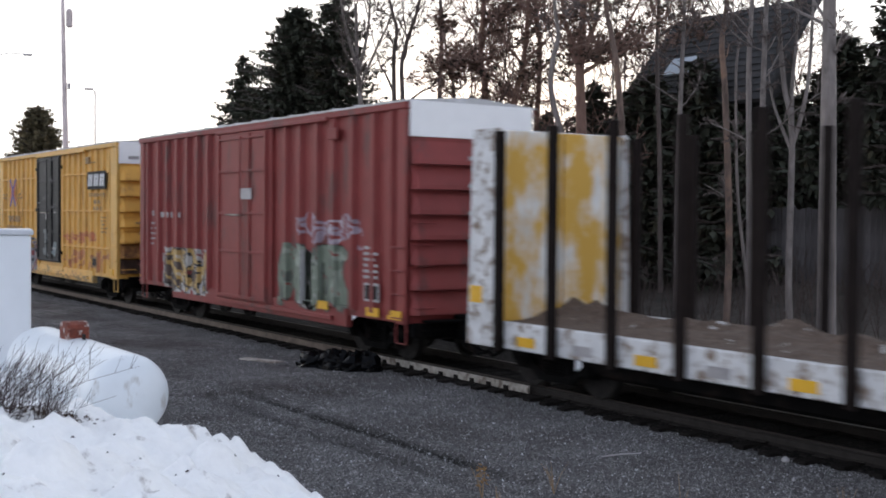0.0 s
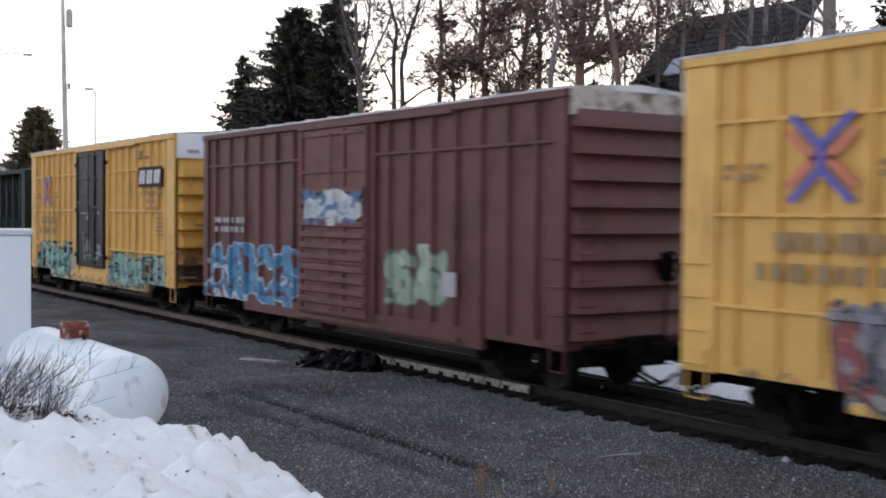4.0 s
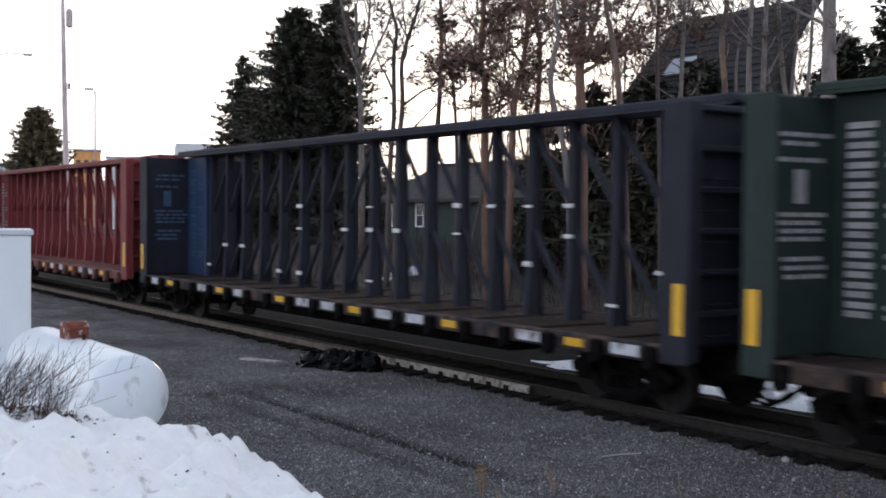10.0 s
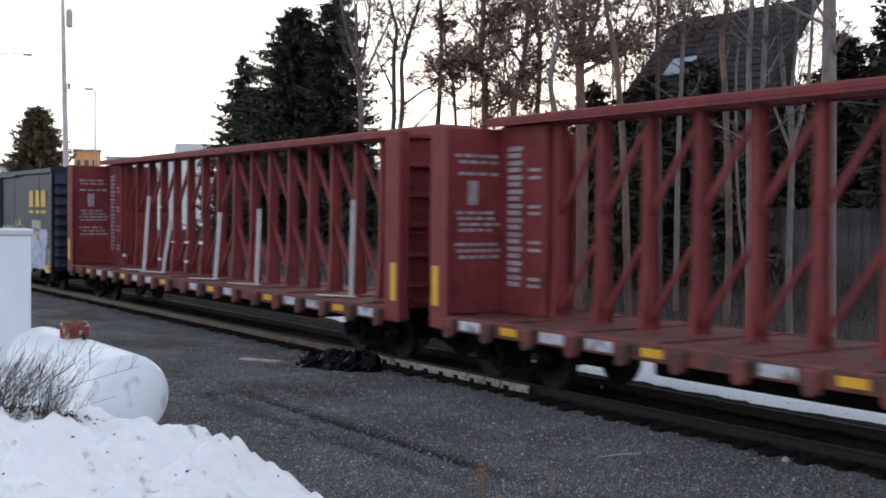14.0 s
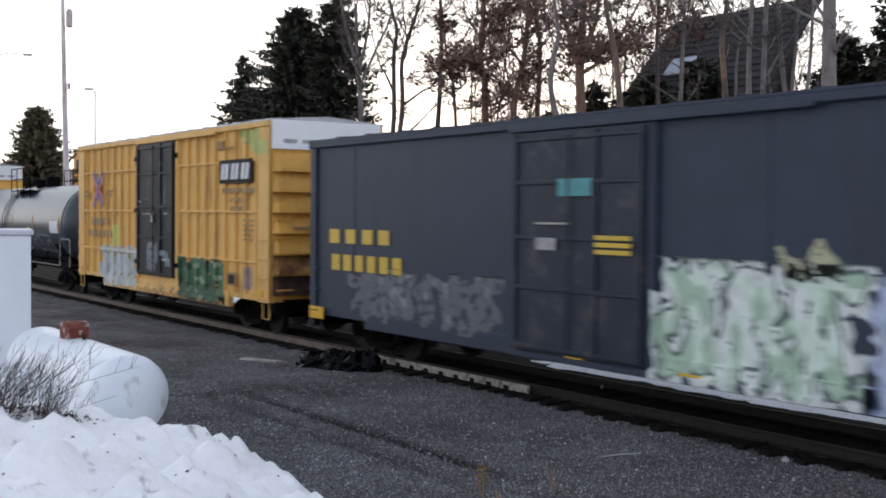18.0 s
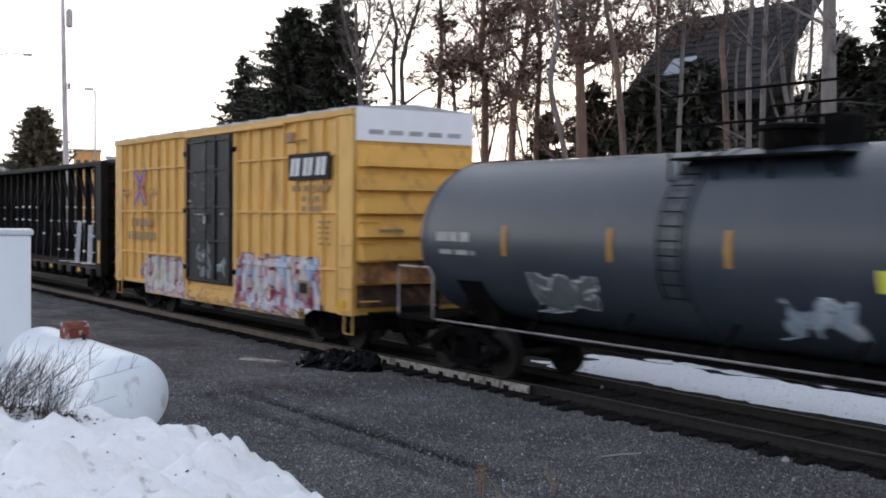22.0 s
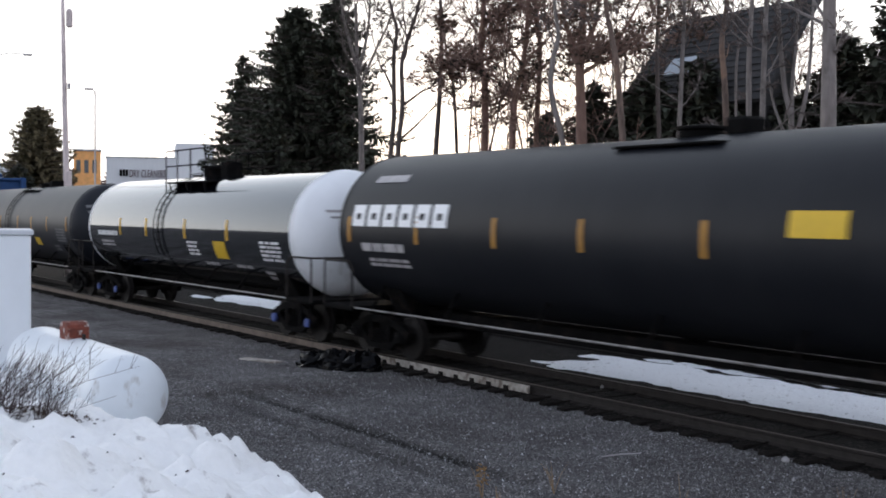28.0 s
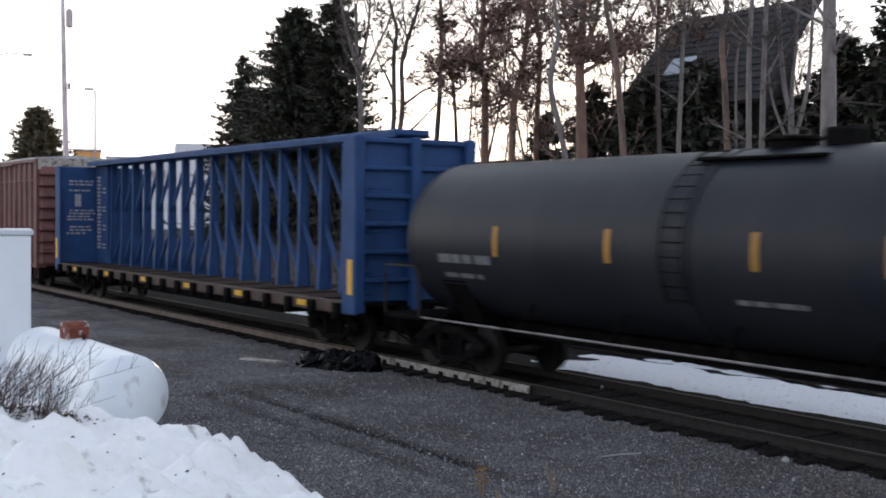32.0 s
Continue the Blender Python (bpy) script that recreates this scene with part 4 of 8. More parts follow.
def blue_long_boxcar(first, last):
    car, half, mid = new_car("boxcar", "long dark blue boxcar with yellow marks and pale graffiti", first, last)
    paint = material("dark_blue_car_paint", (0.031, 0.040, 0.062), 0.5, spec=0.25, grain=0.12, scale=1.5, second=(0.03, 0.033, 0.045), second_at=0.64, second_scale=1.3, streak=0.8, soft=0.1)
    relief = boxcar_body(car, half, paint, 0.78, 4.60, [-half + 1.9, 3.6, half - 1.9], 0.05, 0.012, False, paint, "", (-1.80, 1.40, material("blue_door_paint", (0.022, 0.028, 0.042), 0.5, spec=0.25, grain=0.2, scale=2, second=(0.07, 0.065, 0.062), second_at=0.6, second_scale=2)), (), 9, 0.25, (-6.9, 6.6, 0.62))
    running_gear(car, 2 * half, mid, half - 2.2, half + 1.07)
    mural(car, relief, 1.5, 5.35, 0.64, 2.45, [(0.36, 0.48, 0.36), (0.56, 0.66, 0.56), (0.62, 0.66, 0.62)], 121, line=(0.10, 0.14, 0.12), cloud=(0.60, 0.64, 0.60), letters=6, thick=0.12, halo=0.13, gaps=0.45)
    mural(car, relief, 5.1, 8.55, 0.64, 2.35, [(0.42, 0.47, 0.63), (0.50, 0.55, 0.70)], 124, line=(0.16, 0.19, 0.29), cloud=(0.52, 0.56, 0.66), letters=4, thick=0.24, rim=0.035, halo=0.10, gaps=0.4)
    mural(car, relief, 3.6, 4.9, 2.15, 2.75, [(0.36, 0.35, 0.22)], 127, letters=2, thick=0.10, gaps=1.0)
    mural(car, relief, 6.3, 7.6, 2.15, 2.70, [(0.42, 0.42, 0.32)], 128, letters=2, thick=0.13, gaps=1.0)
    mural(car, relief, 8.15, 9.2, 0.75, 1.75, [(0.34, 0.31, 0.16), (0.42, 0.40, 0.28)], 129, letters=2, thick=0.12, line=(0.10, 0.10, 0.08))
    mural(car, relief, -7.7, -2.1, 0.80, 1.95, [(0.11, 0.115, 0.125), (0.19, 0.19, 0.20)], 131, letters=7, thick=0.15, gaps=1.35)
    # owner's mark: three yellow blocks, each underlined
    for x0, x1 in ((5.98, 6.62), (6.90, 7.50), (7.68, 8.40)):
        s = Shape().add([(x0 + 0.06, y, 3.82) for y in (-1.526, -1.520)] + [(x1 - 0.06, y, 3.82) for y in (-1.526, -1.520)] + [(x1, y, 3.18) for y in (-1.526, -1.520)] + [(x0, y, 3.18) for y in (-1.526, -1.520)],
                        [(0, 2, 4, 6), (1, 7, 5, 3), (0, 1, 3, 2), (2, 3, 5, 4), (4, 5, 7, 6), (6, 7, 1, 0)])
        part("yellow_block", s, M_SIGNY, car, "yellow painted block mark")
        part("underline", Shape().box(x0 + 0.02, x1 - 0.02, -1.526, -1.520, 2.92, 3.05), M_SIGNY, car)
    for x in (-8.45, -7.75, -7.05, -6.4):
        part("yellow_bar", Shape().box(x, x + 0.42, -1.526, -1.520, 2.38, 2.68), M_SIGNY, car)
    for x in (-8.35, -7.85, -7.35, -6.85, -6.35, -5.85):
        part("yellow_bar", Shape().box(x, x + 0.34, -1.526, -1.520, 1.80, 2.14), M_SIGNY, car)
    part("door_placard", Shape().box(-0.55, 0.25, -1.675, -1.668, 3.32, 3.60), material("teal_placard", (0.06, 0.26, 0.28), 0.5, grain=0.2), car, "teal placard on the door")
    for k in range(3):
        part("door_stripe", Shape().box(0.35, 1.15, -1.675, -1.668, 2.42 + k * 0.11, 2.49 + k * 0.11), M_SIGNY, car, "yellow stripe of a notice")
    part("door_notice", Shape().box(-1.1, -0.6, -1.675, -1.668, 2.45, 2.65), M_SIGNF, car)
    for x in (-9.25, -0.4, 2.1, 5.9, 8.55):
        part("reflector", Shape().box(x, x + (0.62 if abs(x) > 8 else 0.4), -1.60, -1.57, 0.66 if abs(x) < 8 else 0.70, 0.78 if abs(x) < 8 else 0.96), M_AMBER, car)
    part("data_panel", Shape().box(6.9, 7.3, -1.53, -1.522, 1.9, 2.15), M_SIGNY, car)
    return car


def centerbeam(first, last, label, colour, seed, mark, reflect, loose=(), glints=0.0, sill=None, face=None):
    """A flatcar with a bulkhead at each end and a truss of posts along its middle."""
    car, half, mid = new_car("centerbeam_flatcar", label, first, last)
    paint = material("truss_paint", colour, 0.6, spec=0.22 if max(colour) > 0.1 else 0.10, grain=0.2, scale=2.0, second=tuple(c * 0.7 + 0.006 for c in colour), second_at=0.60, second_scale=1.8, streak=0.7)
    side = material("sill_paint", sill or colour, 0.7, spec=0.15, grain=0.3, scale=3, second=(0.09, 0.06, 0.05), second_at=0.52, second_scale=2.5)
    winch_mat = side if reflect == "red" else M_IRON
    deck_z = 1.12
    d = part("deck", Shape().soft(-half, half, -1.50, 1.50, deck_z - 0.10, deck_z - 0.03, 0.01), M_IRON, car)
    n = int(2 * half / 0.62)
    for i in range(n):
        x = -half + 0.2 + (2 * half - 0.4) * (i + 0.5) / n
        part("deck_board", Shape().box(x - 0.27, x + 0.27, -1.46, 1.46, deck_z - 0.028, deck_z + 0.012 * (i % 3)), side if reflect == "red" else M_TIMBER, d)
    for sy in (-1, 1):
        s = part("side_sill", Shape().soft(-half, half, *sorted((sy * 1.42, sy * 1.54)), 0.86, deck_z + 0.02, 0.02), side, car)
        k = 19
        for i in range(k):
            x = -half + 0.5 + (2 * half - 1.0) * i / (k - 1)
            w = part("winch", Shape().soft(x - 0.13, x + 0.13, *sorted((sy * 1.54, sy * 1.66)), 0.78, deck_z - 0.02, 0.03).turned("y", (x, sy * 1.60, 0.84), [(-0.08, 0.09), (0.08, 0.09)], 8), winch_mat, s)
            if i < k - 1:
                xm = x + (2 * half - 1.0) / (k - 1) / 2
                if i % 3 == 1:
                    part("reflector", Shape().box(xm - 0.22, xm + 0.22, *sorted((sy * 1.541, sy * 1.56)), 0.93, 1.06), M_AMBER, s)
                elif (i + seed) % 4 != 0:
                    part("pale_panel", Shape().box(xm - 0.30, xm + 0.30, *sorted((sy * 1.541, sy * 1.555)), 0.91, 1.08), M_PANELW if seed in (2, 3, 4) else side, s)
    z_top = 4.86
    for way in (-1, 1):
        x = way * half
        xa, xb = sorted((x, x - way * 0.14))
        b = part("bulkhead", Shape().soft(xa, xb, -1.50, 1.50, deck_z, 4.66, 0.03), paint, car)
        for sy in (-1, 0, 1):
            part("bulkhead_post", Shape().soft(*sorted((x + way * 0.001, x + way * 0.22)), sy * 1.42 - 0.12, sy * 1.42 + 0.12, 0.90, 4.68, 0.03), paint, b)
        for z in (1.6, 2.2, 2.8, 3.4, 4.0, 4.58):
            part("bulkhead_rib", Shape().soft(*sorted((x + way * 0.001, x + way * 0.16)), -1.30, 1.30, z - 0.05, z + 0.05, 0.02), paint, b)
        for i in range(6):
            z = 1.3 + i * 0.45
            part("grab_iron", Shape().tube([(x, -1.15, z), (x + way * 0.27, -1.15, z), (x + way * 0.27, -0.72, z), (x, -0.72, z)], 0.016, 5), paint, b)
        part("bulkhead_side", Shape().soft(*sorted((x + way * 0.22, x - way * 0.34)), -1.56, -1.50, 0.88, 4.66, 0.02), paint, b)
        part("bulkhead_side", Shape().soft(*sorted((x + way * 0.22, x - way * 0.34)), 1.50, 1.56, 0.88, 4.66, 0.02), paint, b)
        part("reflector", Shape().box(*sorted((x - way * 0.08, x + way * 0.12)), -1.575, -1.562, 1.30, 2.05), M_AMBER, b)
        part("gusset_panel", Shape().soft(*sorted((x - way * 0.14, x - way * 1.55)), -0.20, 0.20, deck_z, 4.70, 0.03), face or paint, car)
    # posts, wide at the foot, with diagonals that lean towards the ends
    k = 17
    xs = [-half + 1.75 + (2 * half - 3.5) * i / (k - 1) for i in range(k)]
    for x in xs:
        v = []
        ring = ((-0.07, -1), (0.07, -1), (0.07, -0.86), (0.02, -0.86), (0.02, 0.86), (0.07, 0.86), (0.07, 1), (-0.07, 1), (-0.07, 0.86), (-0.02, 0.86), (-0.02, -0.86), (-0.07, -0.86))
        for z, w in ((deck_z, 0.20), (2.2, 0.13), (4.70, 0.11)):
            v += [(x + a, b * w, z) for a, b in ring]
        n = len(ring)
        f = [(i * n + c, i * n + (c + 1) % n, i * n + n + (c + 1) % n, i * n + n + c) for i in range(2) for c in range(n)] + [tuple(range(n))[::-1], tuple(range(2 * n, 3 * n))]
        p = part("truss_post", Shape().add(v, f), paint, car)
        # small white pieces added on the posts in place of bright glints
        if glints:
            r = random.Random(seed * 100 + int(x * 10))
            for z in (1.45, 2.05, 2.6, 3.15):
                if r.random() < glints:
                    part("strap_end", Shape().soft(x - 0.10, x + 0.12, -0.19, -0.13, z, z + r.uniform(0.04, 0.10), 0.01), M_SIGNW, p)
    for xa, xb in zip(xs, xs[1:]):
        lean = 1 if (xa + xb) / 2 > 0 else -1
        u, w = (xa, xb) if lean > 0 else (xb, xa)
        part("diagonal", Shape().bar((u, 0, 4.62), (w, 0, 3.05), 0.09, 0.075), paint, car)
        part("diagonal", Shape().bar((u, 0, 2.75), (w, 0, deck_z + 0.1), 0.09, 0.075), paint, car)
    part("top_chord", Shape().soft(-half, half, -0.46, 0.46, 4.72, z_top, 0.03).box(-half, half, -0.47, -0.43, 4.69, 4.74).box(-half, half, 0.43, 0.47, 4.69, 4.74), paint, car)
    running_gear(car, 2 * half, mid, half - 1.7, half + 0.85)
    # writing on the inner face of the rear bulkhead and on the truss panel
    xw = -half + 0.145
    r = random.Random(seed)
    for i, z in enumerate((4.10, 3.98, 3.76, 3.02, 2.91, 2.80, 2.69, 2.42, 2.30, 2.18)):
        y, stop = -1.28 + r.uniform(0, 0.15), -0.55 + r.uniform(0, 0.3)
        while y < stop:
            w = r.uniform(0.08, 0.26)
            part("lettering", Shape().box(xw, xw + 0.006, y, y + w, z, z + 0.06), mark, car)
            y += w + r.uniform(0.03, 0.07)
    part("lettering", Shape().box(xw, xw + 0.006, -0.95, -0.72, 3.20, 3.66), mark, car, "pale upright mark")
    for i in range(10):
        for k in range(2):
            z = 4.22 - i * 0.27 - k * 0.125
            part("lettering", Shape().box(-half + 0.42, -half + 0.86 - 0.06 * ((i * 3 + k) % 3), -0.210, -0.204, z, z + 0.085), mark, car)
            if (i * 2 + k) % 5 > 2:
                part("lettering", Shape().box(-half + 1.05, -half + 1.4, -0.210, -0.204, z, z + 0.06), mark, car)
    for x, lean, h in loose:
        part("loose_strap", Shape().bar((x, -0.75, deck_z + 0.02), (x + lean, -0.62, deck_z + h), 0.04, 0.15 if seed == 5 else 0.10), M_SIGNW, car, "loose white strapping hanging on the deck")
        part("fallen_strap", Shape().bar((x - 0.9, -1.15, deck_z + 0.035), (x + 0.3, -0.8, deck_z + 0.05), 0.06, 0.02), M_SIGNW, car)
    part("lower_sill", Shape().soft(-half * 0.55, half * 0.55, -0.75, 0.75, 0.52, 0.88, 0.05), M_IRON, car)
    return car


def shell_outline(half, r, head):
    pts = []
    for i in range(9):
        a = math.pi / 2 * i / 8
        pts.append((-half - head * math.cos(a), max(0.01, r * math.sin(a))))
    return pts


def tank_car(first, last, label, r, zc, paint, seed, strips, head_mat=None, rear_mat=None, head=0.75, dome_at=0.0, strip_mat=None, band=True, head_label="", railed=True, cap_mat=None, rail_mat=None):
    """A tank on two trucks: shell, heads, walkway and fittings on top, saddles, end platforms, side sill."""
    car, half, mid = new_car("tank_car", label, first, last)
    cen = (0, 0, zc)
    part("shell", Shape().turned("x", cen, [(-half, r), (-half + 0.05, r), (-half / 2, r), (0, r), (half / 2, r), (half - 0.05, r), (half, r)], 56), paint, car, smooth=True)
    o = shell_outline(half, r, head)
    part("rear_head", Shape().turned("x", cen, o, 56), rear_mat or head_mat or paint, car, smooth=True)
    part("front_head", Shape().turned("x", cen, [(-x, rr) for x, rr in o[::-1]], 56), head_mat or paint, car, head_label, smooth=True)
    for x in (-half, half):
        part("weld_ring", Shape().turned("x", (x, 0, zc), [(-0.03, r + 0.002), (-0.02, r + 0.012), (0.02, r + 0.012), (0.03, r + 0.002)], 48), head_mat or paint, car, smooth=True)
    if band:
        part("band", Shape().turned("x", (dome_at - 0.9, 0, zc), [(-0.28, r + 0.002), (-0.28, r + 0.015), (0.28, r + 0.015), (0.28, r + 0.002)], 48), paint, car)
        for dx in (-1.12, -0.68):
            arc = [(dome_at + dx, -(r + 0.07) * math.sin(radians(60 + i * 10)), zc - (r + 0.07) * math.cos(radians(60 + i * 10))) for i in range(11)]
            part("ladder_rail", Shape().tube(arc, 0.014, 5), M_IRON, car)
        for i in range(13):
            a = radians(62 + i * 8)
            y, z = -(r + 0.07) * math.sin(a), zc - (r + 0.07) * math.cos(a)
            part("ladder_rung", Shape().tube([(dome_at - 1.12, y, z), (dome_at - 0.68, y, z)], 0.010, 5), M_IRON, car)
    top = zc + r
    part("manway", Shape().turned("z", (dome_at, 0, top), [(-0.08, 0.42), (0.22, 0.42), (0.24, 0.50), (0.30, 0.50), (0.34, 0.3), (0.36, 0.05)] if railed else [(-0.08, 0.36), (0.08, 0.36), (0.10, 0.42), (0.14, 0.42), (0.17, 0.25), (0.18, 0.05)], 20), M_IRON, car)
    part("fitting_box", Shape().soft(dome_at + 0.7, dome_at + 1.15, -0.25, 0.25, top - 0.05, top + (0.42 if railed else 0.24), 0.04), M_IRON, car)
    xa, xb, ya, zz = (dome_at - 1.3, dome_at + 1.7, 1.15, top - 0.16) if railed else (dome_at - 1.1, dome_at + 1.2, 0.86, top - 0.15)
    for sy in (-1, 1):
        part("walkway", Shape().soft(xa, xb, *sorted((sy * ya, sy * 0.5)), zz - 0.04, zz, 0.01), M_IRON, car)
        for x in (xa + 0.2, (xa + xb) / 2, xb - 0.2):
            part("walkway_bracket", Shape().bar((x, sy * (ya - 0.05), zz - 0.04), (x, sy * (ya - 0.12), zc + math.sqrt(r * r - (ya - 0.12) ** 2) - 0.02), 0.05, 0.03), M_IRON, car)
    for x in (dome_at - 1.3, dome_at - 0.4, dome_at + 0.6, dome_at + 1.7) if railed else ():
        for sy in (-1.12, 1.12):
            part("rail_post", Shape().tube([(x, sy, top - 0.5), (x, sy, top + 0.75)], 0.022, 6), M_IRON, car)
    for sy in (-1.12, 1.12):
        for dz in (0.3, 0.75) if railed else ():
            part("handrail", Shape().tube([(dome_at - 1.3, sy, top + dz), (dome_at + 1.7, sy, top + dz)], 0.02, 6), M_IRON, car)
    for x in (-half + 1.2, half - 1.2):
        part("saddle", Shape().add([(x - 0.4, -1.3, zc - 0.75), (x + 0.4, -1.3, zc - 0.75), (x + 0.4, 1.3, zc - 0.75), (x - 0.4, 1.3, zc - 0.75),
                                    (x - 0.3, -0.7, 0.85), (x + 0.3, -0.7, 0.85), (x + 0.3, 0.7, 0.85), (x - 0.3, 0.7, 0.85)],
                                   [(0, 1, 2, 3), (7, 6, 5, 4), (0, 4, 5, 1), (1, 5, 6, 2), (2, 6, 7, 3), (3, 7, 4, 0)]), M_IRON, car)
    for sy in (-1, 1):
        part("side_pipe", Shape().tube([(-half - 0.3, sy * 1.42, 1.02), (half + 0.3, sy * 1.42, 1.02)], 0.020, 6), M_PIPE, car)
        for i in range(7):
            x = -half + 1.0 + (2 * half - 2.0) * i / 6
            part("pipe_bracket", Shape().bar((x, sy * 1.42, 1.02), (x, sy * 1.0, zc - 1.0), 0.03, 0.05), M_IRON, car)
    for way in (-1, 1):
        x = way * (half + head * 0.35)
        part("end_platform", Shape().soft(*sorted((way * (half - 0.3), way * (half + 1.0))), -1.48, 1.48, 0.95, 1.05, 0.02), M_IRON, car)
        for sy in (-1, 1):
            part("end_handrail", Shape().tube([(way * (half - 0.25), sy * 1.46, 1.0), (way * (half - 0.25), sy * 1.46, 1.85), (way * (half - 0.1), sy * 1.46, 2.0), (way * (half + 0.95), sy * 1.46, 2.0),
                                               (way * (half + 0.98), sy * 1.46, 1.9), (way * (half + 0.98), sy * 1.46, 1.0)], 0.024, 6), rail_mat or M_RAIL, car)
            part("sill_step", Shape().tube([(way * (half + 0.92), sy * 1.46, 0.98), (way * (half + 0.92), sy * 1.46, 0.42), (way * (half + 0.5), sy * 1.46, 0.42), (way * (half + 0.5), sy * 1.46, 0.98)], 0.02, 5), M_IRON, car)
        part("end_cross_rail", Shape().tube([(way * (half + 0.98), -1.46, 2.0), (way * (half + 0.98), 1.46, 2.0)], 0.022, 6), M_RAIL, car)
    part("bottom_outlet", Shape().turned("z", (dome_at, 0, zc - r - 0.35), [(0, 0.10), (0.1, 0.18), (0.3, 0.18), (0.4, 0.3)], 12), M_IRON, car)
    running_gear(car, 2 * half, mid, half - 0.7, half + 1.35)
    if cap_mat:
        for sx in (-half + 0.7, half - 0.7):
            for dx in (-0.88, 0.88):
                part("bearing_cap", Shape().turned("y", (sx + dx, -1.14, WHEEL_R), [(-0.04, 0.05), (-0.03, 0.10), (0.02, 0.11)], 12), cap_mat, car, "blue bearing cap")

    def stuck(name, x0, x1, z0, z1, mat, lab=""):
        """A flat mark that follows the round shell on the near side."""
        s, n = Shape(), 5
        v = []
        for i in range(n + 1):
            z = z0 + (z1 - z0) * i / n - zc
            for rr in (r + 0.012, r + 0.002):
                y = -math.sqrt(max(0.01, rr * rr - z * z))
                v += [(x0, y, z + zc), (x1, y, z + zc)]
        f = [(i * 4, i * 4 + 1, i * 4 + 5, i * 4 + 4) for i in range(n)] + [(i * 4, i * 4 + 4, i * 4 + 6, i * 4 + 2) for i in range(n)] + [(i * 4 + 1, i * 4 + 3, i * 4 + 7, i * 4 + 5) for i in range(n)]
        part(name, s.add(v, f), mat, car, lab)

    def rows(x0, x1, z0, z1, n, mat, s=1):
        """Lines of small writing as separate plain bars."""
        q = random.Random(s + int(x0 * 10))
        high = (z1 - z0) / n
        for i in range(n):
            x = x0
            while x < x1 - 0.06:
                w = min(q.uniform(0.12, 0.42) * (1 + high), x1 - x)
                stuck("lettering", x, x + w, z0 + i * high, z0 + (i + 0.62) * high, mat)
                x += w + q.uniform(0.04, 0.12)

    def on_head(y0, y1, z0, z1, mat):
        """A flat mark that follows the front head."""
        v = []
        for k in (0.012, 0.002):
            for i in range(4):
                for j in range(4):
                    y, z = y0 + (y1 - y0) * i / 3, z0 + (z1 - z0) * j / 3
                    v.append((half + k + head * math.sqrt(max(0.0, 1 - (y * y + z * z) / (r * r))), y, z + zc))
        f = [(i * 4 + j, i * 4 + j + 1, i * 4 + j + 5, i * 4 + j + 4) for i in range(3) for j in range(3)]
        f += [(i * 4, i * 4 + 4, i * 4 + 20, i * 4 + 16) for i in range(3)] + [(i * 4 + 3, i * 4 + 7, i * 4 + 23, i * 4 + 19) for i in range(3)]
        f += [(j, j + 1, j + 17, j + 16) for j in range(3)] + [(12 + j, 13 + j, 29 + j, 28 + j) for j in range(3)]
        part("lettering", Shape().add(v, f), mat, car)

    stuck.rows, stuck.on_head = rows, on_head
    for x in strips:
        stuck("reflective_strip", x - 0.055, x + 0.055, zc - 0.25, zc + 0.28, strip_mat or M_DULLY)
    return car, stuck, half


# ---- ground, track, snow ----
def hills(x, y):
    """Height of the ground: flat by the track, a rise into the wood behind it, and two shallow wheel ruts on the near side."""
    z = 1.3 * min(1.0, max(0.0, (y - 20.5) / 7.5)) if y > 20.5 else 0.0
    if 7.0 < y < 9.6 and -40 < x < 0:
        w = 0.0
        for yr in (7.90, 8.60):
            z -= 0.05 * math.exp(-((y - yr - w) / 0.14) ** 2)
            z += 0.025 * math.exp(-((y - yr - w - 0.3) / 0.12) ** 2)
    return z


def sheet(xs, ys, height):
    s = Shape()
    s.v = [(x, y, height(x, y)) for y in ys for x in xs]
    n = len(xs)
    s.f = [(j * n + i, j * n + i + 1, (j + 1) * n + i + 1, (j + 1) * n + i) for j in range(len(ys) - 1) for i in range(n - 1)]
    return s


def steps(*runs):
    out = []
    for a, b, d in runs:
        k = max(1, round((b - a) / d))
        out += [a + (b - a) * i / k for i in range(k)]
    return out + [runs[-1][1]]


def rough_ground(x, y):
    z = hills(x, y)
    if -45 < x < 2 and 5 < y < 12.0:
        z += 0.02 * noise.noise((x * 1.5, y * 1.5, 0)) + 0.012 * noise.noise((x * 6, y * 6, 3))
    return z


ground = thing("ground", "dark grey gravel ground with wheel ruts beside the track", "ground", kind="structure", mat=M_GRAVEL,
               shape=sheet(steps((-3000, -300, 900), (-300, -48, 40), (-48, -24, 0.5), (-24, -7, 0.16), (-7, 20, 1.5), (20, 300, 40), (300, 3000, 900)),
                           steps((-3000, -200, 900), (-200, 5, 20), (5, 12, 0.12), (12, 36, 1.0), (36, 300, 40), (300, 3000, 900)), rough_ground))
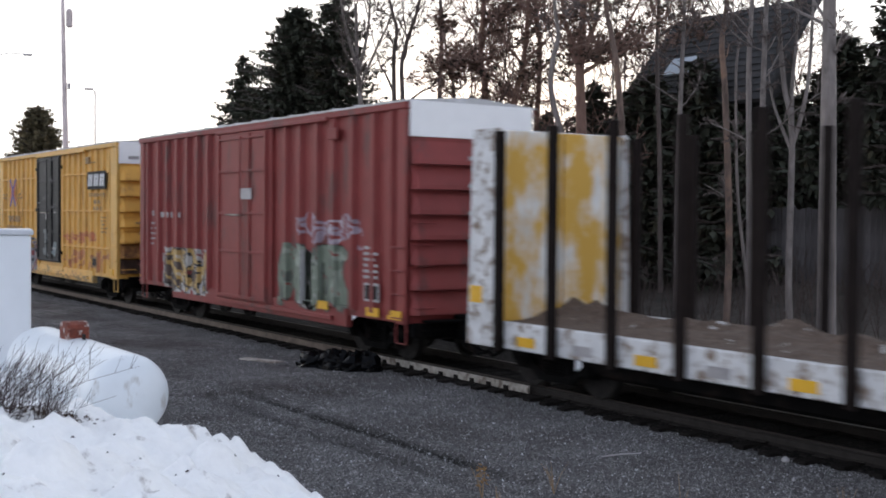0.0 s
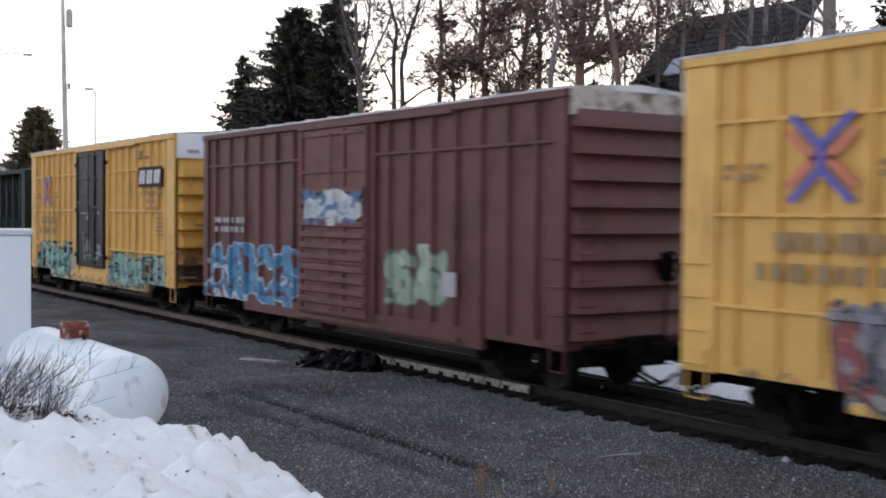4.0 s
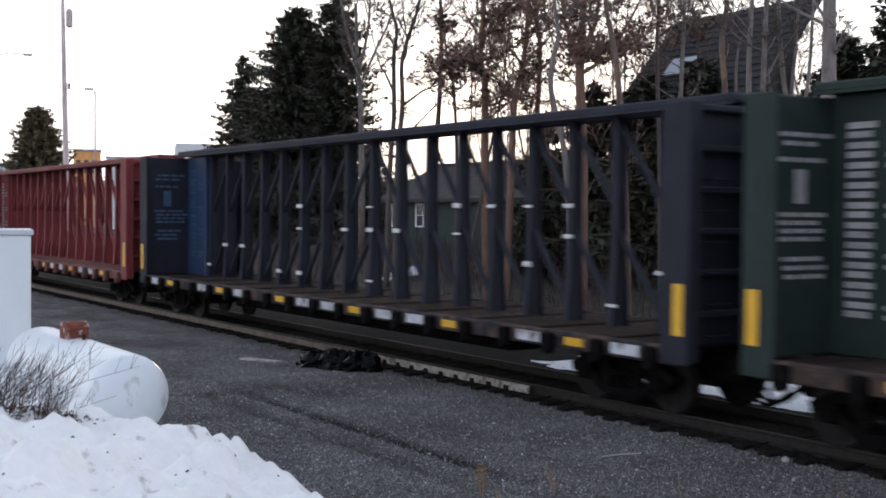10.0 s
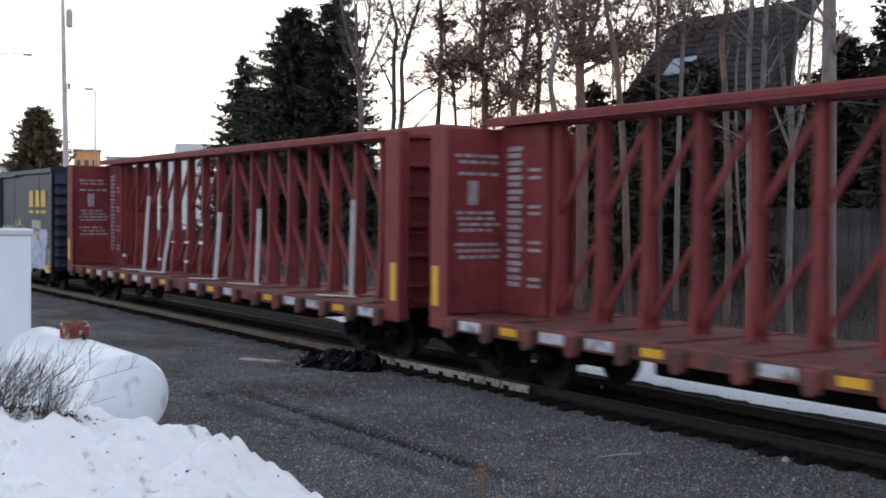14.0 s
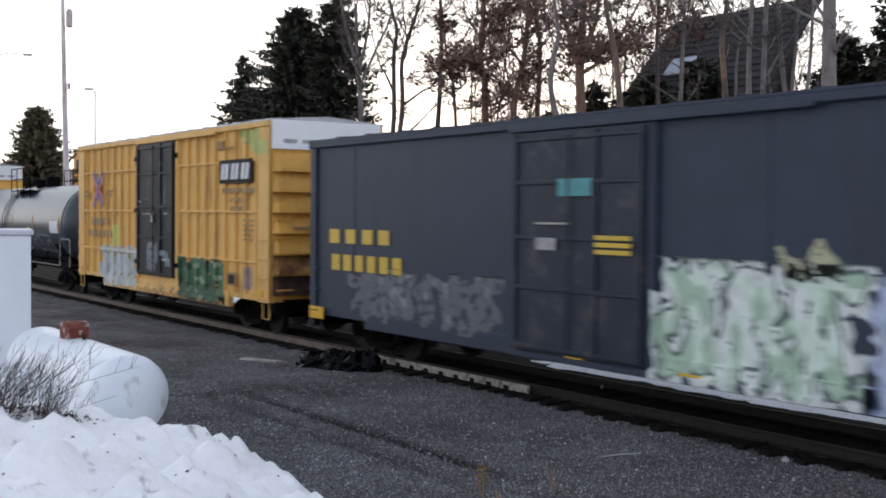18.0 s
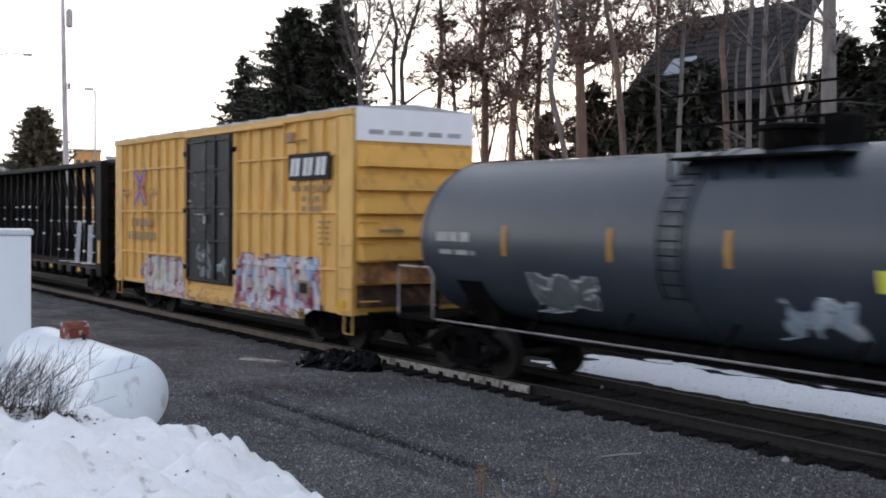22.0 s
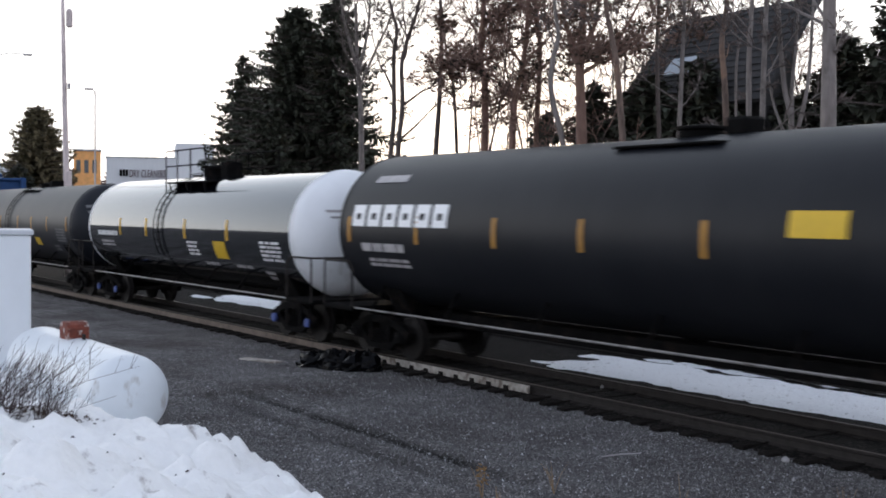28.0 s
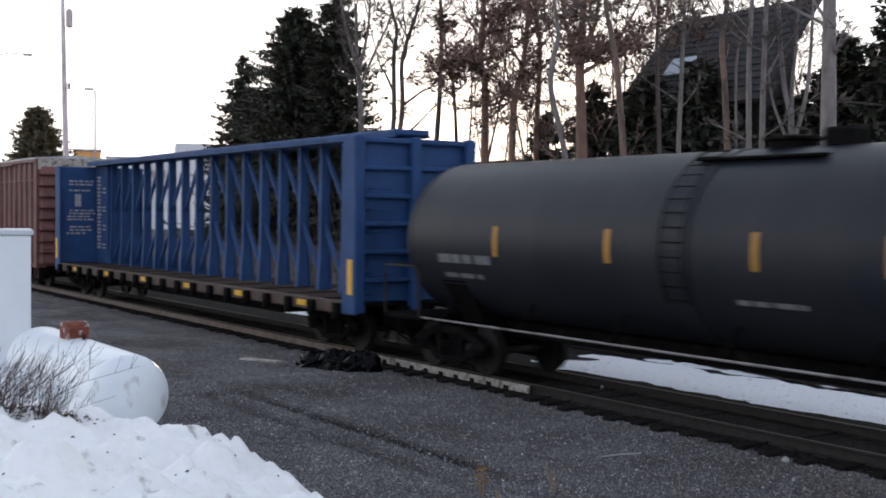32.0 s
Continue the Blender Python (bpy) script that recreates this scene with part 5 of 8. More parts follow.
# near-black colour along the ruts, broken up by noise and fading at both ends
rn, rl = M_GRAVEL.node_tree.nodes, M_GRAVEL.node_tree.links
r_co = rn.new("ShaderNodeTexCoord")
r_sep = rn.new("ShaderNodeSeparateXYZ")
rl.new(r_co.outputs["Object"], r_sep.inputs[0])
r_noise = rn.new("ShaderNodeTexNoise")
r_noise.inputs["Scale"].default_value, r_noise.inputs["Detail"].default_value = 1.3, 6
rl.new(r_co.outputs["Object"], r_noise.inputs["Vector"])
r_col = rn["Principled BSDF"].inputs["Base Color"].links[0].from_socket
for yr, wide, deep in ((7.90, 0.17, 0.55), (8.60, 0.13, 0.97)):
    d = rn.new("ShaderNodeMath")
    d.operation = "SUBTRACT"
    rl.new(r_sep.outputs[1], d.inputs[0])
    d.inputs[1].default_value = yr
    a = rn.new("ShaderNodeMath")
    a.operation = "ABSOLUTE"
    rl.new(d.outputs[0], a.inputs[0])
    c = rn.new("ShaderNodeMapRange")
    c.inputs[1].default_value, c.inputs[2].default_value, c.inputs[3].default_value, c.inputs[4].default_value = wide * 0.4, wide * 1.6, deep, 0.0
    rl.new(a.outputs[0], c.inputs[0])
    k = rn.new("ShaderNodeMapRange")
    k.inputs[1].default_value, k.inputs[2].default_value = 0.30, 0.44
    rl.new(r_noise.outputs[0], k.inputs[0])
    t = rn.new("ShaderNodeMath")
    t.operation = "MULTIPLY"
    rl.new(c.outputs[0], t.inputs[0])
    rl.new(k.outputs[0], t.inputs[1])
    for lo, hi in ((-20.5, -17.5), (-10.8, -12.3)):
        s = rn.new("ShaderNodeMapRange")
        s.inputs[1].default_value, s.inputs[2].default_value = lo, hi
        rl.new(r_sep.outputs[0], s.inputs[0])
        u = rn.new("ShaderNodeMath")
        u.operation = "MULTIPLY"
        rl.new(t.outputs[0], u.inputs[0])
        rl.new(s.outputs[0], u.inputs[1])
        t = u
    mx = rn.new("ShaderNodeMix")
    mx.data_type = "RGBA"
    mx.inputs[7].default_value = (0.014, 0.013, 0.012, 1)
    rl.new(t.outputs[0], mx.inputs["Factor"])
    rl.new(r_col, mx.inputs[6])
    r_col = mx.outputs[2]
rl.new(r_col, rn["Principled BSDF"].inputs["Base Color"])

floor_z = lambda x, y: hills(x, y) + 0.02 + 0.05 * noise.noise((x * 0.7, y * 0.7, 1)) + 0.03
thing("forest_floor", "brown leaf litter and soil under the bare trees", "ground", kind="structure", mat=M_FLOOR,
      shape=sheet(steps((-150, -60, 15), (-60, 10, 1.2), (10, 60, 15)), steps((20.2, 34, 0.8), (34, 110, 12)), floor_z))
ballast = Shape()
bx = steps((-140, -50, 8), (-50, -6, 0.4), (-6, 90, 8))
prof = [(12.40, -0.04), (12.52, 0.02), (12.65, 0.045), (14.9, 0.045), (15.25, 0.02), (17.0, 0.012), (19.0, 0.012), (20.6, 0.0), (20.9, -0.05)]
ballast.v = [(x, y + 0.08 * noise.noise((x * 2, y, 5)), z + 0.02 * noise.noise((x * 3, y * 3, 7))) for y, z in prof for x in bx]
ballast.f = [(j * len(bx) + i, j * len(bx) + i + 1, (j + 1) * len(bx) + i + 1, (j + 1) * len(bx) + i) for j in range(len(prof) - 1) for i in range(len(bx) - 1)]
M_BALLAST = pebbled("oily_ballast", (0.017, 0.0145, 0.013), 0.035, 0.4, 3.0)
thing("ballast", "dark oil-stained ballast bed of the railway", "ballast", kind="structure", mat=M_BALLAST, shape=ballast)

track = thing("railway_track", "rusty rails on dark tarred wooden ties", "railway track", kind="structure")


def rail_shape(x0, x1, y, z):
    s = Shape()
    out = [(-0.07, 0), (0.07, 0), (0.07, 0.012), (0.012, 0.035), (0.010, 0.125), (0.036, 0.14), (0.036, 0.168), (-0.036, 0.168), (-0.036, 0.14), (-0.010, 0.125), (-0.012, 0.035), (-0.07, 0.012)]
    n = len(out)
    v = [(x, y + a, z + b) for x in (x0, x1) for a, b in out]
    return s.add(v, [(i, (i + 1) % n, n + (i + 1) % n, n + i) for i in range(n)] + [tuple(range(n))[::-1], tuple(range(n, 2 * n))])


for y in (TRACK_Y - 0.755, TRACK_Y + 0.755):
    r = part("rail", rail_shape(-140, 90, y, 0.032), M_RAIL, track)
    part("rail_head", Shape().box(-140, 90, y - 0.03, y + 0.03, 0.2005, 0.204), M_RAILTOP, r)
part("guard_plank", Shape().soft(-21.6, -16.05, TRACK_Y - 0.91, TRACK_Y - 0.86, 0.05, 0.19, 0.01), M_PALE, track, "pale weathered plank along the rail")
for i in range(10):
    x = -21.45 + i * 0.53
    part("rail_anchor", Shape().soft(x - 0.06, x + 0.06, TRACK_Y - 0.95, TRACK_Y - 0.915, 0.03, 0.13, 0.015), M_TIE, track)
TIE = Shape().soft(-0.11, 0.11, -1.3, 1.3, -0.12, 0.055, 0.015).mesh("tie", M_TIE)
# added strip that gives this stretch of rail its lighter tan side
part("guard_timber", Shape().soft(-62, -21.65, TRACK_Y - 0.91, TRACK_Y - 0.86, 0.05, 0.19, 0.01), material("tan_rail_side", (0.15, 0.115, 0.09), 0.9, grain=0.4, scale=5), track, "brown strip added along the side of the rail")
TIE_PLATE = Shape().soft(-0.1, 0.1, -0.13, 0.13, 0.056, 0.07, 0.004).mesh("tie_plate", M_RAIL)
rr = random.Random(4)
for i in range(104):
    x = -57 + i * 0.53
    t = part("tie", TIE, M_TIE, track)
    t.matrix_basis = pose(x + rr.uniform(-0.03, 0.03), TRACK_Y + rr.uniform(-0.08, 0.08), rr.uniform(-0.012, 0.01), 0, 0, rr.uniform(-1.5, 1.5))
    if -26 < x < -6:
        for sy in (-0.755, 0.755):
            p = part("tie_plate", TIE_PLATE, M_RAIL, t)
            p.matrix_basis = pose(0, sy, 0)
# siding behind, half under snow
siding = thing("siding_rails", "dark siding rails half buried in snow", "railway track", kind="structure")
for y in (18.35, 19.8):
    part("rail", rail_shape(-60, 40, y, 0.035), M_RAIL, siding)


def snow_sheet(name, label, x0, x1, y0, y1, thick, seed, cell=0.22, bite=0.55):
    """A patch of old snow with a ragged rim that thins out to the ground."""
    nx, ny = int((x1 - x0) / cell), max(4, int((y1 - y0) / cell))
    s, z_of = Shape(), {}
    for j in range(ny + 1):
        for i in range(nx + 1):
            x, y = x0 + (x1 - x0) * i / nx, y0 + (y1 - y0) * j / ny
            e = min((x - x0) / 2.2, (x1 - x) / 2.2, (y - y0) / 0.6, (y1 - y) / 0.6, 1)
            e += bite * noise.noise((x * 0.9, y * 1.4, seed)) + 0.25 * noise.noise((x * 3.1, y * 3.3, seed + 9)) - 0.22
            z = hills(x, y) + min(thick, thick * 2.2 * e) + 0.03 * noise.noise((x * 2.3, y * 2.3, seed + 4)) - 0.01
            z_of[(i, j)] = len(s.v)
            s.v.append((x, y, max(z, hills(x, y) - 0.12)))
    s.f = [(z_of[(i, j)], z_of[(i + 1, j)], z_of[(i + 1, j + 1)], z_of[(i, j + 1)]) for j in range(ny) for i in range(nx)]
    return thing(name, label, "snow", kind="structure", shape=s, mat=M_OLDSNOW, smooth=True)


snow_sheet("snow_strip", "strip of old snow between the track and the siding", -20.3, 14, 15.35, 18.0, 0.10, 3)
snow_sheet("snow_strip", "old snow round the siding rails", -19.5, 14, 18.0, 20.6, 0.07, 5)
snow_sheet("snow_patch", "patch of old snow behind the track", -42, -28.5, 16.6, 20.2, 0.11, 8, 0.22, 0.7)
snow_sheet("snow_patch", "heap of old snow in the wood", -40.5, -38.0, 23.5, 25.5, 0.35, 12, 0.2, 0.3)
snow_sheet("snow_patch", "thin snow before the dark house", -29, -25.5, 26.5, 27.6, 0.08, 14, 0.15, 0.7)
snow_sheet("snow_patch", "thin snow under the trees", -24.5, -22.5, 25.8, 26.6, 0.08, 17, 0.15, 0.7)


def bank(x, y):
    """The snow bank before of the camera: a crest that falls to the gravel, with lumps that a plough left."""
    edge = 6.30 - 0.15 * min(1, max(0, (x + 13.5) / 2.5)) + 0.35 * noise.noise((x * 0.5, 2.0, 0)) + 0.12 * noise.noise((x * 2.2, 5.0, 0))
    edge -= 0.42 * math.exp(-((x + 14.3) / 1.5) ** 2)
    d = edge - y
    if d < 0:
        return -0.25
    crest = 0.95 - 0.5 * min(1, max(0, (x + 14.2) / 3.5)) * min(1, max(0, (y - 2.5) / 2)) + 0.22 * noise.noise((x * 0.35, y * 0.35, 4))
    z = crest * (1 - math.exp(-d / 1.25)) * min(1, max(0.28, (x + 16.0) / 2.0)) * min(1, max(0, (x + 21.5) / 2))
    z += 0.20 * noise.noise((x * 1.1, y * 1.1, 8)) * min(1, d) + 0.20 * abs(noise.noise((x * 2.7, y * 2.7, 2))) * min(1, d * 2)
    z += 0.13 * (0.5 - abs(noise.noise((x * 2.1, y * 2.1, 11)))) * min(1, d * 1.5) + 0.07 * (0.5 - abs(noise.noise((x * 4.7, y * 4.7, 14)))) * min(1, d * 2)
    z += 0.16 * max(0, noise.noise((x * 2.9, y * 2.9, 21)) - 0.12) * min(1, d * 3) + 0.10 * max(0, noise.noise((x * 5.5, y * 5.5, 23)) - 0.15) * min(1, d * 3)
    z += 0.30 * max(0, noise.noise((x * 1.3, y * 1.3, 31))) * min(1, d * 1.2) - 0.16 * max(0, noise.noise((x * 1.9, y * 1.9, 37)) - 0.1) * min(1, d * 2)
    z += 0.06 * noise.noise((x * 6, y * 6, 6)) * min(1, d * 3) + 0.03 * noise.noise((x * 13, y * 13, 1)) * min(1, d * 3)
    return z


thing("snow_bank", "lumpy ploughed bank of dirty white snow", "snow bank", kind="structure", mat=M_SNOW, smooth=True,
      shape=sheet(steps((-22, -16, 0.2), (-16, -8, 0.06), (-8, 3, 0.5)), steps((-4, 2, 0.5), (2, 4, 0.1), (4, 6.95, 0.06)), bank))

# ---- the train, front to rear ----
def bulkhead_flatcar(first, last):
    car, half, mid = new_car("bulkhead_flatcar", "white bulkhead flatcar with dark stakes and bark-strewn deck", first, last)
    white = material("flaking_white_paint", (0.62, 0.62, 0.62), 0.6, grain=0.2, scale=2, second=(0.22, 0.16, 0.12), second_at=0.56, second_scale=4.5, soft=0.06)
    face = material("worn_yellow_and_white_boards", (0.70, 0.68, 0.64), 0.7, grain=0.2, scale=2, second=(0.62, 0.36, 0.06), second_at=0.50, second_scale=1.0, streak=0.5, soft=0.07)
    stake_mat = material("rusty_dark_steel", (0.014, 0.010, 0.009), 0.85, spec=0.1, grain=0.4, scale=4)
    bark = material("bark_litter", (0.10, 0.070, 0.052), 0.95, grain=0.6, scale=14, bump=1.0, bump_scale=18, second=(0.55, 0.54, 0.52), second_at=0.655, second_scale=4, soft=0.03)
    part("deck", Shape().soft(-half, half, -1.48, 1.48, 0.98, 1.12, 0.02), M_IRON, car)
    litter = Shape()
    n, m = 70, 12
    litter.v = [(-half + 0.2 + (2 * half - 0.4) * i / n, -1.4 + 2.8 * j / m, 1.125 + 0.34 * max(0, 1 - abs(j / m - 0.55) * 2) * (0.3 + 1.5 * abs(noise.noise((i * 0.25, j * 0.5, 3)))) * (1 if j not in (0, m) else 0)) for j in range(m + 1) for i in range(n + 1)]
    litter.f = [(j * (n + 1) + i, j * (n + 1) + i + 1, (j + 1) * (n + 1) + i + 1, (j + 1) * (n + 1) + i) for j in range(m) for i in range(n)]
    part("bark_litter", litter, bark, car, "brown bark litter heaped on the deck")
    for sy in (-1, 1):
        part("side_sill", Shape().soft(-half, half, *sorted((sy * 1.40, sy * 1.52)), 0.70, 1.17, 0.02), white, car, "flaking white side sill")
        k = 12
        for i in range(k):
            x = -half + 1.03 + 1.434 * i
            part("stake", Shape().soft(x - 0.075, x + 0.075, *sorted((sy * 1.53, sy * 1.68)), 0.66, 4.46, 0.02), stake_mat, car)
            part("reflector", Shape().box(x + 0.45, x + 0.9, *sorted((sy * 1.522, sy * 1.54)), 0.78, 0.94), M_AMBER if i % 2 == 0 else M_SIGNF, car)
    for way in (-1, 1):
        x = way * half
        part("bulkhead", Shape().soft(*sorted((x - way * 0.62, x - way * 0.76)), -1.46, 1.46, 1.12, 4.52, 0.02), white, car)
        for j in range(2):
            part("bulkhead_board", Shape().soft(*sorted((x - way * 0.765, x - way * 0.83)), -1.44 + j * 1.45, -0.03 + j * 1.45, 1.14, 4.50, 0.02), face, car, "bulkhead boards with worn yellow and white paint")
        for sy in (-1, 1):
            y0, y1 = sorted((sy * 1.46, sy * 1.54))
            v = []
            for y in (y0, y1):
                v += [(x, y, 0.7), (x - way * 0.95, y, 0.7), (x - way * 0.84, y, 4.53), (x - way * 0.14, y, 4.53)]
            part("bulkhead_side", Shape().add(v, [(0, 1, 2, 3), (7, 6, 5, 4), (0, 4, 5, 1), (1, 5, 6, 2), (2, 6, 7, 3), (3, 7, 4, 0)]), white, car)
        part("ochre_panel", Shape().box(*sorted((x - way * 0.1, x - way * 0.45)), -1.556, -1.542, 1.45, 1.75), M_AMBER, car)
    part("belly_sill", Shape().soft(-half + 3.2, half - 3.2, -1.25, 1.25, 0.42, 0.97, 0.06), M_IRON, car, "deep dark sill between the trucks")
    running_gear(car, 2 * half, mid, half - 1.9, half + 0.95)
    return car


bulkhead_flatcar(141.9, 160.5)
red_boxcar(124.7, 139.85)
yellow_boxcar(107.15, 122.55, [(-5.2, -1.65, 0.62, 2.05, [(0.26, 0.07, 0.07), (0.25, 0.24, 0.25), (0.36, 0.22, 0.08)], dict(seed=202, line=(0.05, 0.05, 0.06), back=[(0.12, 0.12, 0.14), (0.20, 0.20, 0.23)], letters=6, thick=0.08, gaps=0.7)),
                                  (1.75, 5.6, 1.85, 2.35, [(0.52, 0.20, 0.10)], dict(seed=204, letters=6, thick=0.045, gaps=1.2, strokes=2)),
                                  (1.75, 7.2, 0.95, 1.75, [(0.56, 0.25, 0.12)], dict(seed=206, letters=6, thick=0.07, gaps=1.1, strokes=2))],
              "yellow boxcar with dark sliding door and grey-red graffiti", 40)
brown_boxcar(89.6, 104.6, "dark brown ribbed boxcar with blue and green graffiti",
             murals=[(-1.5, 1.2, 2.75, 3.55, [(0.50, 0.53, 0.55), (0.56, 0.58, 0.60)], dict(seed=211, back=[(0.07, 0.17, 0.33)], letters=6, thick=0.06, gaps=0.5)),
                     (-7.3, -1.75, 0.82, 2.30, [(0.05, 0.20, 0.36), (0.07, 0.26, 0.44), (0.10, 0.30, 0.50)], dict(seed=213, line=(0.55, 0.58, 0.60), letters=4, thick=0.21, rim=0.05, gaps=0.5, shine=(0.16, 0.035, 0.04), strokes=2, wander=0.14)),
                     (1.9, 4.1, 1.20, 2.45, [(0.30, 0.37, 0.28), (0.44, 0.50, 0.41)], dict(seed=215, line=(0.12, 0.14, 0.11), letters=4, thick=0.13))])
TEAL = [(0.10, 0.19, 0.19), (0.30, 0.48, 0.42), (0.38, 0.56, 0.48)]
yellow_boxcar(72.27, 87.5, [(-6.7, -2.3, 0.62, 1.95, TEAL, dict(seed=221, line=(0.025, 0.04, 0.045), letters=6, thick=0.10, rim=0.065, strokes=4, cloud=(0.12, 0.20, 0.20), halo=0.03)),
                           (-2.6, -1.65, 0.9, 1.6, [(0.46, 0.48, 0.40)], dict(seed=222, letters=1, thick=0.16, gaps=0.9)),
                           (1.75, 7.0, 0.62, 1.75, TEAL, dict(seed=229, line=(0.035, 0.055, 0.06), cloud=(0.30, 0.38, 0.35), letters=8, thick=0.095, rim=0.055, halo=0.04, strokes=4, gaps=0.7))],
              "yellow boxcar with dark sliding door and teal graffiti", 50)
centerbeam(48.8, 71.0, "dark green centre-beam flatcar with open truss and amber reflectors", (0.028, 0.040, 0.037), 1, M_SIGNF, "amber", sill=(0.04, 0.03, 0.028))
centerbeam(25.2, 47.4, "dark navy centre-beam flatcar with an open truss", (0.029, 0.030, 0.042), 2, M_FAINT, "amber", glints=0.3, sill=(0.025, 0.025, 0.032),
           face=material("bluer_panel_paint", (0.022, 0.046, 0.108), 0.55, grain=0.2, scale=2))
centerbeam(1.65, 23.5, "dull red centre-beam flatcar with an open truss", (0.215, 0.043, 0.046), 3, M_SIGNF, "red", sill=(0.19, 0.06, 0.055))
centerbeam(-21.9, 0.1, "dull red centre-beam flatcar with loose white straps", (0.215, 0.042, 0.045), 4, M_SIGNF, "red", sill=(0.19, 0.06, 0.055), glints=0.2,
           loose=((-5.6, 0.1, 2.4), (-3.9, 0.3, 1.6), (0.2, 0.0, 1.9), (2.9, -0.1, 2.0), (7.9, -0.15, 2.2)))
blue_long_boxcar(-42.78, -24.15)
yellow_boxcar(-60.1, -44.9, [(-5.3, -1.65, 0.62, 2.0, [(0.36, 0.40, 0.40), (0.55, 0.57, 0.55), (0.50, 0.46, 0.20)], dict(seed=231, back=[(0.46, 0.49, 0.48), (0.56, 0.58, 0.57)], letters=6, thick=0.06, gaps=0.7)),
                            (-4.1, -3.4, 1.95, 2.6, [(0.58, 0.56, 0.16)], dict(seed=232, letters=1, thick=0.3, gaps=0.9)),
                            (1.75, 5.0, 0.62, 1.80, [(0.03, 0.07, 0.035), (0.05, 0.13, 0.06), (0.26, 0.33, 0.22)], dict(seed=236, back=[(0.06, 0.13, 0.065), (0.08, 0.17, 0.09)], line=(0.025, 0.05, 0.03), letters=5, thick=0.14, gaps=0.6)),
                            (5.9, 7.6, 4.35, 5.2, [(0.46, 0.47, 0.15), (0.54, 0.52, 0.22)], dict(seed=238, letters=2, thick=0.16, gaps=0.9)),
                            (6.1, 6.6, 1.1, 1.7, [(0.40, 0.28, 0.24)], dict(seed=239, letters=1, thick=0.2, gaps=0.9))],
              "yellow boxcar with a dark sliding door, pale and green graffiti", 60)

grey_tank = material("dark_grey_tank_paint", (0.030, 0.040, 0.055), 0.40, spec=0.35, grain=0.10, scale=1.5, second=(0.040, 0.048, 0.060), second_at=0.60, second_scale=0.8, streak=0.6, soft=0.12)
glaze(grey_tank, 0.45, 0.30)
car, stuck, h = tank_car(-77.3, -62.5, "dark grey tank car with worn white marks", 1.49, 2.55, grey_tank, 1, (-4.9, -2.2, 0.2, 3.4, 7.02), head=0.85, rail_mat=M_PIPE)
stuck.rows(-7.0, -5.9, 2.52, 2.80, 1, M_SIGNF)
stuck.rows(-6.9, -5.8, 2.28, 2.42, 1, M_SIGNF)
stuck("placard", 2.55, 3.10, 2.10, 2.38, material("green_yellow_placard", (0.62, 0.60, 0.06), 0.5, grain=0.1), "greenish yellow placard")
stuck("placard", 5.85, 6.9, 2.20, 2.66, M_SIGNW, "white data placard")
for zone, fills, look_of in (((3.3, 5.7, 1.35, 2.15), [(0.035, 0.04, 0.05)], dict(seed=301, line=(0.42, 0.44, 0.46), letters=4, thick=0.10, rim=0.035, gaps=0.7)),
                             ((0.8, 2.4, 1.40, 2.00), [(0.30, 0.36, 0.42), (0.42, 0.46, 0.50)], dict(seed=303, letters=3, thick=0.10, gaps=0.9)),
                             ((-4.4, -2.6, 1.40, 2.05), [(0.10, 0.11, 0.12)], dict(seed=305, line=(0.44, 0.45, 0.47), letters=3, thick=0.09, rim=0.035, gaps=0.7))):
    mural(car, (), *zone, fills, shell=(1.49, 2.55), **look_of)
yellow_boxcar(-95.3, -79.98, [(-5.3, -1.65, 0.62, 1.75, [(0.55, 0.42, 0.44), (0.56, 0.58, 0.54), (0.60, 0.55, 0.40)], dict(seed=241, cloud=(0.50, 0.44, 0.42), line=(0.34, 0.16, 0.20), letters=6, thick=0.13, halo=0.10)),
                             (1.7, 6.3, 0.62, 2.05, [(0.40, 0.16, 0.20), (0.40, 0.50, 0.62), (0.60, 0.56, 0.52), (0.58, 0.44, 0.46)], dict(seed=247, line=(0.24, 0.05, 0.08), cloud=(0.56, 0.50, 0.50), letters=6, thick=0.16, halo=0.06))],
              "yellow boxcar with a dark sliding door, pink and pale blue graffiti", 70)
centerbeam(-118.5, -97.0, "black centre-beam flatcar with small white pieces for glints, and white boards", (0.013, 0.0118, 0.0115), 5, M_SIGNF, "amber", glints=0.75, sill=(0.03, 0.024, 0.021),
           loose=((5.6, -0.12, 1.55), (7.1, -0.3, 1.4), (8.4, 0.2, 1.65)))
black_tank = material("matt_black_tank_paint", (0.0075, 0.0085, 0.0115), 0.42, spec=0.14, grain=0.12, scale=1.2, second=(0.013, 0.014, 0.017), second_at=0.58, second_scale=0.7, streak=0.6, soft=0.12)
glaze(black_tank, 0.15, 0.35)
car, stuck, h = tank_car(-138.7, -120.6, "matt black tank car with white block lettering", 1.60, 2.68, black_tank, 2, (-8.7, -6.1, -3.6, -1.3, 1.3, 4.9, 8.3), head=0.7, dome_at=-0.3, band=False, railed=False)
for k in range(6):
    stuck("white_block", -8.55 + k * 0.6, -8.07 + k * 0.6, 2.76, 3.20, M_ENDWHITE, "white painted block letter shape")
    stuck("block_gap", -8.40 + k * 0.6, -8.22 + k * 0.6, 2.90, 3.03, M_SIGNB)
stuck.rows(-8.2, -6.6, 2.25, 2.52, 1, M_SIGNF)
stuck.rows(-8.0, -6.5, 1.95, 2.15, 2, M_SIGNF)
stuck("placard", 2.75, 3.65, 2.75, 3.10, M_LEMON, "yellow placard")
stuck("placard", -8.15, -6.95, 3.66, 3.80, M_SIGNF, "pale strip high on the shell")
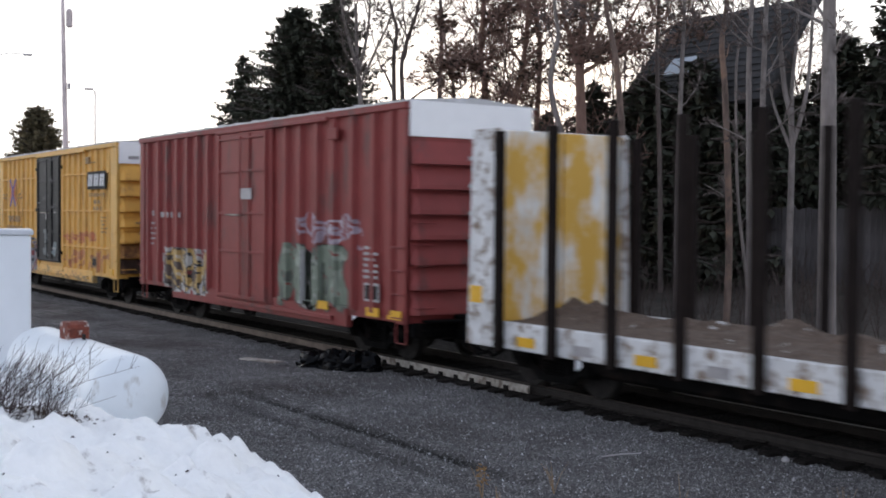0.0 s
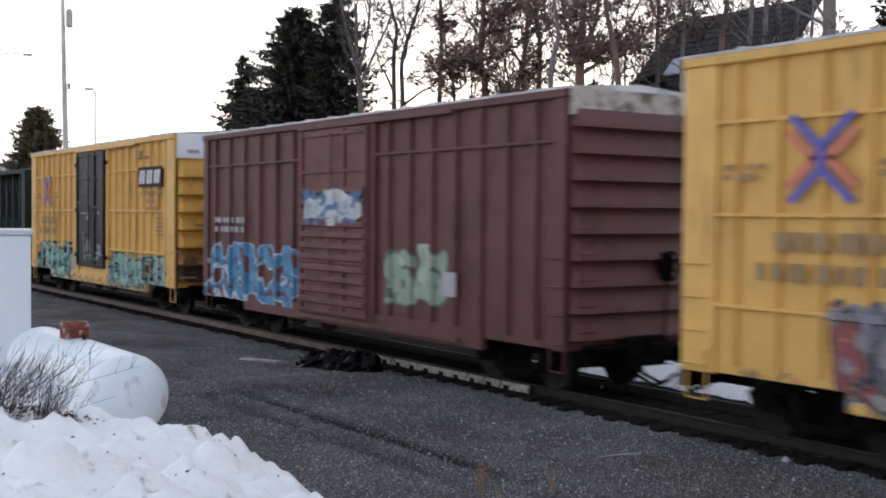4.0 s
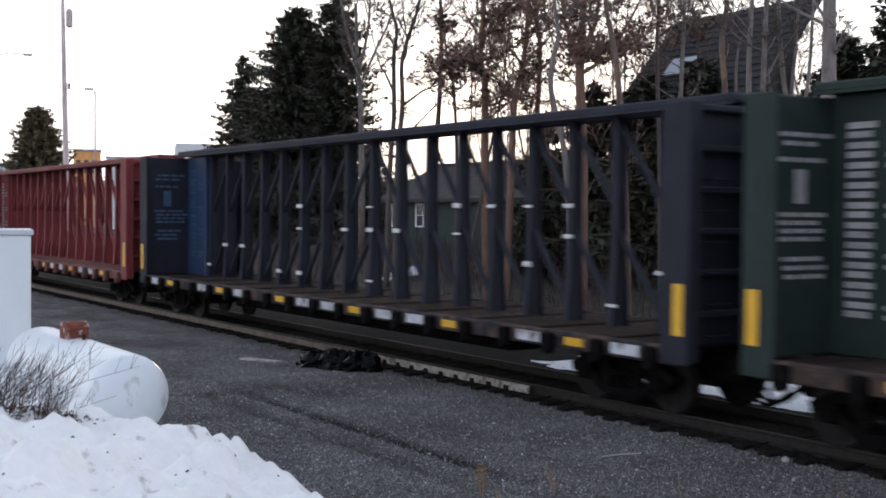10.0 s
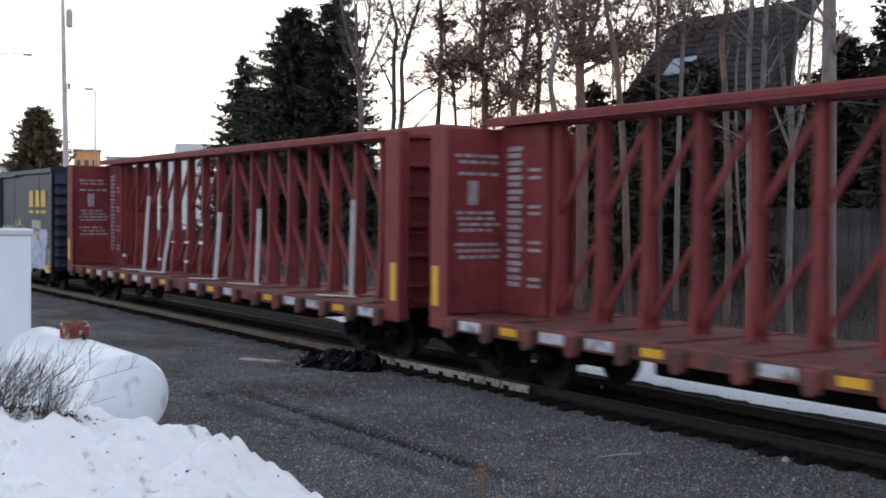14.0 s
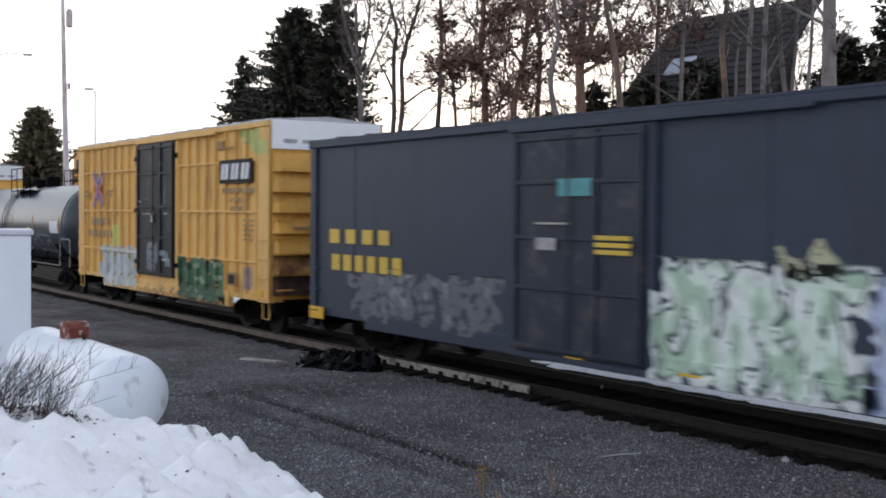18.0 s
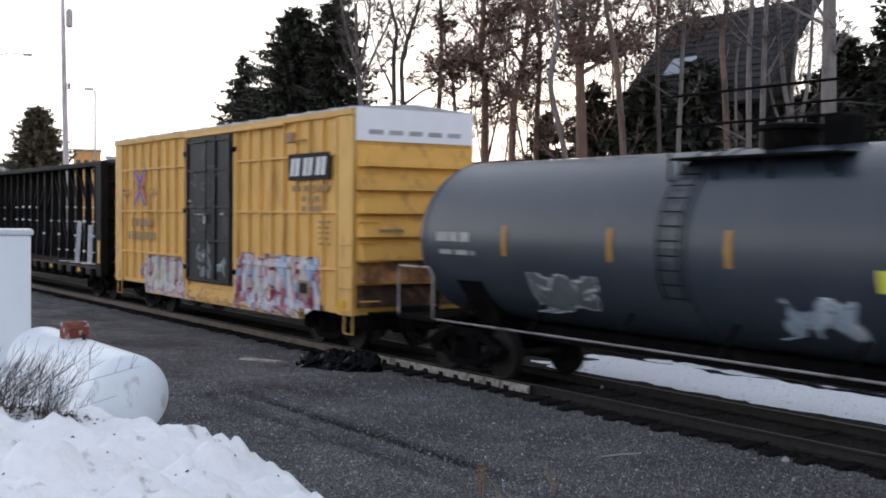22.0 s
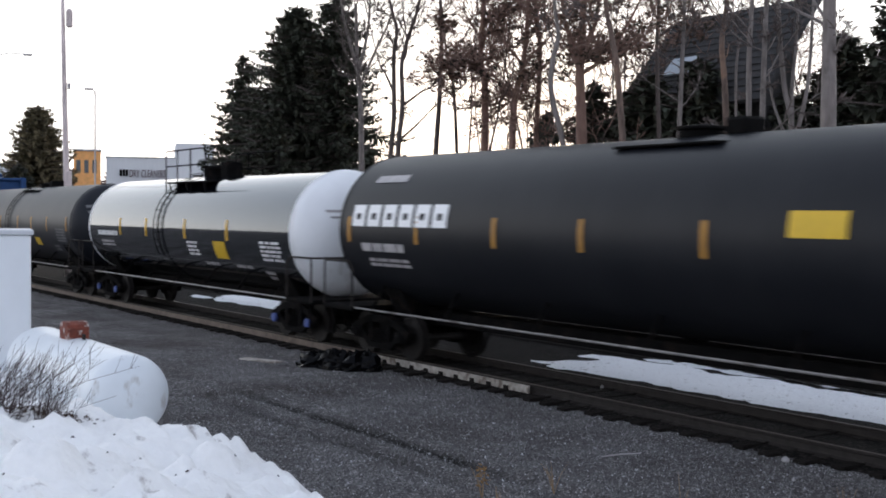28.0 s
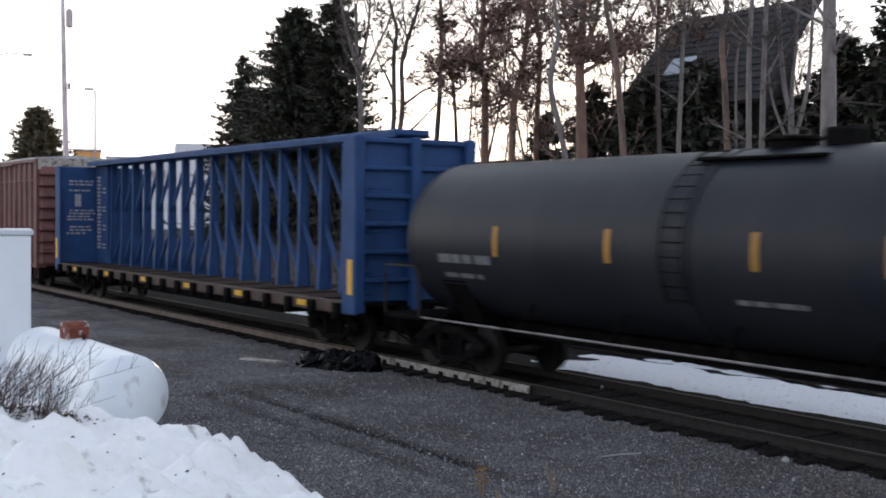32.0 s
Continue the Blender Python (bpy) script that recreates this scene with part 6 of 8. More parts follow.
stuck("panel", 4.7, 8.4, 2.62, 2.90, M_IRON, "long grey panel")
stuck.rows(6.7, 8.0, 1.98, 2.42, 4, M_SIGNF)
stuck("placard", 5.0, 6.6, 1.95, 2.06, M_SIGNW)
gloss = M_BLACK
white_head = material("white_head_paint", (0.86, 0.87, 0.88), 0.40, grain=0.05, scale=2, second=(0.60, 0.58, 0.56), second_at=0.66, second_scale=1.5, streak=0.8)
car, stuck, h = tank_car(-156.45, -141.3, "glossy black tank car with white heads and a yellow placard", 1.52, 2.54, gloss, 3, (-4.4, -2.05, 1.05, 3.95), head_mat=white_head, head=0.85, dome_at=-0.1,
                         strip_mat=M_AMBER, head_label="white painted tank head", cap_mat=material("blue_cap_paint", (0.05, 0.09, 0.30), 0.5, grain=0.2))
stuck.rows(-6.6, -4.7, 2.26, 2.50, 1, M_SIGNW)
stuck.rows(-6.4, -5.2, 1.92, 2.14, 2, M_SIGNF)
stuck("placard", 3.0, 3.75, 1.80, 2.26, M_LEMON, "yellow placard")
stuck.rows(1.15, 1.85, 1.84, 2.26, 4, M_SIGNW)
stuck.rows(2.0, 2.85, 1.60, 1.74, 1, M_SIGNF)
stuck.rows(4.0, 5.0, 1.60, 1.72, 1, M_SIGNF)
stuck.rows(5.9, 7.0, 1.84, 2.36, 5, M_SIGNW)
stuck.rows(5.6, 6.2, 1.36, 1.62, 2, M_SIGNF)
stuck.on_head(-0.9, -0.2, 0.50, 0.56, M_SIGNF)
stuck.on_head(-0.8, -0.3, 0.36, 0.41, M_SIGNF)
dull_tank = material("dull_grey_black_tank_paint", (0.0115, 0.0135, 0.0195), 0.45, spec=0.20, grain=0.15, scale=1.5, second=(0.020, 0.0205, 0.024), second_at=0.55, second_scale=0.9, streak=0.7, soft=0.12)
glaze(dull_tank, 0.08, 0.4)
car, stuck, h = tank_car(-174.7, -158.8, "dull black tank car with ochre strips", 1.50, 2.53, dull_tank, 4, (-5.2, -2.3, 0.62, 2.7, 4.9, 7.45), head=0.75, dome_at=0.0, railed=False)
stuck.rows(-7.0, -5.4, 2.12, 2.38, 1, M_SIGND)
stuck.rows(-6.9, -5.6, 1.85, 1.99, 1, M_SIGND)
stuck("placard", 2.95, 3.6, 1.70, 2.00, M_LEMON, "yellow placard")
stuck.rows(6.1, 7.2, 1.90, 2.42, 5, M_SIGND)
stuck.rows(5.3, 5.9, 1.55, 1.80, 2, M_SIGND)
stuck.rows(0.2, 1.4, 1.80, 1.92, 1, M_SIGND)
for y, w, z in ((-1.05, 0.26, 0.62), (-0.65, 0.30, 0.62), (-1.0, 0.25, 0.42), (-0.65, 0.3, 0.42)):
    stuck.on_head(y, y + w, z, z + 0.10, M_SIGND)
stuck.on_head(-0.95, -0.35, 0.02, 0.28, M_SIGND)
centerbeam(-198.8, -177.0, "bright blue centre-beam flatcar with an open truss", (0.024, 0.066, 0.175), 6, M_SIGNF, "amber", sill=(0.10, 0.075, 0.06))
brown_boxcar(-216.9, -201.6, "faded reddish-brown ribbed boxcar", colour=(0.165, 0.066, 0.055), z_eave=5.06)

# ---- woods, houses and poles behind the track ----
M_BARK = material("grey_bark", (0.205, 0.175, 0.160), 0.9, grain=0.45, scale=8, bump=0.6, stretch=(1, 1, 0.25), second=(0.24, 0.21, 0.195), second_at=0.56, second_scale=1.4)
M_BARKDARK = material("dark_wet_bark", (0.11, 0.086, 0.077), 0.9, grain=0.45, scale=8, bump=0.6, stretch=(1, 1, 0.25), second=(0.11, 0.09, 0.08), second_at=0.56, second_scale=1.4)
M_BARKRED = material("reddish_pine_bark", (0.20, 0.118, 0.092), 0.9, grain=0.45, scale=8, bump=0.6, stretch=(1, 1, 0.25), second=(0.20, 0.125, 0.085), second_at=0.56, second_scale=1.2)
# bark whose warm colour holds the orange light on the trunk
M_BARKWARM = material("orange_lit_bark", (0.185, 0.130, 0.105), 0.9, grain=0.45, scale=8, bump=0.6, stretch=(1, 1, 0.25), second=(0.26, 0.16, 0.11), second_at=0.56, second_scale=1.2)
M_TWIG = material("bare_twigs", (0.23, 0.148, 0.118), 0.9, grain=0.4, scale=4)
# darker than the twigs: the dimness of the wood is in this colour
M_BRUSH = material("shade_dark_brush", (0.085, 0.067, 0.060), 0.95, spec=0.1, grain=0.5, scale=3)
M_SPRUCE = material("spruce_needles", (0.085, 0.092, 0.070), 0.85, spec=0.2, grain=0.5, scale=1.4, second=(0.092, 0.082, 0.052), second_at=0.60, second_scale=0.9)
M_SPRUCEOLIVE = material("olive_brown_needles", (0.21, 0.18, 0.11), 0.85, spec=0.2, grain=0.5, scale=1.4, second=(0.26, 0.20, 0.125), second_at=0.58, second_scale=0.9)
M_PINE = material("pine_needles", (0.075, 0.068, 0.052), 0.85, spec=0.2, grain=0.5, scale=1.4, second=(0.11, 0.072, 0.052), second_at=0.5, second_scale=0.9)


def grow(trunk, twigs, p, d, length, r, level, rnd, droop=0.0, wild=0.35, full=16):
    """A limb that wanders and forks."""
    n = 9 if level == 0 else (5 if level == 1 else 3)
    pts, rad = [p.copy()], [r]
    step = length / n
    for i in range(n):
        d = (d + Vector((rnd.uniform(-1, 1), rnd.uniform(-1, 1), rnd.uniform(-0.5, 0.8) - droop)) * wild * (0.30 if level == 0 else 0.95)).normalized()
        p = p + d * step
        pts.append(p.copy())
        rad.append(max(0.0125, r * (1 - 0.75 * (i + 1) / n)))
    (trunk if level < 2 else twigs).tube(pts, rad, 7 if level == 0 else (5 if level == 1 else 3), close=False)
    if level >= 3:
        return
    kids = (full, 6, 5)[level]
    for k in range(kids):
        f = rnd.uniform(0.30 if level == 0 else 0.15, 1.0)
        i = min(n - 1, int(f * n))
        a, b = pts[i], pts[i + 1]
        q = a.lerp(b, f * n - i)
        turn = rnd.uniform(0, 2 * math.pi)
        side = d.orthogonal().normalized()
        side = Matrix.Rotation(turn, 3, d) @ side
        e = (d * rnd.uniform(0.5, 1.1) + side * rnd.uniform(0.5, 1.0)).normalized()
        grow(trunk, twigs, q, e, length * (rnd.uniform(0.16, 0.36) if level == 0 else rnd.uniform(0.3, 0.5)) * (1.15 - 0.4 * f), rad[i] * (rnd.uniform(0.22, 0.36) if level == 0 else rnd.uniform(0.35, 0.55)), level + 1, rnd, droop, wild)


def facing(turn, reach, z=0.0):
    """A pose whose -y axis looks back at the camera."""
    x, y, _ = away(turn, reach)
    return pose(x, y, z, 0, 0, turn)


def rooted(turn, reach):
    x, y, _ = away(turn, reach)
    return facing(turn, reach, hills(x, y) - 0.05)


def bare_tree(turn, reach, height, r, seed, lean=(0, 0), bark=None, label="bare grey deciduous tree with fine twigs", forks=1, full=21):
    rnd = random.Random(seed)
    t = thing("tree", label, "tree", rooted(turn, reach), "bare trees behind the track")
    trunk, twigs = Shape(), Shape()
    for k in range(forks):
        d = Vector((lean[0] + (rnd.uniform(-0.12, 0.12) if k else 0), lean[1] + (rnd.uniform(-0.12, 0.12) if k else 0), 1)).normalized()
        grow(trunk, twigs, Vector((0.12 * k, 0.05 * k, 0)), d, height * (1 - 0.12 * k), 0.78 * r * (1 - 0.2 * k), 0, rnd, 0.0, 0.30 if full > 6 else 0.18, full)
    part("trunk", trunk, bark or M_BARK, t, smooth=True)
    part("crown", twigs, M_TWIG, t)
    return t


def smooth_path(points, per=5):
    """Points (height, sideways) as a smooth run of places that sways a little in depth."""
    pts = [Vector((s, 0.15 * math.sin(z * 0.9), z)) for z, s in points]
    out = []
    for i in range(len(pts) - 1):
        a, b, c, d = pts[max(i - 1, 0)], pts[i], pts[i + 1], pts[min(i + 2, len(pts) - 1)]
        for k in range(per):
            u = k / per
            out.append(0.5 * (2 * b + (c - a) * u + (2 * a - 5 * b + 4 * c - d) * u * u + (3 * b - a - 3 * c + d) * u ** 3))
    return out + [pts[-1]]


def bent_tree(turn, reach, r, seed, stems, bark, label, twiggy=8, low=0.35, size=1.0, top=3.0, name="tree", needles=0.0):
    """A tree whose stems and main limbs run through (height, sideways) points; finer branches grow from them. stems: (radius share, points)."""
    rnd = random.Random(seed)
    t = thing(name, label, "tree", rooted(turn, reach), "evergreens behind the track" if needles else "bare trees behind the track")
    trunk, twigs, crown = Shape(), Shape(), Shape()
    for share, points in stems:
        points = list(points)
        main = points[0][0] < 0.5
        if points[-1][0] > 7.5:      # stems go on above what is seen
            (za, sa), (zb, sb) = points[-2:]
            points.append((zb + top, sb + 0.5 * (sb - sa) / max(0.5, zb - za) * top))
        path = smooth_path(points)
        n = len(path)
        rad = [max(0.012, r * share * (1 - (0.55 if main else 0.75) * i / (n - 1))) for i in range(n)]
        trunk.tube(path, rad, 8 if share > 0.6 else 6, close=False)
        for k in range(int(twiggy * (1 if main else 0.6))):
            f = rnd.uniform(low if main else 0.3, 1.0)
            i = min(n - 2, int(f * (n - 1)))
            q = path[i].lerp(path[i + 1], rnd.random())
            a = rnd.uniform(0, 2 * math.pi)
            d = (path[i + 1] - path[i]).normalized() * rnd.uniform(0.3, 0.9) + Vector((math.cos(a), math.sin(a), rnd.uniform(0.0, 0.4)))
            length = size * rnd.uniform(0.7, 1.9)
            if needles:
                tip = q + d.normalized() * length * 1.25
                mid = q.lerp(tip, 0.5) + Vector((0, 0, rnd.uniform(-0.2, 0.12)))
                trunk.tube([q, mid, tip], [0.035, 0.022, 0.008], 4, close=False)
                for j in range(20):
                    g = rnd.uniform(0.25, 1.05)
                    w = q.lerp(tip, g) + Vector((rnd.gauss(0, 0.22), rnd.gauss(0, 0.22), rnd.gauss(0.05, 0.16)))
                    twigs.tube([q.lerp(tip, g * 0.9), w, w + Vector((rnd.uniform(-0.35, 0.35), rnd.uniform(-0.35, 0.35), rnd.uniform(-0.1, 0.45)))], [0.016, 0.013, 0.009], 3, close=False)
                    if rnd.random() < needles * 0.6:
                        for m in range(2):
                            needle_spray(crown, w + Vector((rnd.gauss(0, 0.08), rnd.gauss(0, 0.08), rnd.gauss(0, 0.08))), Vector((rnd.uniform(-1, 1), rnd.uniform(-1, 1), rnd.uniform(0, 0.8))).normalized(), rnd.uniform(0.10, 0.19), rnd, 0.7, 9, 0.06)
            else:
                grow(trunk, twigs, q, d.normalized(), length, max(0.014, rad[i] * 0.32), 1, rnd, 0.0, 0.32)
    part("trunk", trunk, bark, t, smooth=True)
    if twigs.v:
        tagged(part("branchwork" if needles else "crown", twigs, M_TWIG if needles else M_BARKDARK, t), kind="stuff")
    if crown.v:
        part("crown", crown, M_PINE, t)
    return t


def needle_spray(s, p, d, size, rnd, drop=0.35, fingers=4, thick=0.11):
    """A tuft: thin fingers that fan out from p along d."""
    side = d.cross(Vector((0, 0, 1)))
    side = side.normalized() if side.length > 0.01 else Vector((1, 0, 0))
    for k in range(fingers):
        a = (k / (fingers - 1) - 0.5) * 1.7 if fingers > 1 else 0
        e = (d * math.cos(a) + side * math.sin(a) + Vector((0, 0, rnd.uniform(-drop, 0.15)))).normalized()
        w = e.cross(Vector((0, 0, 1))).normalized() * size * thick
        l = size * rnd.uniform(0.7, 1.15)
        up = Vector((0, 0, size * 0.10))
        k0 = len(s.v)
        mid = p + e * l * 0.45
        s.v += [tuple(p), tuple(mid + w + up), tuple(p + e * l), tuple(mid - w + up), tuple(mid - up)]
        s.f += [(k0, k0 + 1, k0 + 2), (k0, k0 + 2, k0 + 3), (k0, k0 + 4, k0 + 2)]


def spruce(turn, reach, height, width, seed, label, base=0.0, gaps=0.10, shoot=0.42, round_top=0.85, mat=None, dense=1.0):
    """Whorls of boughs that sag and turn up at the tip, each bough set with side shoots and hanging twigs."""
    rnd = random.Random(seed)
    t = thing("spruce", label, "tree", rooted(turn, reach), "evergreens behind the track")
    part("trunk", Shape().tube([(0, 0, 0), (0.05, 0, height * 0.5), (0, 0, height)], [0.28, 0.17, 0.02], 7), M_BARKDARK, t)
    crown, limbs = Shape(), Shape()
    cv, cf = crown.v, crown.f

    def blade(p, e, l, w):
        s = e.cross(Vector((0, 0, 1)))
        s = (s.normalized() if s.length > 0.05 else Vector((1, 0, 0))) * w
        m, q = p + e * (l * 0.4), p + e * l
        k = len(cv)
        cv.extend((tuple(p), tuple(m + s), tuple(q), tuple(m - s)))
        cf.append((k, k + 1, k + 2, k + 3))

    z = height * 0.05 + base
    while z < height - 0.15:
        f = (height - z) / (height - base)
        here = width * (f ** round_top) * rnd.uniform(0.80, 1.10)
        n = max(5, int((6 + 5 * f) * dense))
        for k in range(n):
            if rnd.random() < gaps:
                continue
            a = 2 * math.pi * (k + rnd.uniform(-0.4, 0.4)) / n + z * 2.4
            l = max(0.25, here * (rnd.uniform(0.72, 1.0) if rnd.random() < 0.8 else rnd.uniform(1.0, 1.22)))
            sag, lift = rnd.uniform(0.16, 0.36), rnd.uniform(0.10, 0.24)
            out = Vector((math.cos(a), math.sin(a), 0))
            o = Vector((0, 0, z + rnd.uniform(-0.18, 0.18)))
            curve = lambda s: o + out * (l * s) + Vector((0, 0, l * (-sag * s * 1.6 + lift * s ** 3 * 1.6)))
            limbs.tube([curve(0), curve(0.5), curve(1)], [0.06, 0.05, 0.02], 3, close=False)
            m = max(3, int(l / 0.15))
            side = Vector((-out.y, out.x, 0))
            for j in range(m):
                s = (j + 0.7) / m
                q = curve(s)
                ls = shoot * (0.55 + 0.75 * math.sin(math.pi * min(1, s * 0.9 + 0.1)))
                for sg in (-1, 1):
                    e = (out * rnd.uniform(0.35, 0.9) + side * sg * rnd.uniform(0.6, 1.0) + Vector((0, 0, rnd.uniform(-0.55, 0.10)))).normalized()
                    blade(q, e, ls * rnd.uniform(0.7, 1.3), 0.10)
                blade(q, (out * rnd.uniform(-0.2, 0.5) + side * rnd.uniform(-0.5, 0.5) + Vector((0, 0, -1))).normalized(), ls * rnd.uniform(0.5, 1.1), 0.11)
                if s > 0.35:
                    blade(q, (out + side * rnd.uniform(-0.4, 0.4) + Vector((0, 0, rnd.uniform(-0.1, 0.45)))).normalized(), ls * rnd.uniform(0.5, 1.0), 0.09)
        z += 0.20 + 0.16 * f
    for k in range(8):
        blade(Vector((0, 0, height - 0.14 * k)), Vector((0.5 * math.cos(k * 2.2), 0.5 * math.sin(k * 2.2), 0.8)).normalized(), 0.3 + 0.03 * k, 0.04)
    part("branchwork", limbs, M_BARKDARK, t)
    part("crown", crown, mat or M_SPRUCE, t)
    return t


# spruces beside the white shop, and one far left by the pole
spruce(63.17, 76, 15.5, 6.9, 3, "tall dense dark spruce", gaps=0.04, round_top=0.52, dense=1.5)
spruce(61.25, 74, 16.6, 5.6, 5, "tall dark spruce with ragged boughs among bare trees", gaps=0.14, round_top=0.6)
spruce(65.77, 80, 12.9, 5.4, 7, "slender dark spruce beside taller ones", gaps=0.20, round_top=0.8)
spruce(64.5, 71, 9.4, 5.0, 8, "low spruce under taller ones", gaps=0.05)
spruce(75.23, 95, 10.9, 4.4, 9, "solitary olive-brown evergreen beside a utility pole", gaps=0.0, shoot=0.5, round_top=0.50, mat=M_SPRUCEOLIVE, dense=1.8)
spruce(76.1, 92, 6.6, 3.0, 10, "low dark evergreen beside a taller one", gaps=0.02, round_top=0.5, dense=1.4)
spruce(39.4, 38.0, 6.0, 2.4, 19, "dark spreading evergreen beside the house", gaps=0.06, round_top=0.5)
spruce(41.6, 37.0, 5.2, 2.3, 20, "dark spreading evergreen beside the house", gaps=0.06, round_top=0.5)
spruce(36.9, 40, 8.0, 3.2, 11, "dark spruce beside the house", round_top=0.5, gaps=0.03, dense=1.3)
spruce(33.3, 34, 15.0, 2.5, 12, "tall dark spruce beside the house", base=2.2, gaps=0.0, dense=1.3)
spruce(38.7, 41, 6.2, 3.2, 22, "dark spruce close behind the house", round_top=0.5, gaps=0.03, dense=1.3)
spruce(43.6, 38.5, 7.2, 3.0, 23, "dark evergreen beside the house", round_top=0.5, gaps=0.03, dense=1.2)
spruce(35.2, 39, 7.2, 3.2, 24, "dark spruce beside the house", round_top=0.5, gaps=0.03, dense=1.3)
spruce(50.9, 43, 6.0, 2.6, 14, "low ragged evergreen among bare trees", gaps=0.12, round_top=0.6)
spruce(48.6, 41, 6.9, 2.7, 16, "low ragged evergreen among bare trees", gaps=0.12, round_top=0.6)
spruce(45.9, 39, 7.0, 3.0, 25, "dark evergreen at the corner of the house", gaps=0.05, round_top=0.5, dense=1.2)
spruce(46.9, 40, 6.2, 2.8, 18, "low ragged evergreen among bare trees", gaps=0.12, round_top=0.6)
spruce(44.6, 41, 6.6, 2.8, 21, "low ragged evergreen among bare trees", gaps=0.10, round_top=0.6)
spruce(59.69, 62, 5.6, 2.4, 13, "low spruce at the edge of the wood")
# bare trees at the open edge of the wood
bent_tree(59.98, 58, 0.17, 31, [(1, [(0, 0), (4.4, -0.02), (7.5, -0.09), (9.4, -0.25)]), (0.6, [(9.2, -0.25), (10.9, -0.76), (12.5, -1.1)]), (0.6, [(9.0, -0.21), (10.9, 0.22), (12.5, 0.35)]), (0.45, [(8.3, -0.15), (10.3, 0.73), (11.7, 1.34)])],
          M_BARK, "pale grey bare tree in front of a spruce", 20, 0.4, 1.3)
bent_tree(58.48, 42, 0.105, 32, [(1, [(0, -0.2), (4.6, -0.09), (6.6, 0.04), (8.7, 0.02), (9.7, 0.12), (10.7, -0.14)]), (0.5, [(7.4, 0.03), (8.1, -0.28), (8.7, -0.57)]), (0.55, [(5.5, 0.05), (6.3, 0.92), (7.3, 1.83)])],
          M_BARKDARK, "dark bare tree with a long low limb", 10, 0.50, 0.9)
bent_tree(58.17, 41, 0.10, 33, [(1, [(0, -0.1), (4.8, -0.05), (6.9, 0.11), (8.4, 0.08), (9.4, 0.33), (10.6, 0.68)]), (0.55, [(6.9, 0.13), (7.4, 0.77), (7.9, 1.38)]), (0.5, [(8.4, 0.08), (9.0, 0.26), (10.6, 0.08)])],
          M_BARKDARK, "dark bare tree with a forked stem", 10, 0.50, 0.9)
bent_tree(55.43, 42, 0.075, 34, [(1, [(0, 0.1), (4.5, 0.09), (6.5, 0.01), (7.7, -0.11), (8.6, -0.32)])], M_BARKDARK, "slim crooked bare tree", 11, 0.35, 0.9)
# pines with crooked stems
bent_tree(56.3, 40, 0.105, 35, [(1, [(0, -0.1), (4.5, -0.05), (6.8, 0.07), (8.7, 0.13), (10.3, 0.09)])], M_BARKDARK, "slim dark pine at the edge of the wood", 13, 0.6, 0.75, 5, "pine", 0.5)
bent_tree(53.92, 38, 0.14, 36, [(1, [(0, 0.1), (4.4, 0.0), (7.1, -0.02), (8.1, -0.18), (9.9, -0.08)]), (0.45, [(7.9, -0.14), (7.9, -0.82), (7.5, -1.37)]), (0.4, [(7.6, 0.05), (7.1, 0.66), (6.2, 0.85)])],
          M_BARKRED, "pine with a dark reddish stem and drooping limbs", 26, 0.40, 1.0, 5, "pine", 0.40)
bent_tree(52.5, 37, 0.12, 37, [(1, [(0, -0.2), (4.3, -0.07), (6.6, 0.02), (7.7, 0.27), (9.7, 0.43)])], M_BARKRED, "leaning pine with sparse tufts", 26, 0.36, 1.0, 5, "pine", 0.40)
bent_tree(51.4, 40, 0.11, 38, [(1, [(0, 0.1), (5, 0.0), (8, 0.1), (10, -0.1)])], M_BARKRED, "slim pine with sparse tufts", 20, 0.35, 1.0, 5, "pine", 0.4)
bent_tree(49.17, 33, 0.185, 39, [(1, [(0, 0.05), (4.2, 0.02), (5.9, -0.03), (7.3, -0.08), (8.1, -0.03)]), (0.6, [(7.2, -0.08), (8.1, -0.35), (9.1, -0.59)]), (0.6, [(7.4, -0.05), (8.3, 0.25), (9.1, 0.43)]), (0.4, [(7.1, -0.02), (7.4, 0.45), (7.9, 0.95)])],
          M_BARKRED, "stout reddish pine that forks high up", 17, 0.50, 1.05, 5, "pine", 0.45)
bent_tree(45.43, 36, 0.085, 40, [(1, [(0, 0.1), (3.8, 0.03), (7.2, -0.1), (9.0, -0.07)]), (0.5, [(7.3, -0.1), (7.7, -0.67), (7.4, -1.26)]), (0.5, [(7.9, -0.11), (8.3, 0.51), (8.6, 1.18)])],
          M_BARKDARK, "slim pine with level limbs beside the house", 9, 0.65, 0.8, 5, "pine", 0.5)
# grey stems in front of the pines and the house
bent_tree(50.22, 30, 0.085, 41, [(1, [(0, 0.4), (4.4, 0.17), (6.4, -0.24), (7.2, -0.22), (7.9, -0.08), (8.7, -0.18)])], M_BARK, "crooked grey bare tree", 5, 0.5, 0.8)
bent_tree(47.25, 30, 0.10, 42, [(1, [(0, 0.25), (4.1, 0.10), (6.9, -0.12), (7.9, -0.29), (8.7, -0.44)])], M_BARKWARM, "straight bare tree with warm light in its bark colour", 9, 0.45, 1.0)
bent_tree(44.35, 33, 0.085, 43, [(1, [(0, -0.1), (4.0, -0.10), (6.3, -0.05), (8.7, 0.02)])], M_BARK, "slim grey bare tree", 9, 0.40, 1.0)
bent_tree(42.2, 28, 0.092, 44, [(1, [(0, 0.0), (2.6, 0.07), (6.0, -0.07), (7.3, -0.17), (8.2, -0.08)])], M_BARKWARM, "bare tree with orange low light put into its bark colour", 9, 0.40, 1.0)
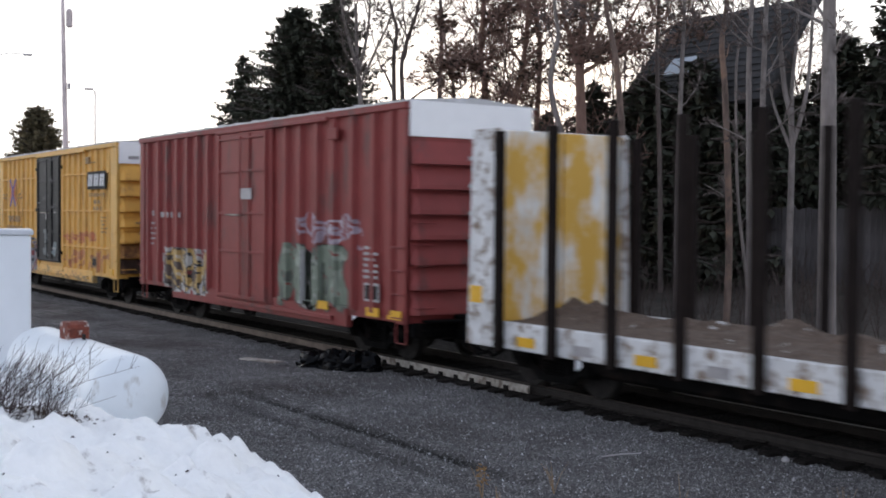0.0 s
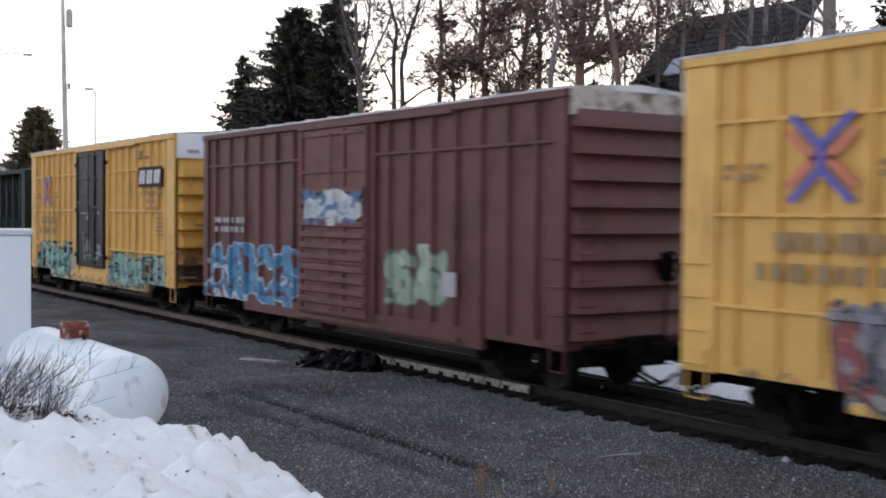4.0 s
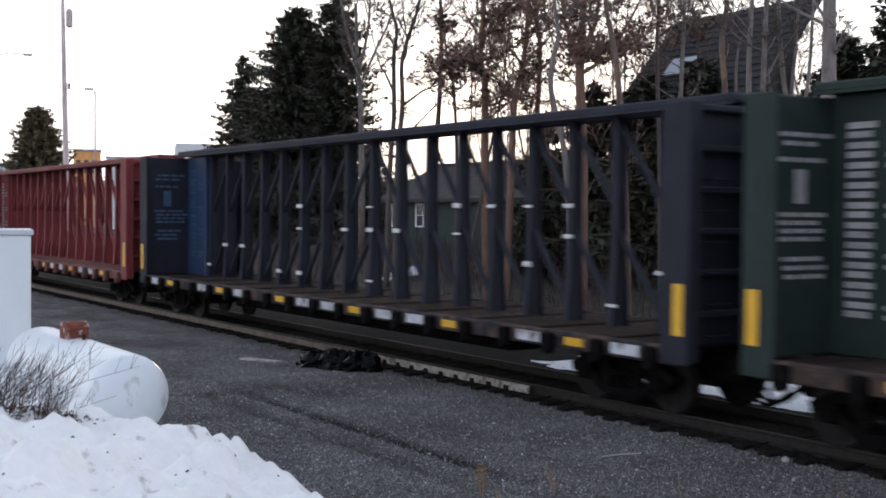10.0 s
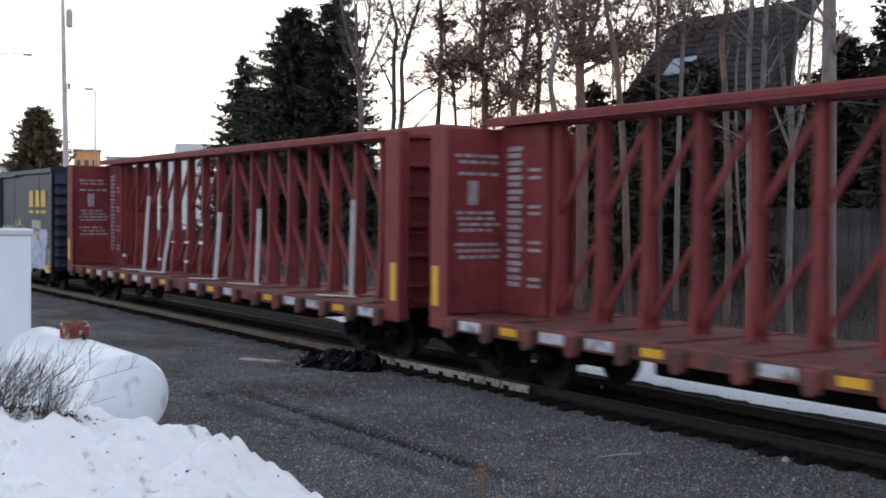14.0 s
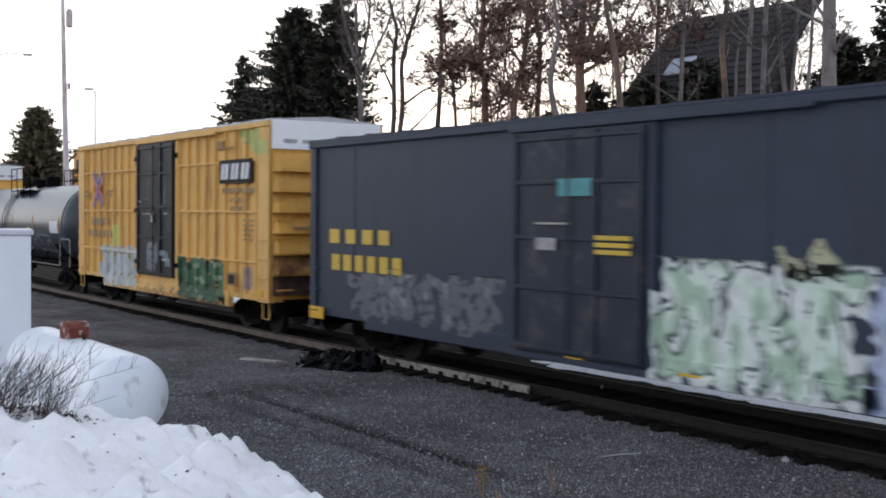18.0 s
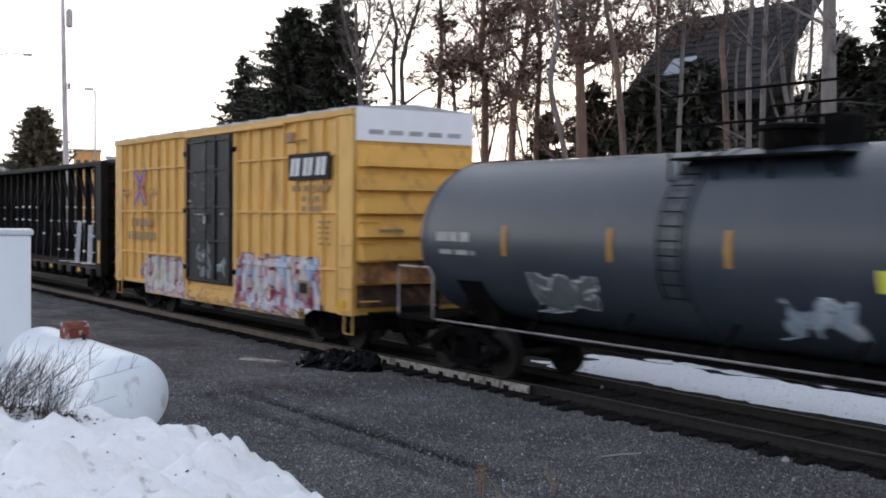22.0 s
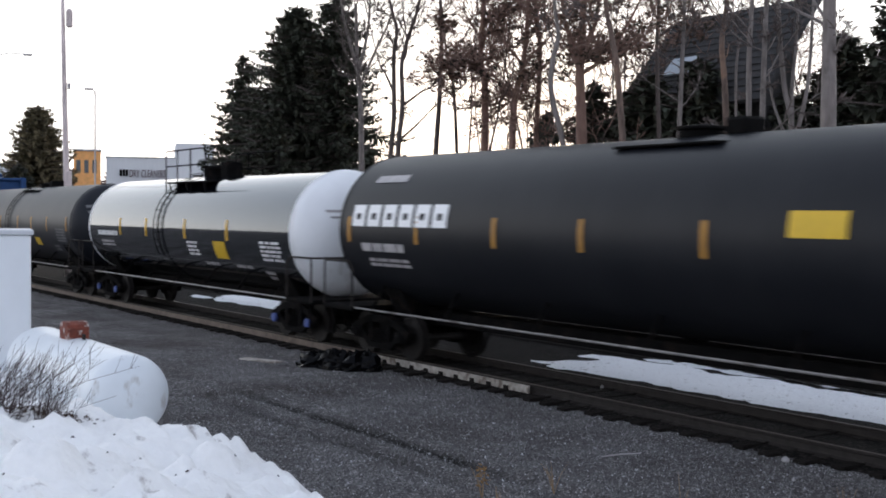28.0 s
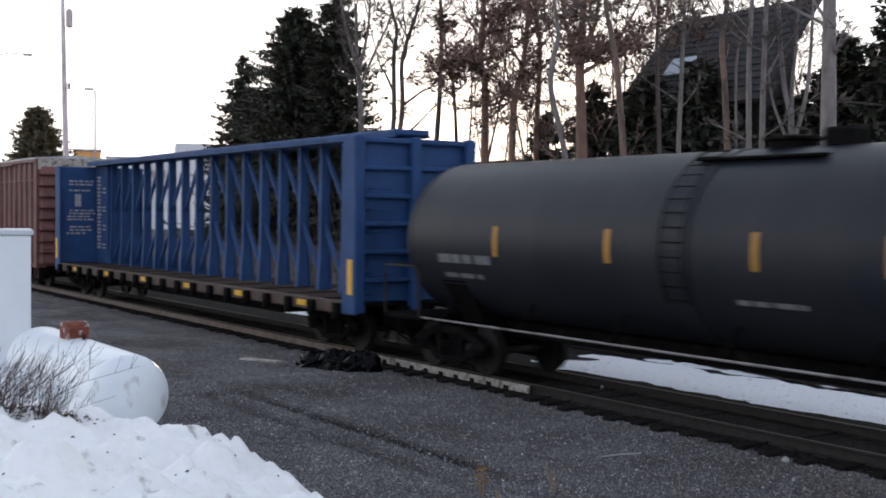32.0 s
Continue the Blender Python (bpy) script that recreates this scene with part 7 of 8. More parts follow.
bent_tree(41.7, 28.5, 0.05, 45, [(1, [(0, 0.4), (1.8, 0.22), (3.7, 0.0), (6.5, -0.08), (7.4, 0.02)])], M_BARK, "thin crooked bare tree", 5, 0.4, 0.6)
bent_tree(41.12, 27, 0.082, 46, [(1, [(0, 0.0), (2.1, 0.01), (6.4, -0.07), (8.1, -0.03)])], M_BARK, "straight slim grey tree", 8, 0.40, 0.9)
bent_tree(40.52, 26.5, 0.085, 47, [(1, [(0, -0.1), (2.1, -0.05), (5.8, -0.04), (8.0, 0.0)])], M_BARK, "straight slim grey tree", 8, 0.40, 0.9)
bent_tree(39.23, 27, 0.085, 48, [(1, [(0, 0.05), (1.9, -0.03), (5.0, -0.01), (6.1, -0.19), (7.6, -0.33)]), (0.7, [(5.0, -0.01), (6.1, -0.02), (7.6, 0.07)]), (0.7, [(4.8, 0.0), (6.0, 0.29), (8.0, 0.4)]), (0.55, [(4.7, -0.03), (5.7, -0.41), (6.5, -0.54)])],
          M_BARK, "clump of slim grey stems that spread from one foot", 4, 0.5, 0.7)
bent_tree(37.53, 24.5, 0.215, 49, [(1, [(0, 0.0), (1.9, -0.02), (5.1, -0.04), (7.6, -0.06)])], M_BARK, "thick pale grey bare tree close to the siding", 7, 0.5, 1.0)
for k in range(21):
    rnd = random.Random(900 + k)
    bare_tree(55.8 - 17.5 * (k + rnd.random()) / 21, rnd.uniform(34, 50), rnd.uniform(9, 13), rnd.uniform(0.05, 0.08), 600 + k, (rnd.uniform(-0.1, 0.1), 0), bark=M_BARKDARK, label="young bare tree in the wood", full=11)

# undergrowth: thin stems and brush along the foot of the wood
brush = Shape()
rnd = random.Random(77)
for k in range(3000):
    x, y = rnd.uniform(-56, 2), rnd.choice((rnd.uniform(21.5, 27.5), rnd.uniform(24, 52)))
    z = hills(x, y)
    h = rnd.uniform(0.3, 1.5) if y < 28 else rnd.uniform(1.5, 4.6)
    a, b = rnd.uniform(-0.35, 0.35), rnd.uniform(-0.35, 0.35)
    brush.tube([(x, y, z), (x + a * h * 0.5, y + b * h * 0.5, z + h * 0.55), (x + a * h * 1.3, y + b * h, z + h)], [0.016, 0.012, 0.004], 3, close=False)
    for j in range(2):
        f = rnd.uniform(0.3, 0.8)
        c, e = rnd.uniform(-0.7, 0.7), rnd.uniform(-0.7, 0.7)
        brush.tube([(x + a * h * f, y + b * h * f, z + h * f), (x + a * h * f + c * h * 0.4, y + b * h * f + e * h * 0.4, z + h * (f + 0.3))], [0.010, 0.004], 3, close=False)
thing("undergrowth", "tangle of bare brown brush at the foot of the trees", "undergrowth", kind="stuff", shape=brush, mat=M_BRUSH)
hedge = Shape()
for k in range(9000):
    x, y = rnd.uniform(-64, 0), rnd.uniform(36.5, 58)
    z = hills(x, y) + rnd.uniform(0, 1) ** 1.2 * (3.9 + 1.8 * noise.noise((x * 0.3, y * 0.3, 0)) + (1.2 if x > -33 else 0))
    needle_spray(hedge, Vector((x, y, z)), Vector((rnd.uniform(-1, 1), rnd.uniform(-1, 1), rnd.uniform(-0.2, 0.6))).normalized(), rnd.uniform(0.5, 1.0), rnd, 0.5, 6, 0.07)
thing("far_woods", "dark evergreen thicket far back in the wood", "woods", kind="stuff", shape=hedge, mat=M_SPRUCE)
far = Shape()
for k in range(900):
    a, d = rnd.uniform(40, 80), rnd.uniform(170, 260)
    x, y, _ = away(a, d)
    h = rnd.uniform(4, 9)
    far.tube([(x, y, 0), (x + rnd.uniform(-1, 1), y, h)], [0.25, 0.05], 3, close=False)
    for j in range(5):
        needle_spray(far, Vector((x, y, h * rnd.uniform(0.3, 1))), Vector((rnd.uniform(-1, 1), rnd.uniform(-1, 1), 0.5)).normalized(), 3.0, rnd, 0.4, 4)
thing("far_woods", "distant line of bare woods", "woods", kind="stuff", shape=far, mat=M_TWIG)

# ---- houses ----
M_DARKWALL = material("dark_board_wall", (0.065, 0.061, 0.060), 0.8, grain=0.3, scale=3, stretch=(1, 1, 6))
M_SHINGLE = material("dark_shingle_roof", (0.050, 0.048, 0.049), 0.9, grain=0.35, scale=5, bump=0.4, second=(0.066, 0.060, 0.058), second_scale=1.2)
M_GREENWALL = material("dark_green_wall", (0.035, 0.050, 0.045), 0.8, grain=0.25, scale=3, stretch=(1, 1, 6))
M_PANE = material("window_glass", (0.05, 0.06, 0.07), 0.05, grain=0.05)
M_SHOP = material("white_shop_wall", (0.78, 0.79, 0.80), 0.6, grain=0.06, scale=2, stretch=(4, 4, 0.3))
# low sunlight on the far wall, put into its base colour as orange
M_ORANGE = material("sun_orange_wall", (0.85, 0.42, 0.15), 0.8, grain=0.2, scale=2)
# pole wood made pale to put the sky's glare into its colour
M_POLE = material("glare_pale_pole_wood", (0.66, 0.56, 0.54), 0.9, grain=0.25, scale=5, stretch=(1, 1, 0.2))
M_LAMP = material("pale_lamp_metal", (0.50, 0.46, 0.46), 0.5, 0.4, grain=0.15)


def gabled_house(name, label, x0, x1, y0, y1, z0, z_eave, z_ridge, wall_mat, roof_mat, over=0.45):
    h = thing(name, label, "house", pose((x0 + x1) / 2, (y0 + y1) / 2, z0))
    a, b, e, g = (x1 - x0) / 2, (y1 - y0) / 2, z_eave - z0, z_ridge - z0
    v = [(-a, -b, 0), (a, -b, 0), (a, b, 0), (-a, b, 0), (-a, -b, e), (a, -b, e), (a, b, e), (-a, b, e), (-a, 0, g - 0.05), (a, 0, g - 0.05)]
    part("wall", Shape().add(v, [(0, 1, 5, 4), (2, 3, 7, 6), (1, 2, 6, 9, 5), (3, 0, 4, 8, 7), (4, 5, 9, 8), (6, 7, 8, 9)]), wall_mat, h)
    k = (g - e) / b
    for sy in (-1, 1):
        s = Shape()
        lo = e - over * k
        s.add([(-a - over, sy * (b + over), lo), (a + over, sy * (b + over), lo), (a + over, 0, g), (-a - over, 0, g),
               (-a - over, sy * (b + over), lo + 0.16), (a + over, sy * (b + over), lo + 0.16), (a + over, 0, g + 0.16), (-a - over, 0, g + 0.16)],
              [(0, 1, 2, 3), (7, 6, 5, 4), (0, 4, 5, 1), (1, 5, 6, 2), (3, 2, 6, 7), (0, 3, 7, 4)])
        r = part("roof", s, roof_mat, h)
        n = 12
        for i in range(1, n):
            f = i / n
            y, z = sy * (b + over) * (1 - f), lo + (g - lo) * f + 0.175
            part("shingle_course", Shape().bar((-a - over, y, z), (a + over, y, z), 0.04, 0.012), roof_mat, r)
    part("ridge_cap", Shape().soft(-a - over, a + over, -0.14, 0.14, g + 0.12, g + 0.22, 0.03), roof_mat, h)
    return h, a, b, e, g


def window(house, x, y, z, w, h, frame_mat):
    f = part("window", Shape().box(x - w / 2, x + w / 2, y - 0.02, y + 0.01, z, z + h), M_PANE, house)
    for q in ((x - w / 2 - 0.08, x - w / 2, z - 0.08, z + h + 0.08), (x + w / 2, x + w / 2 + 0.08, z - 0.08, z + h + 0.08),
              (x - w / 2, x + w / 2, z + h, z + h + 0.08), (x - w / 2, x + w / 2, z - 0.08, z), (x - w / 2, x + w / 2, z + h / 2 - 0.02, z + h / 2 + 0.02)):
        part("window_frame", Shape().box(q[0], q[1], y - 0.06, y + 0.01, q[2], q[3]), frame_mat, f)


# a tall house under one steep slope with deep overhangs, a flat wing behind it
h = thing("house", "dark tall house under one steep shingled roof slope", "house", pose(-27.5, 30.0, 1.2))
part("wall", Shape().add([(-2.9, -0.75, 0), (2.3, -0.75, 0), (2.3, 0.9, 0), (-2.9, 0.9, 0), (-2.9, -0.75, 6.75), (2.3, -0.75, 6.75), (2.3, 0.9, 8.7), (-2.9, 0.9, 8.7)],
                         [(0, 1, 5, 4), (1, 2, 6, 5), (2, 3, 7, 6), (3, 0, 4, 7), (4, 5, 6, 7)]), M_DARKWALL, h)
wing = part("rear_wing", Shape().soft(-2.4, 0.4, 0.905, 6.5, 0, 5.0, 0.03), M_DARKWALL, h)
part("wing_roof", Shape().soft(-2.6, 0.6, 0.91, 6.7, 5.0, 5.15, 0.03), M_SHINGLE, wing)
r = part("roof", Shape().add([(-3.45, -1.85, 5.57), (3.36, -1.85, 5.57), (3.30, 1.0, 9.02), (-3.05, 1.0, 9.02), (-3.45, -1.97, 5.67), (3.36, -1.97, 5.67), (3.30, 0.90, 9.14), (-3.05, 0.90, 9.14)],
                             [(0, 1, 2, 3), (7, 6, 5, 4), (0, 4, 5, 1), (1, 5, 6, 2), (3, 2, 6, 7), (0, 3, 7, 4)]), M_SHINGLE, h)
for i in range(1, 14):
    f = i / 14
    part("shingle_course", Shape().bar((-3.44 + 0.38 * f, -1.98 + 2.87 * f, 5.68 + 3.47 * f), (3.35 - 0.06 * f, -1.98 + 2.87 * f, 5.68 + 3.47 * f), 0.05, 0.02), M_SHINGLE, r)
part("skylight", Shape().add([(-1.75, -1.02, 6.86), (-0.55, -1.02, 6.86), (-0.55, -0.52, 7.46), (-1.75, -0.52, 7.46), (-1.75, -1.08, 6.92), (-0.55, -1.08, 6.92), (-0.55, -0.58, 7.52), (-1.75, -0.58, 7.52)],
                             [(0, 1, 2, 3), (4, 5, 6, 7), (0, 1, 5, 4), (1, 2, 6, 5), (2, 3, 7, 6), (3, 0, 4, 7)]), material("pale_skylight", (0.42, 0.48, 0.54), 0.1, grain=0.1), h, "pale skylight in the roof")
for x in (-1.2, 0.6):
    window(h, x, -0.75, 3.6, 0.8, 1.2, M_DARKWALL)
    window(h, x, -0.75, 0.9, 0.8, 1.2, M_DARKWALL)
h, a, b, e, g = gabled_house("house", "low dark green house with white-framed windows", -47.5, -36.5, 29.0, 35.0, 1.3, 4.0, 5.5, M_GREENWALL, M_SHINGLE)
for x in (-4.9, -2.8):
    window(h, x, -b, 1.40, 0.55, 0.95, M_WHITE)

# grey board fence in front of the dark house
fence = thing("fence", "weathered grey board fence at the edge of the wood", "fence", pose(-21.0, 28.0, 1.28))
M_FENCE = material("weathered_grey_boards", (0.115, 0.106, 0.106), 0.9, spec=0.1, grain=0.5, scale=5, stretch=(1, 1, 0.15), second=(0.07, 0.064, 0.064), second_at=0.55, second_scale=1.2, streak=0.6)
rnd = random.Random(58)
BOARD = [Shape().soft(-0.085 - 0.006 * k, 0.085 + 0.004 * k, -0.012, 0.012, 0.03, 2.18 + 0.03 * k, 0.006).mesh("board", M_FENCE) for k in range(3)]
for k in range(110):
    o = part("board", BOARD[rnd.randrange(3)], M_FENCE, fence)
    o.matrix_basis = pose(-9.9 + k * 0.185, rnd.uniform(-0.008, 0.008), rnd.uniform(-0.03, 0.03), 0, rnd.uniform(-0.6, 0.6), 0)
for z in (0.4, 1.75):
    part("rail", Shape().soft(-10.0, 10.4, 0.022, 0.07, z, z + 0.09, 0.008), M_FENCE, fence)
for k in range(9):
    part("post", Shape().soft(-9.9 + k * 2.5, -9.8 + k * 2.5, 0.072, 0.17, -0.2, 2.1, 0.01), M_FENCE, fence)

# ---- far left: shop, orange wall, pole, lamps ----
shop = thing("shop_building", "long white metal-clad shop with dark sign letters", "building", facing(70.25, 130))
part("wall", Shape().soft(-4.4, 5.0, 0, 8, 0, 9.1, 0.05), M_SHOP, shop)
part("tall_wall", Shape().soft(2.9, 7.0, -0.4, 8, 0, 10.75, 0.05), M_SHOP, shop)
part("parapet", Shape().soft(-4.5, 2.88, -0.12, 8, 9.05, 9.2, 0.03), M_GREY, shop)
for i in range(24):
    x = -4.3 + i * 0.30
    part("wall_seam", Shape().box(x, x + 0.05, -0.05, -0.004, 3.0, 9.0), M_SHOP, shop)
letters = bpy.data.curves.new("sign", "FONT")
letters.body, letters.size, letters.extrude, letters.align_x = "DRY CLEANERS", 1.15, 0.03, "LEFT"
tmp = new("sign_letters", letters)
sign_mesh = bpy.data.meshes.new_from_object(tmp.evaluated_get(bpy.context.evaluated_depsgraph_get()))
bpy.data.objects.remove(tmp)
sign_mesh.materials.clear()
sign_mesh.materials.append(material("dark_red_sign", (0.10, 0.05, 0.06), 0.6))
sg = part("sign_letters", sign_mesh, None, shop, "dark sign letters")
sg.matrix_basis = pose(-2.0, -0.16, 7.0, 90, 0, 0) @ Matrix.Diagonal((0.48, 1, 1, 1))
for i in range(3):
    part("sign_bar", Shape().box(-3.0 + i * 0.32, -2.75 + i * 0.32, -0.19, -0.13, 7.1, 7.8), M_IRON, shop)
wall = thing("sun_orange_building", "building with the low sun's orange put into its wall colour", "building", facing(73.16, 150))
part("wall", Shape().soft(-1.3, 1.9, 0, 6, 0, 10.7, 0.05), M_ORANGE, wall)
part("roof_edge", Shape().soft(-1.4, 2.0, -0.2, 6, 10.7, 10.95, 0.05), M_GREY, wall)
for i in range(3):
    part("window", Shape().box(-1.0 + i * 0.95, -0.5 + i * 0.95, -0.05, -0.004, 8.0, 9.6), M_PANE, wall)
far_house = thing("far_building", "low pale building in the distance", "building", facing(77.15, 150))
part("wall", Shape().soft(-4, 2.6, 0, 6, 0, 8.6, 0.05), M_SHOP, far_house)
part("roof", Shape().soft(-4.3, 2.9, -0.3, 6.3, 8.6, 9.0, 0.1), M_SHINGLE, far_house)

pole = thing("utility_pole", "tall weathered wooden utility pole", "utility pole", facing(73.89, 60))
part("shaft", Shape().tube([(0, 0, 0), (-0.10, 0, 5), (-0.22, 0, 11), (-0.30, 0, 16)], [0.18, 0.15, 0.11, 0.07], 10), M_POLE, pole, smooth=True)
part("transformer", Shape().turned("z", (0.05, -0.3, 12.2), [(0, 0.10), (0.05, 0.16), (0.8, 0.16), (0.9, 0.08)], 12), M_POLE, pole)
part("bracket", Shape().soft(-0.05, 0.10, -0.3, 0, 9.2, 9.5, 0.03), M_LAMP, pole)
part("guard", Shape().soft(-0.16, 0.16, -0.24, -0.1, 4.0, 5.2, 0.03), M_POLE, pole)
for dy, tall, turn, reach, arm, label in ((0, 9.4, 72.69, 62, -0.3, "slim street lamp with one arm"), (0, 11.5, 77.20, 66, 1.75, "street lamp with a long arm")):
    lamp = thing("street_lamp", label, "street lamp", facing(turn, reach))
    part("post", Shape().tube([(0, 0, 0), (0, 0, tall)], [0.06, 0.035], 8), M_LAMP, lamp)
    part("arm", Shape().tube([(0, 0, tall - 0.1), (arm * 0.5, 0, tall + 0.12), (arm, 0, tall + 0.1)], 0.025, 6), M_LAMP, lamp)
    part("lamp_head", Shape().soft(arm - 0.22, arm + 0.22, -0.12, 0.12, tall + 0.02, tall + 0.12, 0.04), M_LAMP, lamp)

# ---- near side: shed, gas tank, shrub, rubbish, weeds ----
shed = thing("shed", "small white metal shed with a low lid-like roof", "shed", facing(77.15, 22))
part("body", Shape().soft(-1.0, 0.60, 0, 1.6, 0, 2.78, 0.02), material("white_enamel", (0.74, 0.77, 0.80), 0.35, grain=0.04, scale=2), shed)
part("roof", Shape().soft(-1.06, 0.66, -0.06, 1.66, 2.78, 2.88, 0.03), material("grey_white_enamel", (0.55, 0.57, 0.60), 0.4, grain=0.05, scale=2), shed, "flat pale grey roof")
part("corner_trim", Shape().soft(0.585, 0.61, -0.012, 0.03, 0.0, 2.77, 0.004), M_WHITE, shed)

tank = thing("propane_tank", "white horizontal propane tank streaked with dirt", "gas tank", pose(-17.24, 5.15, 0, 0, 0, -0.5))
tk_white = material("tank_white_enamel", (0.76, 0.80, 0.83), 0.35, grain=0.05, scale=3, second=(0.40, 0.37, 0.33), second_at=0.64, second_scale=2.6, streak=0.6)
R = 0.56
outline = [(-2.14 - 0.40 * math.cos(math.pi / 2 * i / 9), max(0.01, R * math.sin(math.pi / 2 * i / 9))) for i in range(10)]
outline += [(-0.9, R), (0, R), (0.9, R)] + [(-x, q) for x, q in outline[::-1]]
part("vessel", Shape().turned("x", (0, 0, 0.76), outline, 40), tk_white, tank, smooth=True)
rust = material("rusty_red_cover", (0.19, 0.045, 0.025), 0.85, grain=0.4, scale=12, bump=0.3, second=(0.55, 0.52, 0.48), second_at=0.60, second_scale=9)
cov = Shape()
prof = [(-0.22, 0.0), (-0.22, 0.17), (-0.18, 0.23), (-0.08, 0.27), (0.08, 0.27), (0.18, 0.23), (0.22, 0.17), (0.22, 0.0)]
cov.add([(x, y, 1.29 + z) for y in (-0.16, 0.16) for x, z in prof], [(i, i + 1, 9 + i, 8 + i) for i in range(7)] + [(0, 1, 2, 3, 4, 5, 6, 7), (15, 14, 13, 12, 11, 10, 9, 8)])
cv = part("valve_cover", cov, rust, tank, "rusty red hinged valve cover")
cv.matrix_basis = pose(-0.30, 0, 0)
part("lifting_lug", Shape().tube([(0.15, 0, 1.30), (0.15, 0, 1.40), (0.23, 0, 1.40), (0.23, 0, 1.30)], 0.015, 5), M_RAIL, tank)
for x in (-1.1, 1.1):
    part("tank_leg", Shape().soft(x - 0.1, x + 0.1, -0.35, 0.35, 0, 0.32, 0.02), tk_white, tank)
part("data_plate", Shape().box(2.45, 2.46, -0.12, 0.0, 0.6, 0.68), M_RAIL, tank)

shrub = thing("shrub", "bare tangled shrub with thin reddish stems in front of the tank", "shrub", pose(*away(75.55, 14.2, 0.65)))
M_STEM = material("shrub_stems", (0.075, 0.055, 0.055), 0.9, grain=0.3)
stems = Shape()
rnd = random.Random(15)
for k in range(165):
    a = rnd.gauss(0.98, 0.7)
    w_ = rnd.uniform(-1.1, 0.20)
    x0, y0 = 0.56 * w_ + rnd.uniform(-0.15, 0.15), 0.83 * w_ + rnd.uniform(-0.15, 0.15)
    l = rnd.uniform(0.35, 1.15)
    out = rnd.uniform(0.2, 1.15) * l
    p0 = Vector((x0, y0, -0.1))
    p1 = p0 + Vector((math.cos(a) * out * 0.35, math.sin(a) * out * 0.35, l * 0.6))
    p2 = p0 + Vector((math.cos(a) * out * 0.95, math.sin(a) * out * 0.95, l * rnd.uniform(0.75, 1.0)))
    stems.tube([p0, p1, p2], [0.0042, 0.0030, 0.0015], 4, close=False)
    for j in range(4):
        q = p0.lerp(p1, rnd.uniform(0.4, 1)) if j == 0 else p1.lerp(p2, rnd.random())
        stems.tube([q, q + Vector((rnd.uniform(-0.06, 0.14), rnd.uniform(-0.04, 0.18), rnd.uniform(0.08, 0.28)))], [0.0028, 0.0014], 3, close=False)
part("branch_tangle", stems, M_STEM, shrub)
leaves = Shape()
for k in range(420):
    w_ = rnd.uniform(-0.8, 0.75)
    needle_spray(leaves, Vector((0.56 * w_ + rnd.gauss(0, 0.07), 0.83 * w_ + rnd.gauss(0, 0.07), rnd.uniform(-0.02, 0.16) * (1 - 0.5 * abs(w_)) + 0.12 - 0.08 * w_)), Vector((rnd.uniform(-1, 1), rnd.uniform(-1, 1), 0.4)).normalized(), 0.05, rnd, 0.4, 3, 0.25)
part("dead_leaves", leaves, material("wet_dead_leaves", (0.085, 0.055, 0.04), 0.9, grain=0.5, scale=20), shrub, "clump of brown dead leaves at the foot")

pile = thing("rubbish_pile", "glossy heap of black plastic sheeting beside the rail", "rubbish", pose(-20.9, 11.75, 0))
M_PLASTIC = material("black_plastic", (0.002, 0.002, 0.0025), 0.22, spec=0.10, grain=0.3, scale=5, bump=0.8, bump_scale=7)
rnd = random.Random(6)
for k in range(11):
    s = Shape()
    w, d_, h_ = rnd.uniform(0.2, 0.42), rnd.uniform(0.2, 0.35), rnd.uniform(0.2, 0.42)
    cx, cy = -0.75 + k * 0.12, -0.30 + 0.035 * k + rnd.uniform(-0.2, 0.2)
    n, m = 12, 7
    for j in range(m + 1):
        for i in range(n):
            a, b = 2 * math.pi * i / n, math.pi / 2 * j / m
            f = 1 + 0.35 * noise.noise((math.cos(a) * 2 + k * 5, math.sin(a) * 2, b * 3))
            s.v.append((cx + w * f * math.cos(a) * math.cos(b), cy + d_ * f * math.sin(a) * math.cos(b), h_ * f * math.sin(b)))
    s.f = [(j * n + i, j * n + (i + 1) % n, (j + 1) * n + (i + 1) % n, (j + 1) * n + i) for j in range(m) for i in range(n)]
    part("plastic_fold", s, M_PLASTIC, pile)
slab = thing("slab", "flat pale broken slab on the gravel", "slab", pose(-23.0, 10.8, 0.0, 0, 0, 20))
part("face", Shape().soft(-0.55, 0.55, -0.16, 0.16, -0.03, 0.02, 0.02), M_PALE, slab)
for x, y, z, w, lab in ((-9.9, 12.1, 0.05, 0.09, "crumpled white paper litter"), (-9.2, 11.4, 0.0, 0.035, "white pebble on the gravel"), (-9.0, 13.1, 0.05, 0.035, "white pebble between the ties"),
                        (-15.9, 14.3, 0.05, 0.06, "pale stone between the rails"), (-11.4, 10.6, 0.0, 0.3, "pale stick on the gravel")):
    s = Shape()
    s.turned("z", (0, 0, 0), [(-0.02, w * 0.5), (0.0, w * 0.62), (0.03, w * 0.5), (0.05, w * 0.2)], 7)
    if w >= 0.3:
        s = Shape().tube([(-0.3, 0.05, 0.02), (0, 0, 0.03), (0.32, -0.06, 0.02)], [0.010, 0.013, 0.006], 6)
    thing("litter", lab, "litter", pose(x, y, z, 0, 0, 30 * w * 10), shape=s, mat=M_SIGNF)
M_STRAW = material("dry_straw", (0.30, 0.20, 0.11), 0.9, grain=0.3)
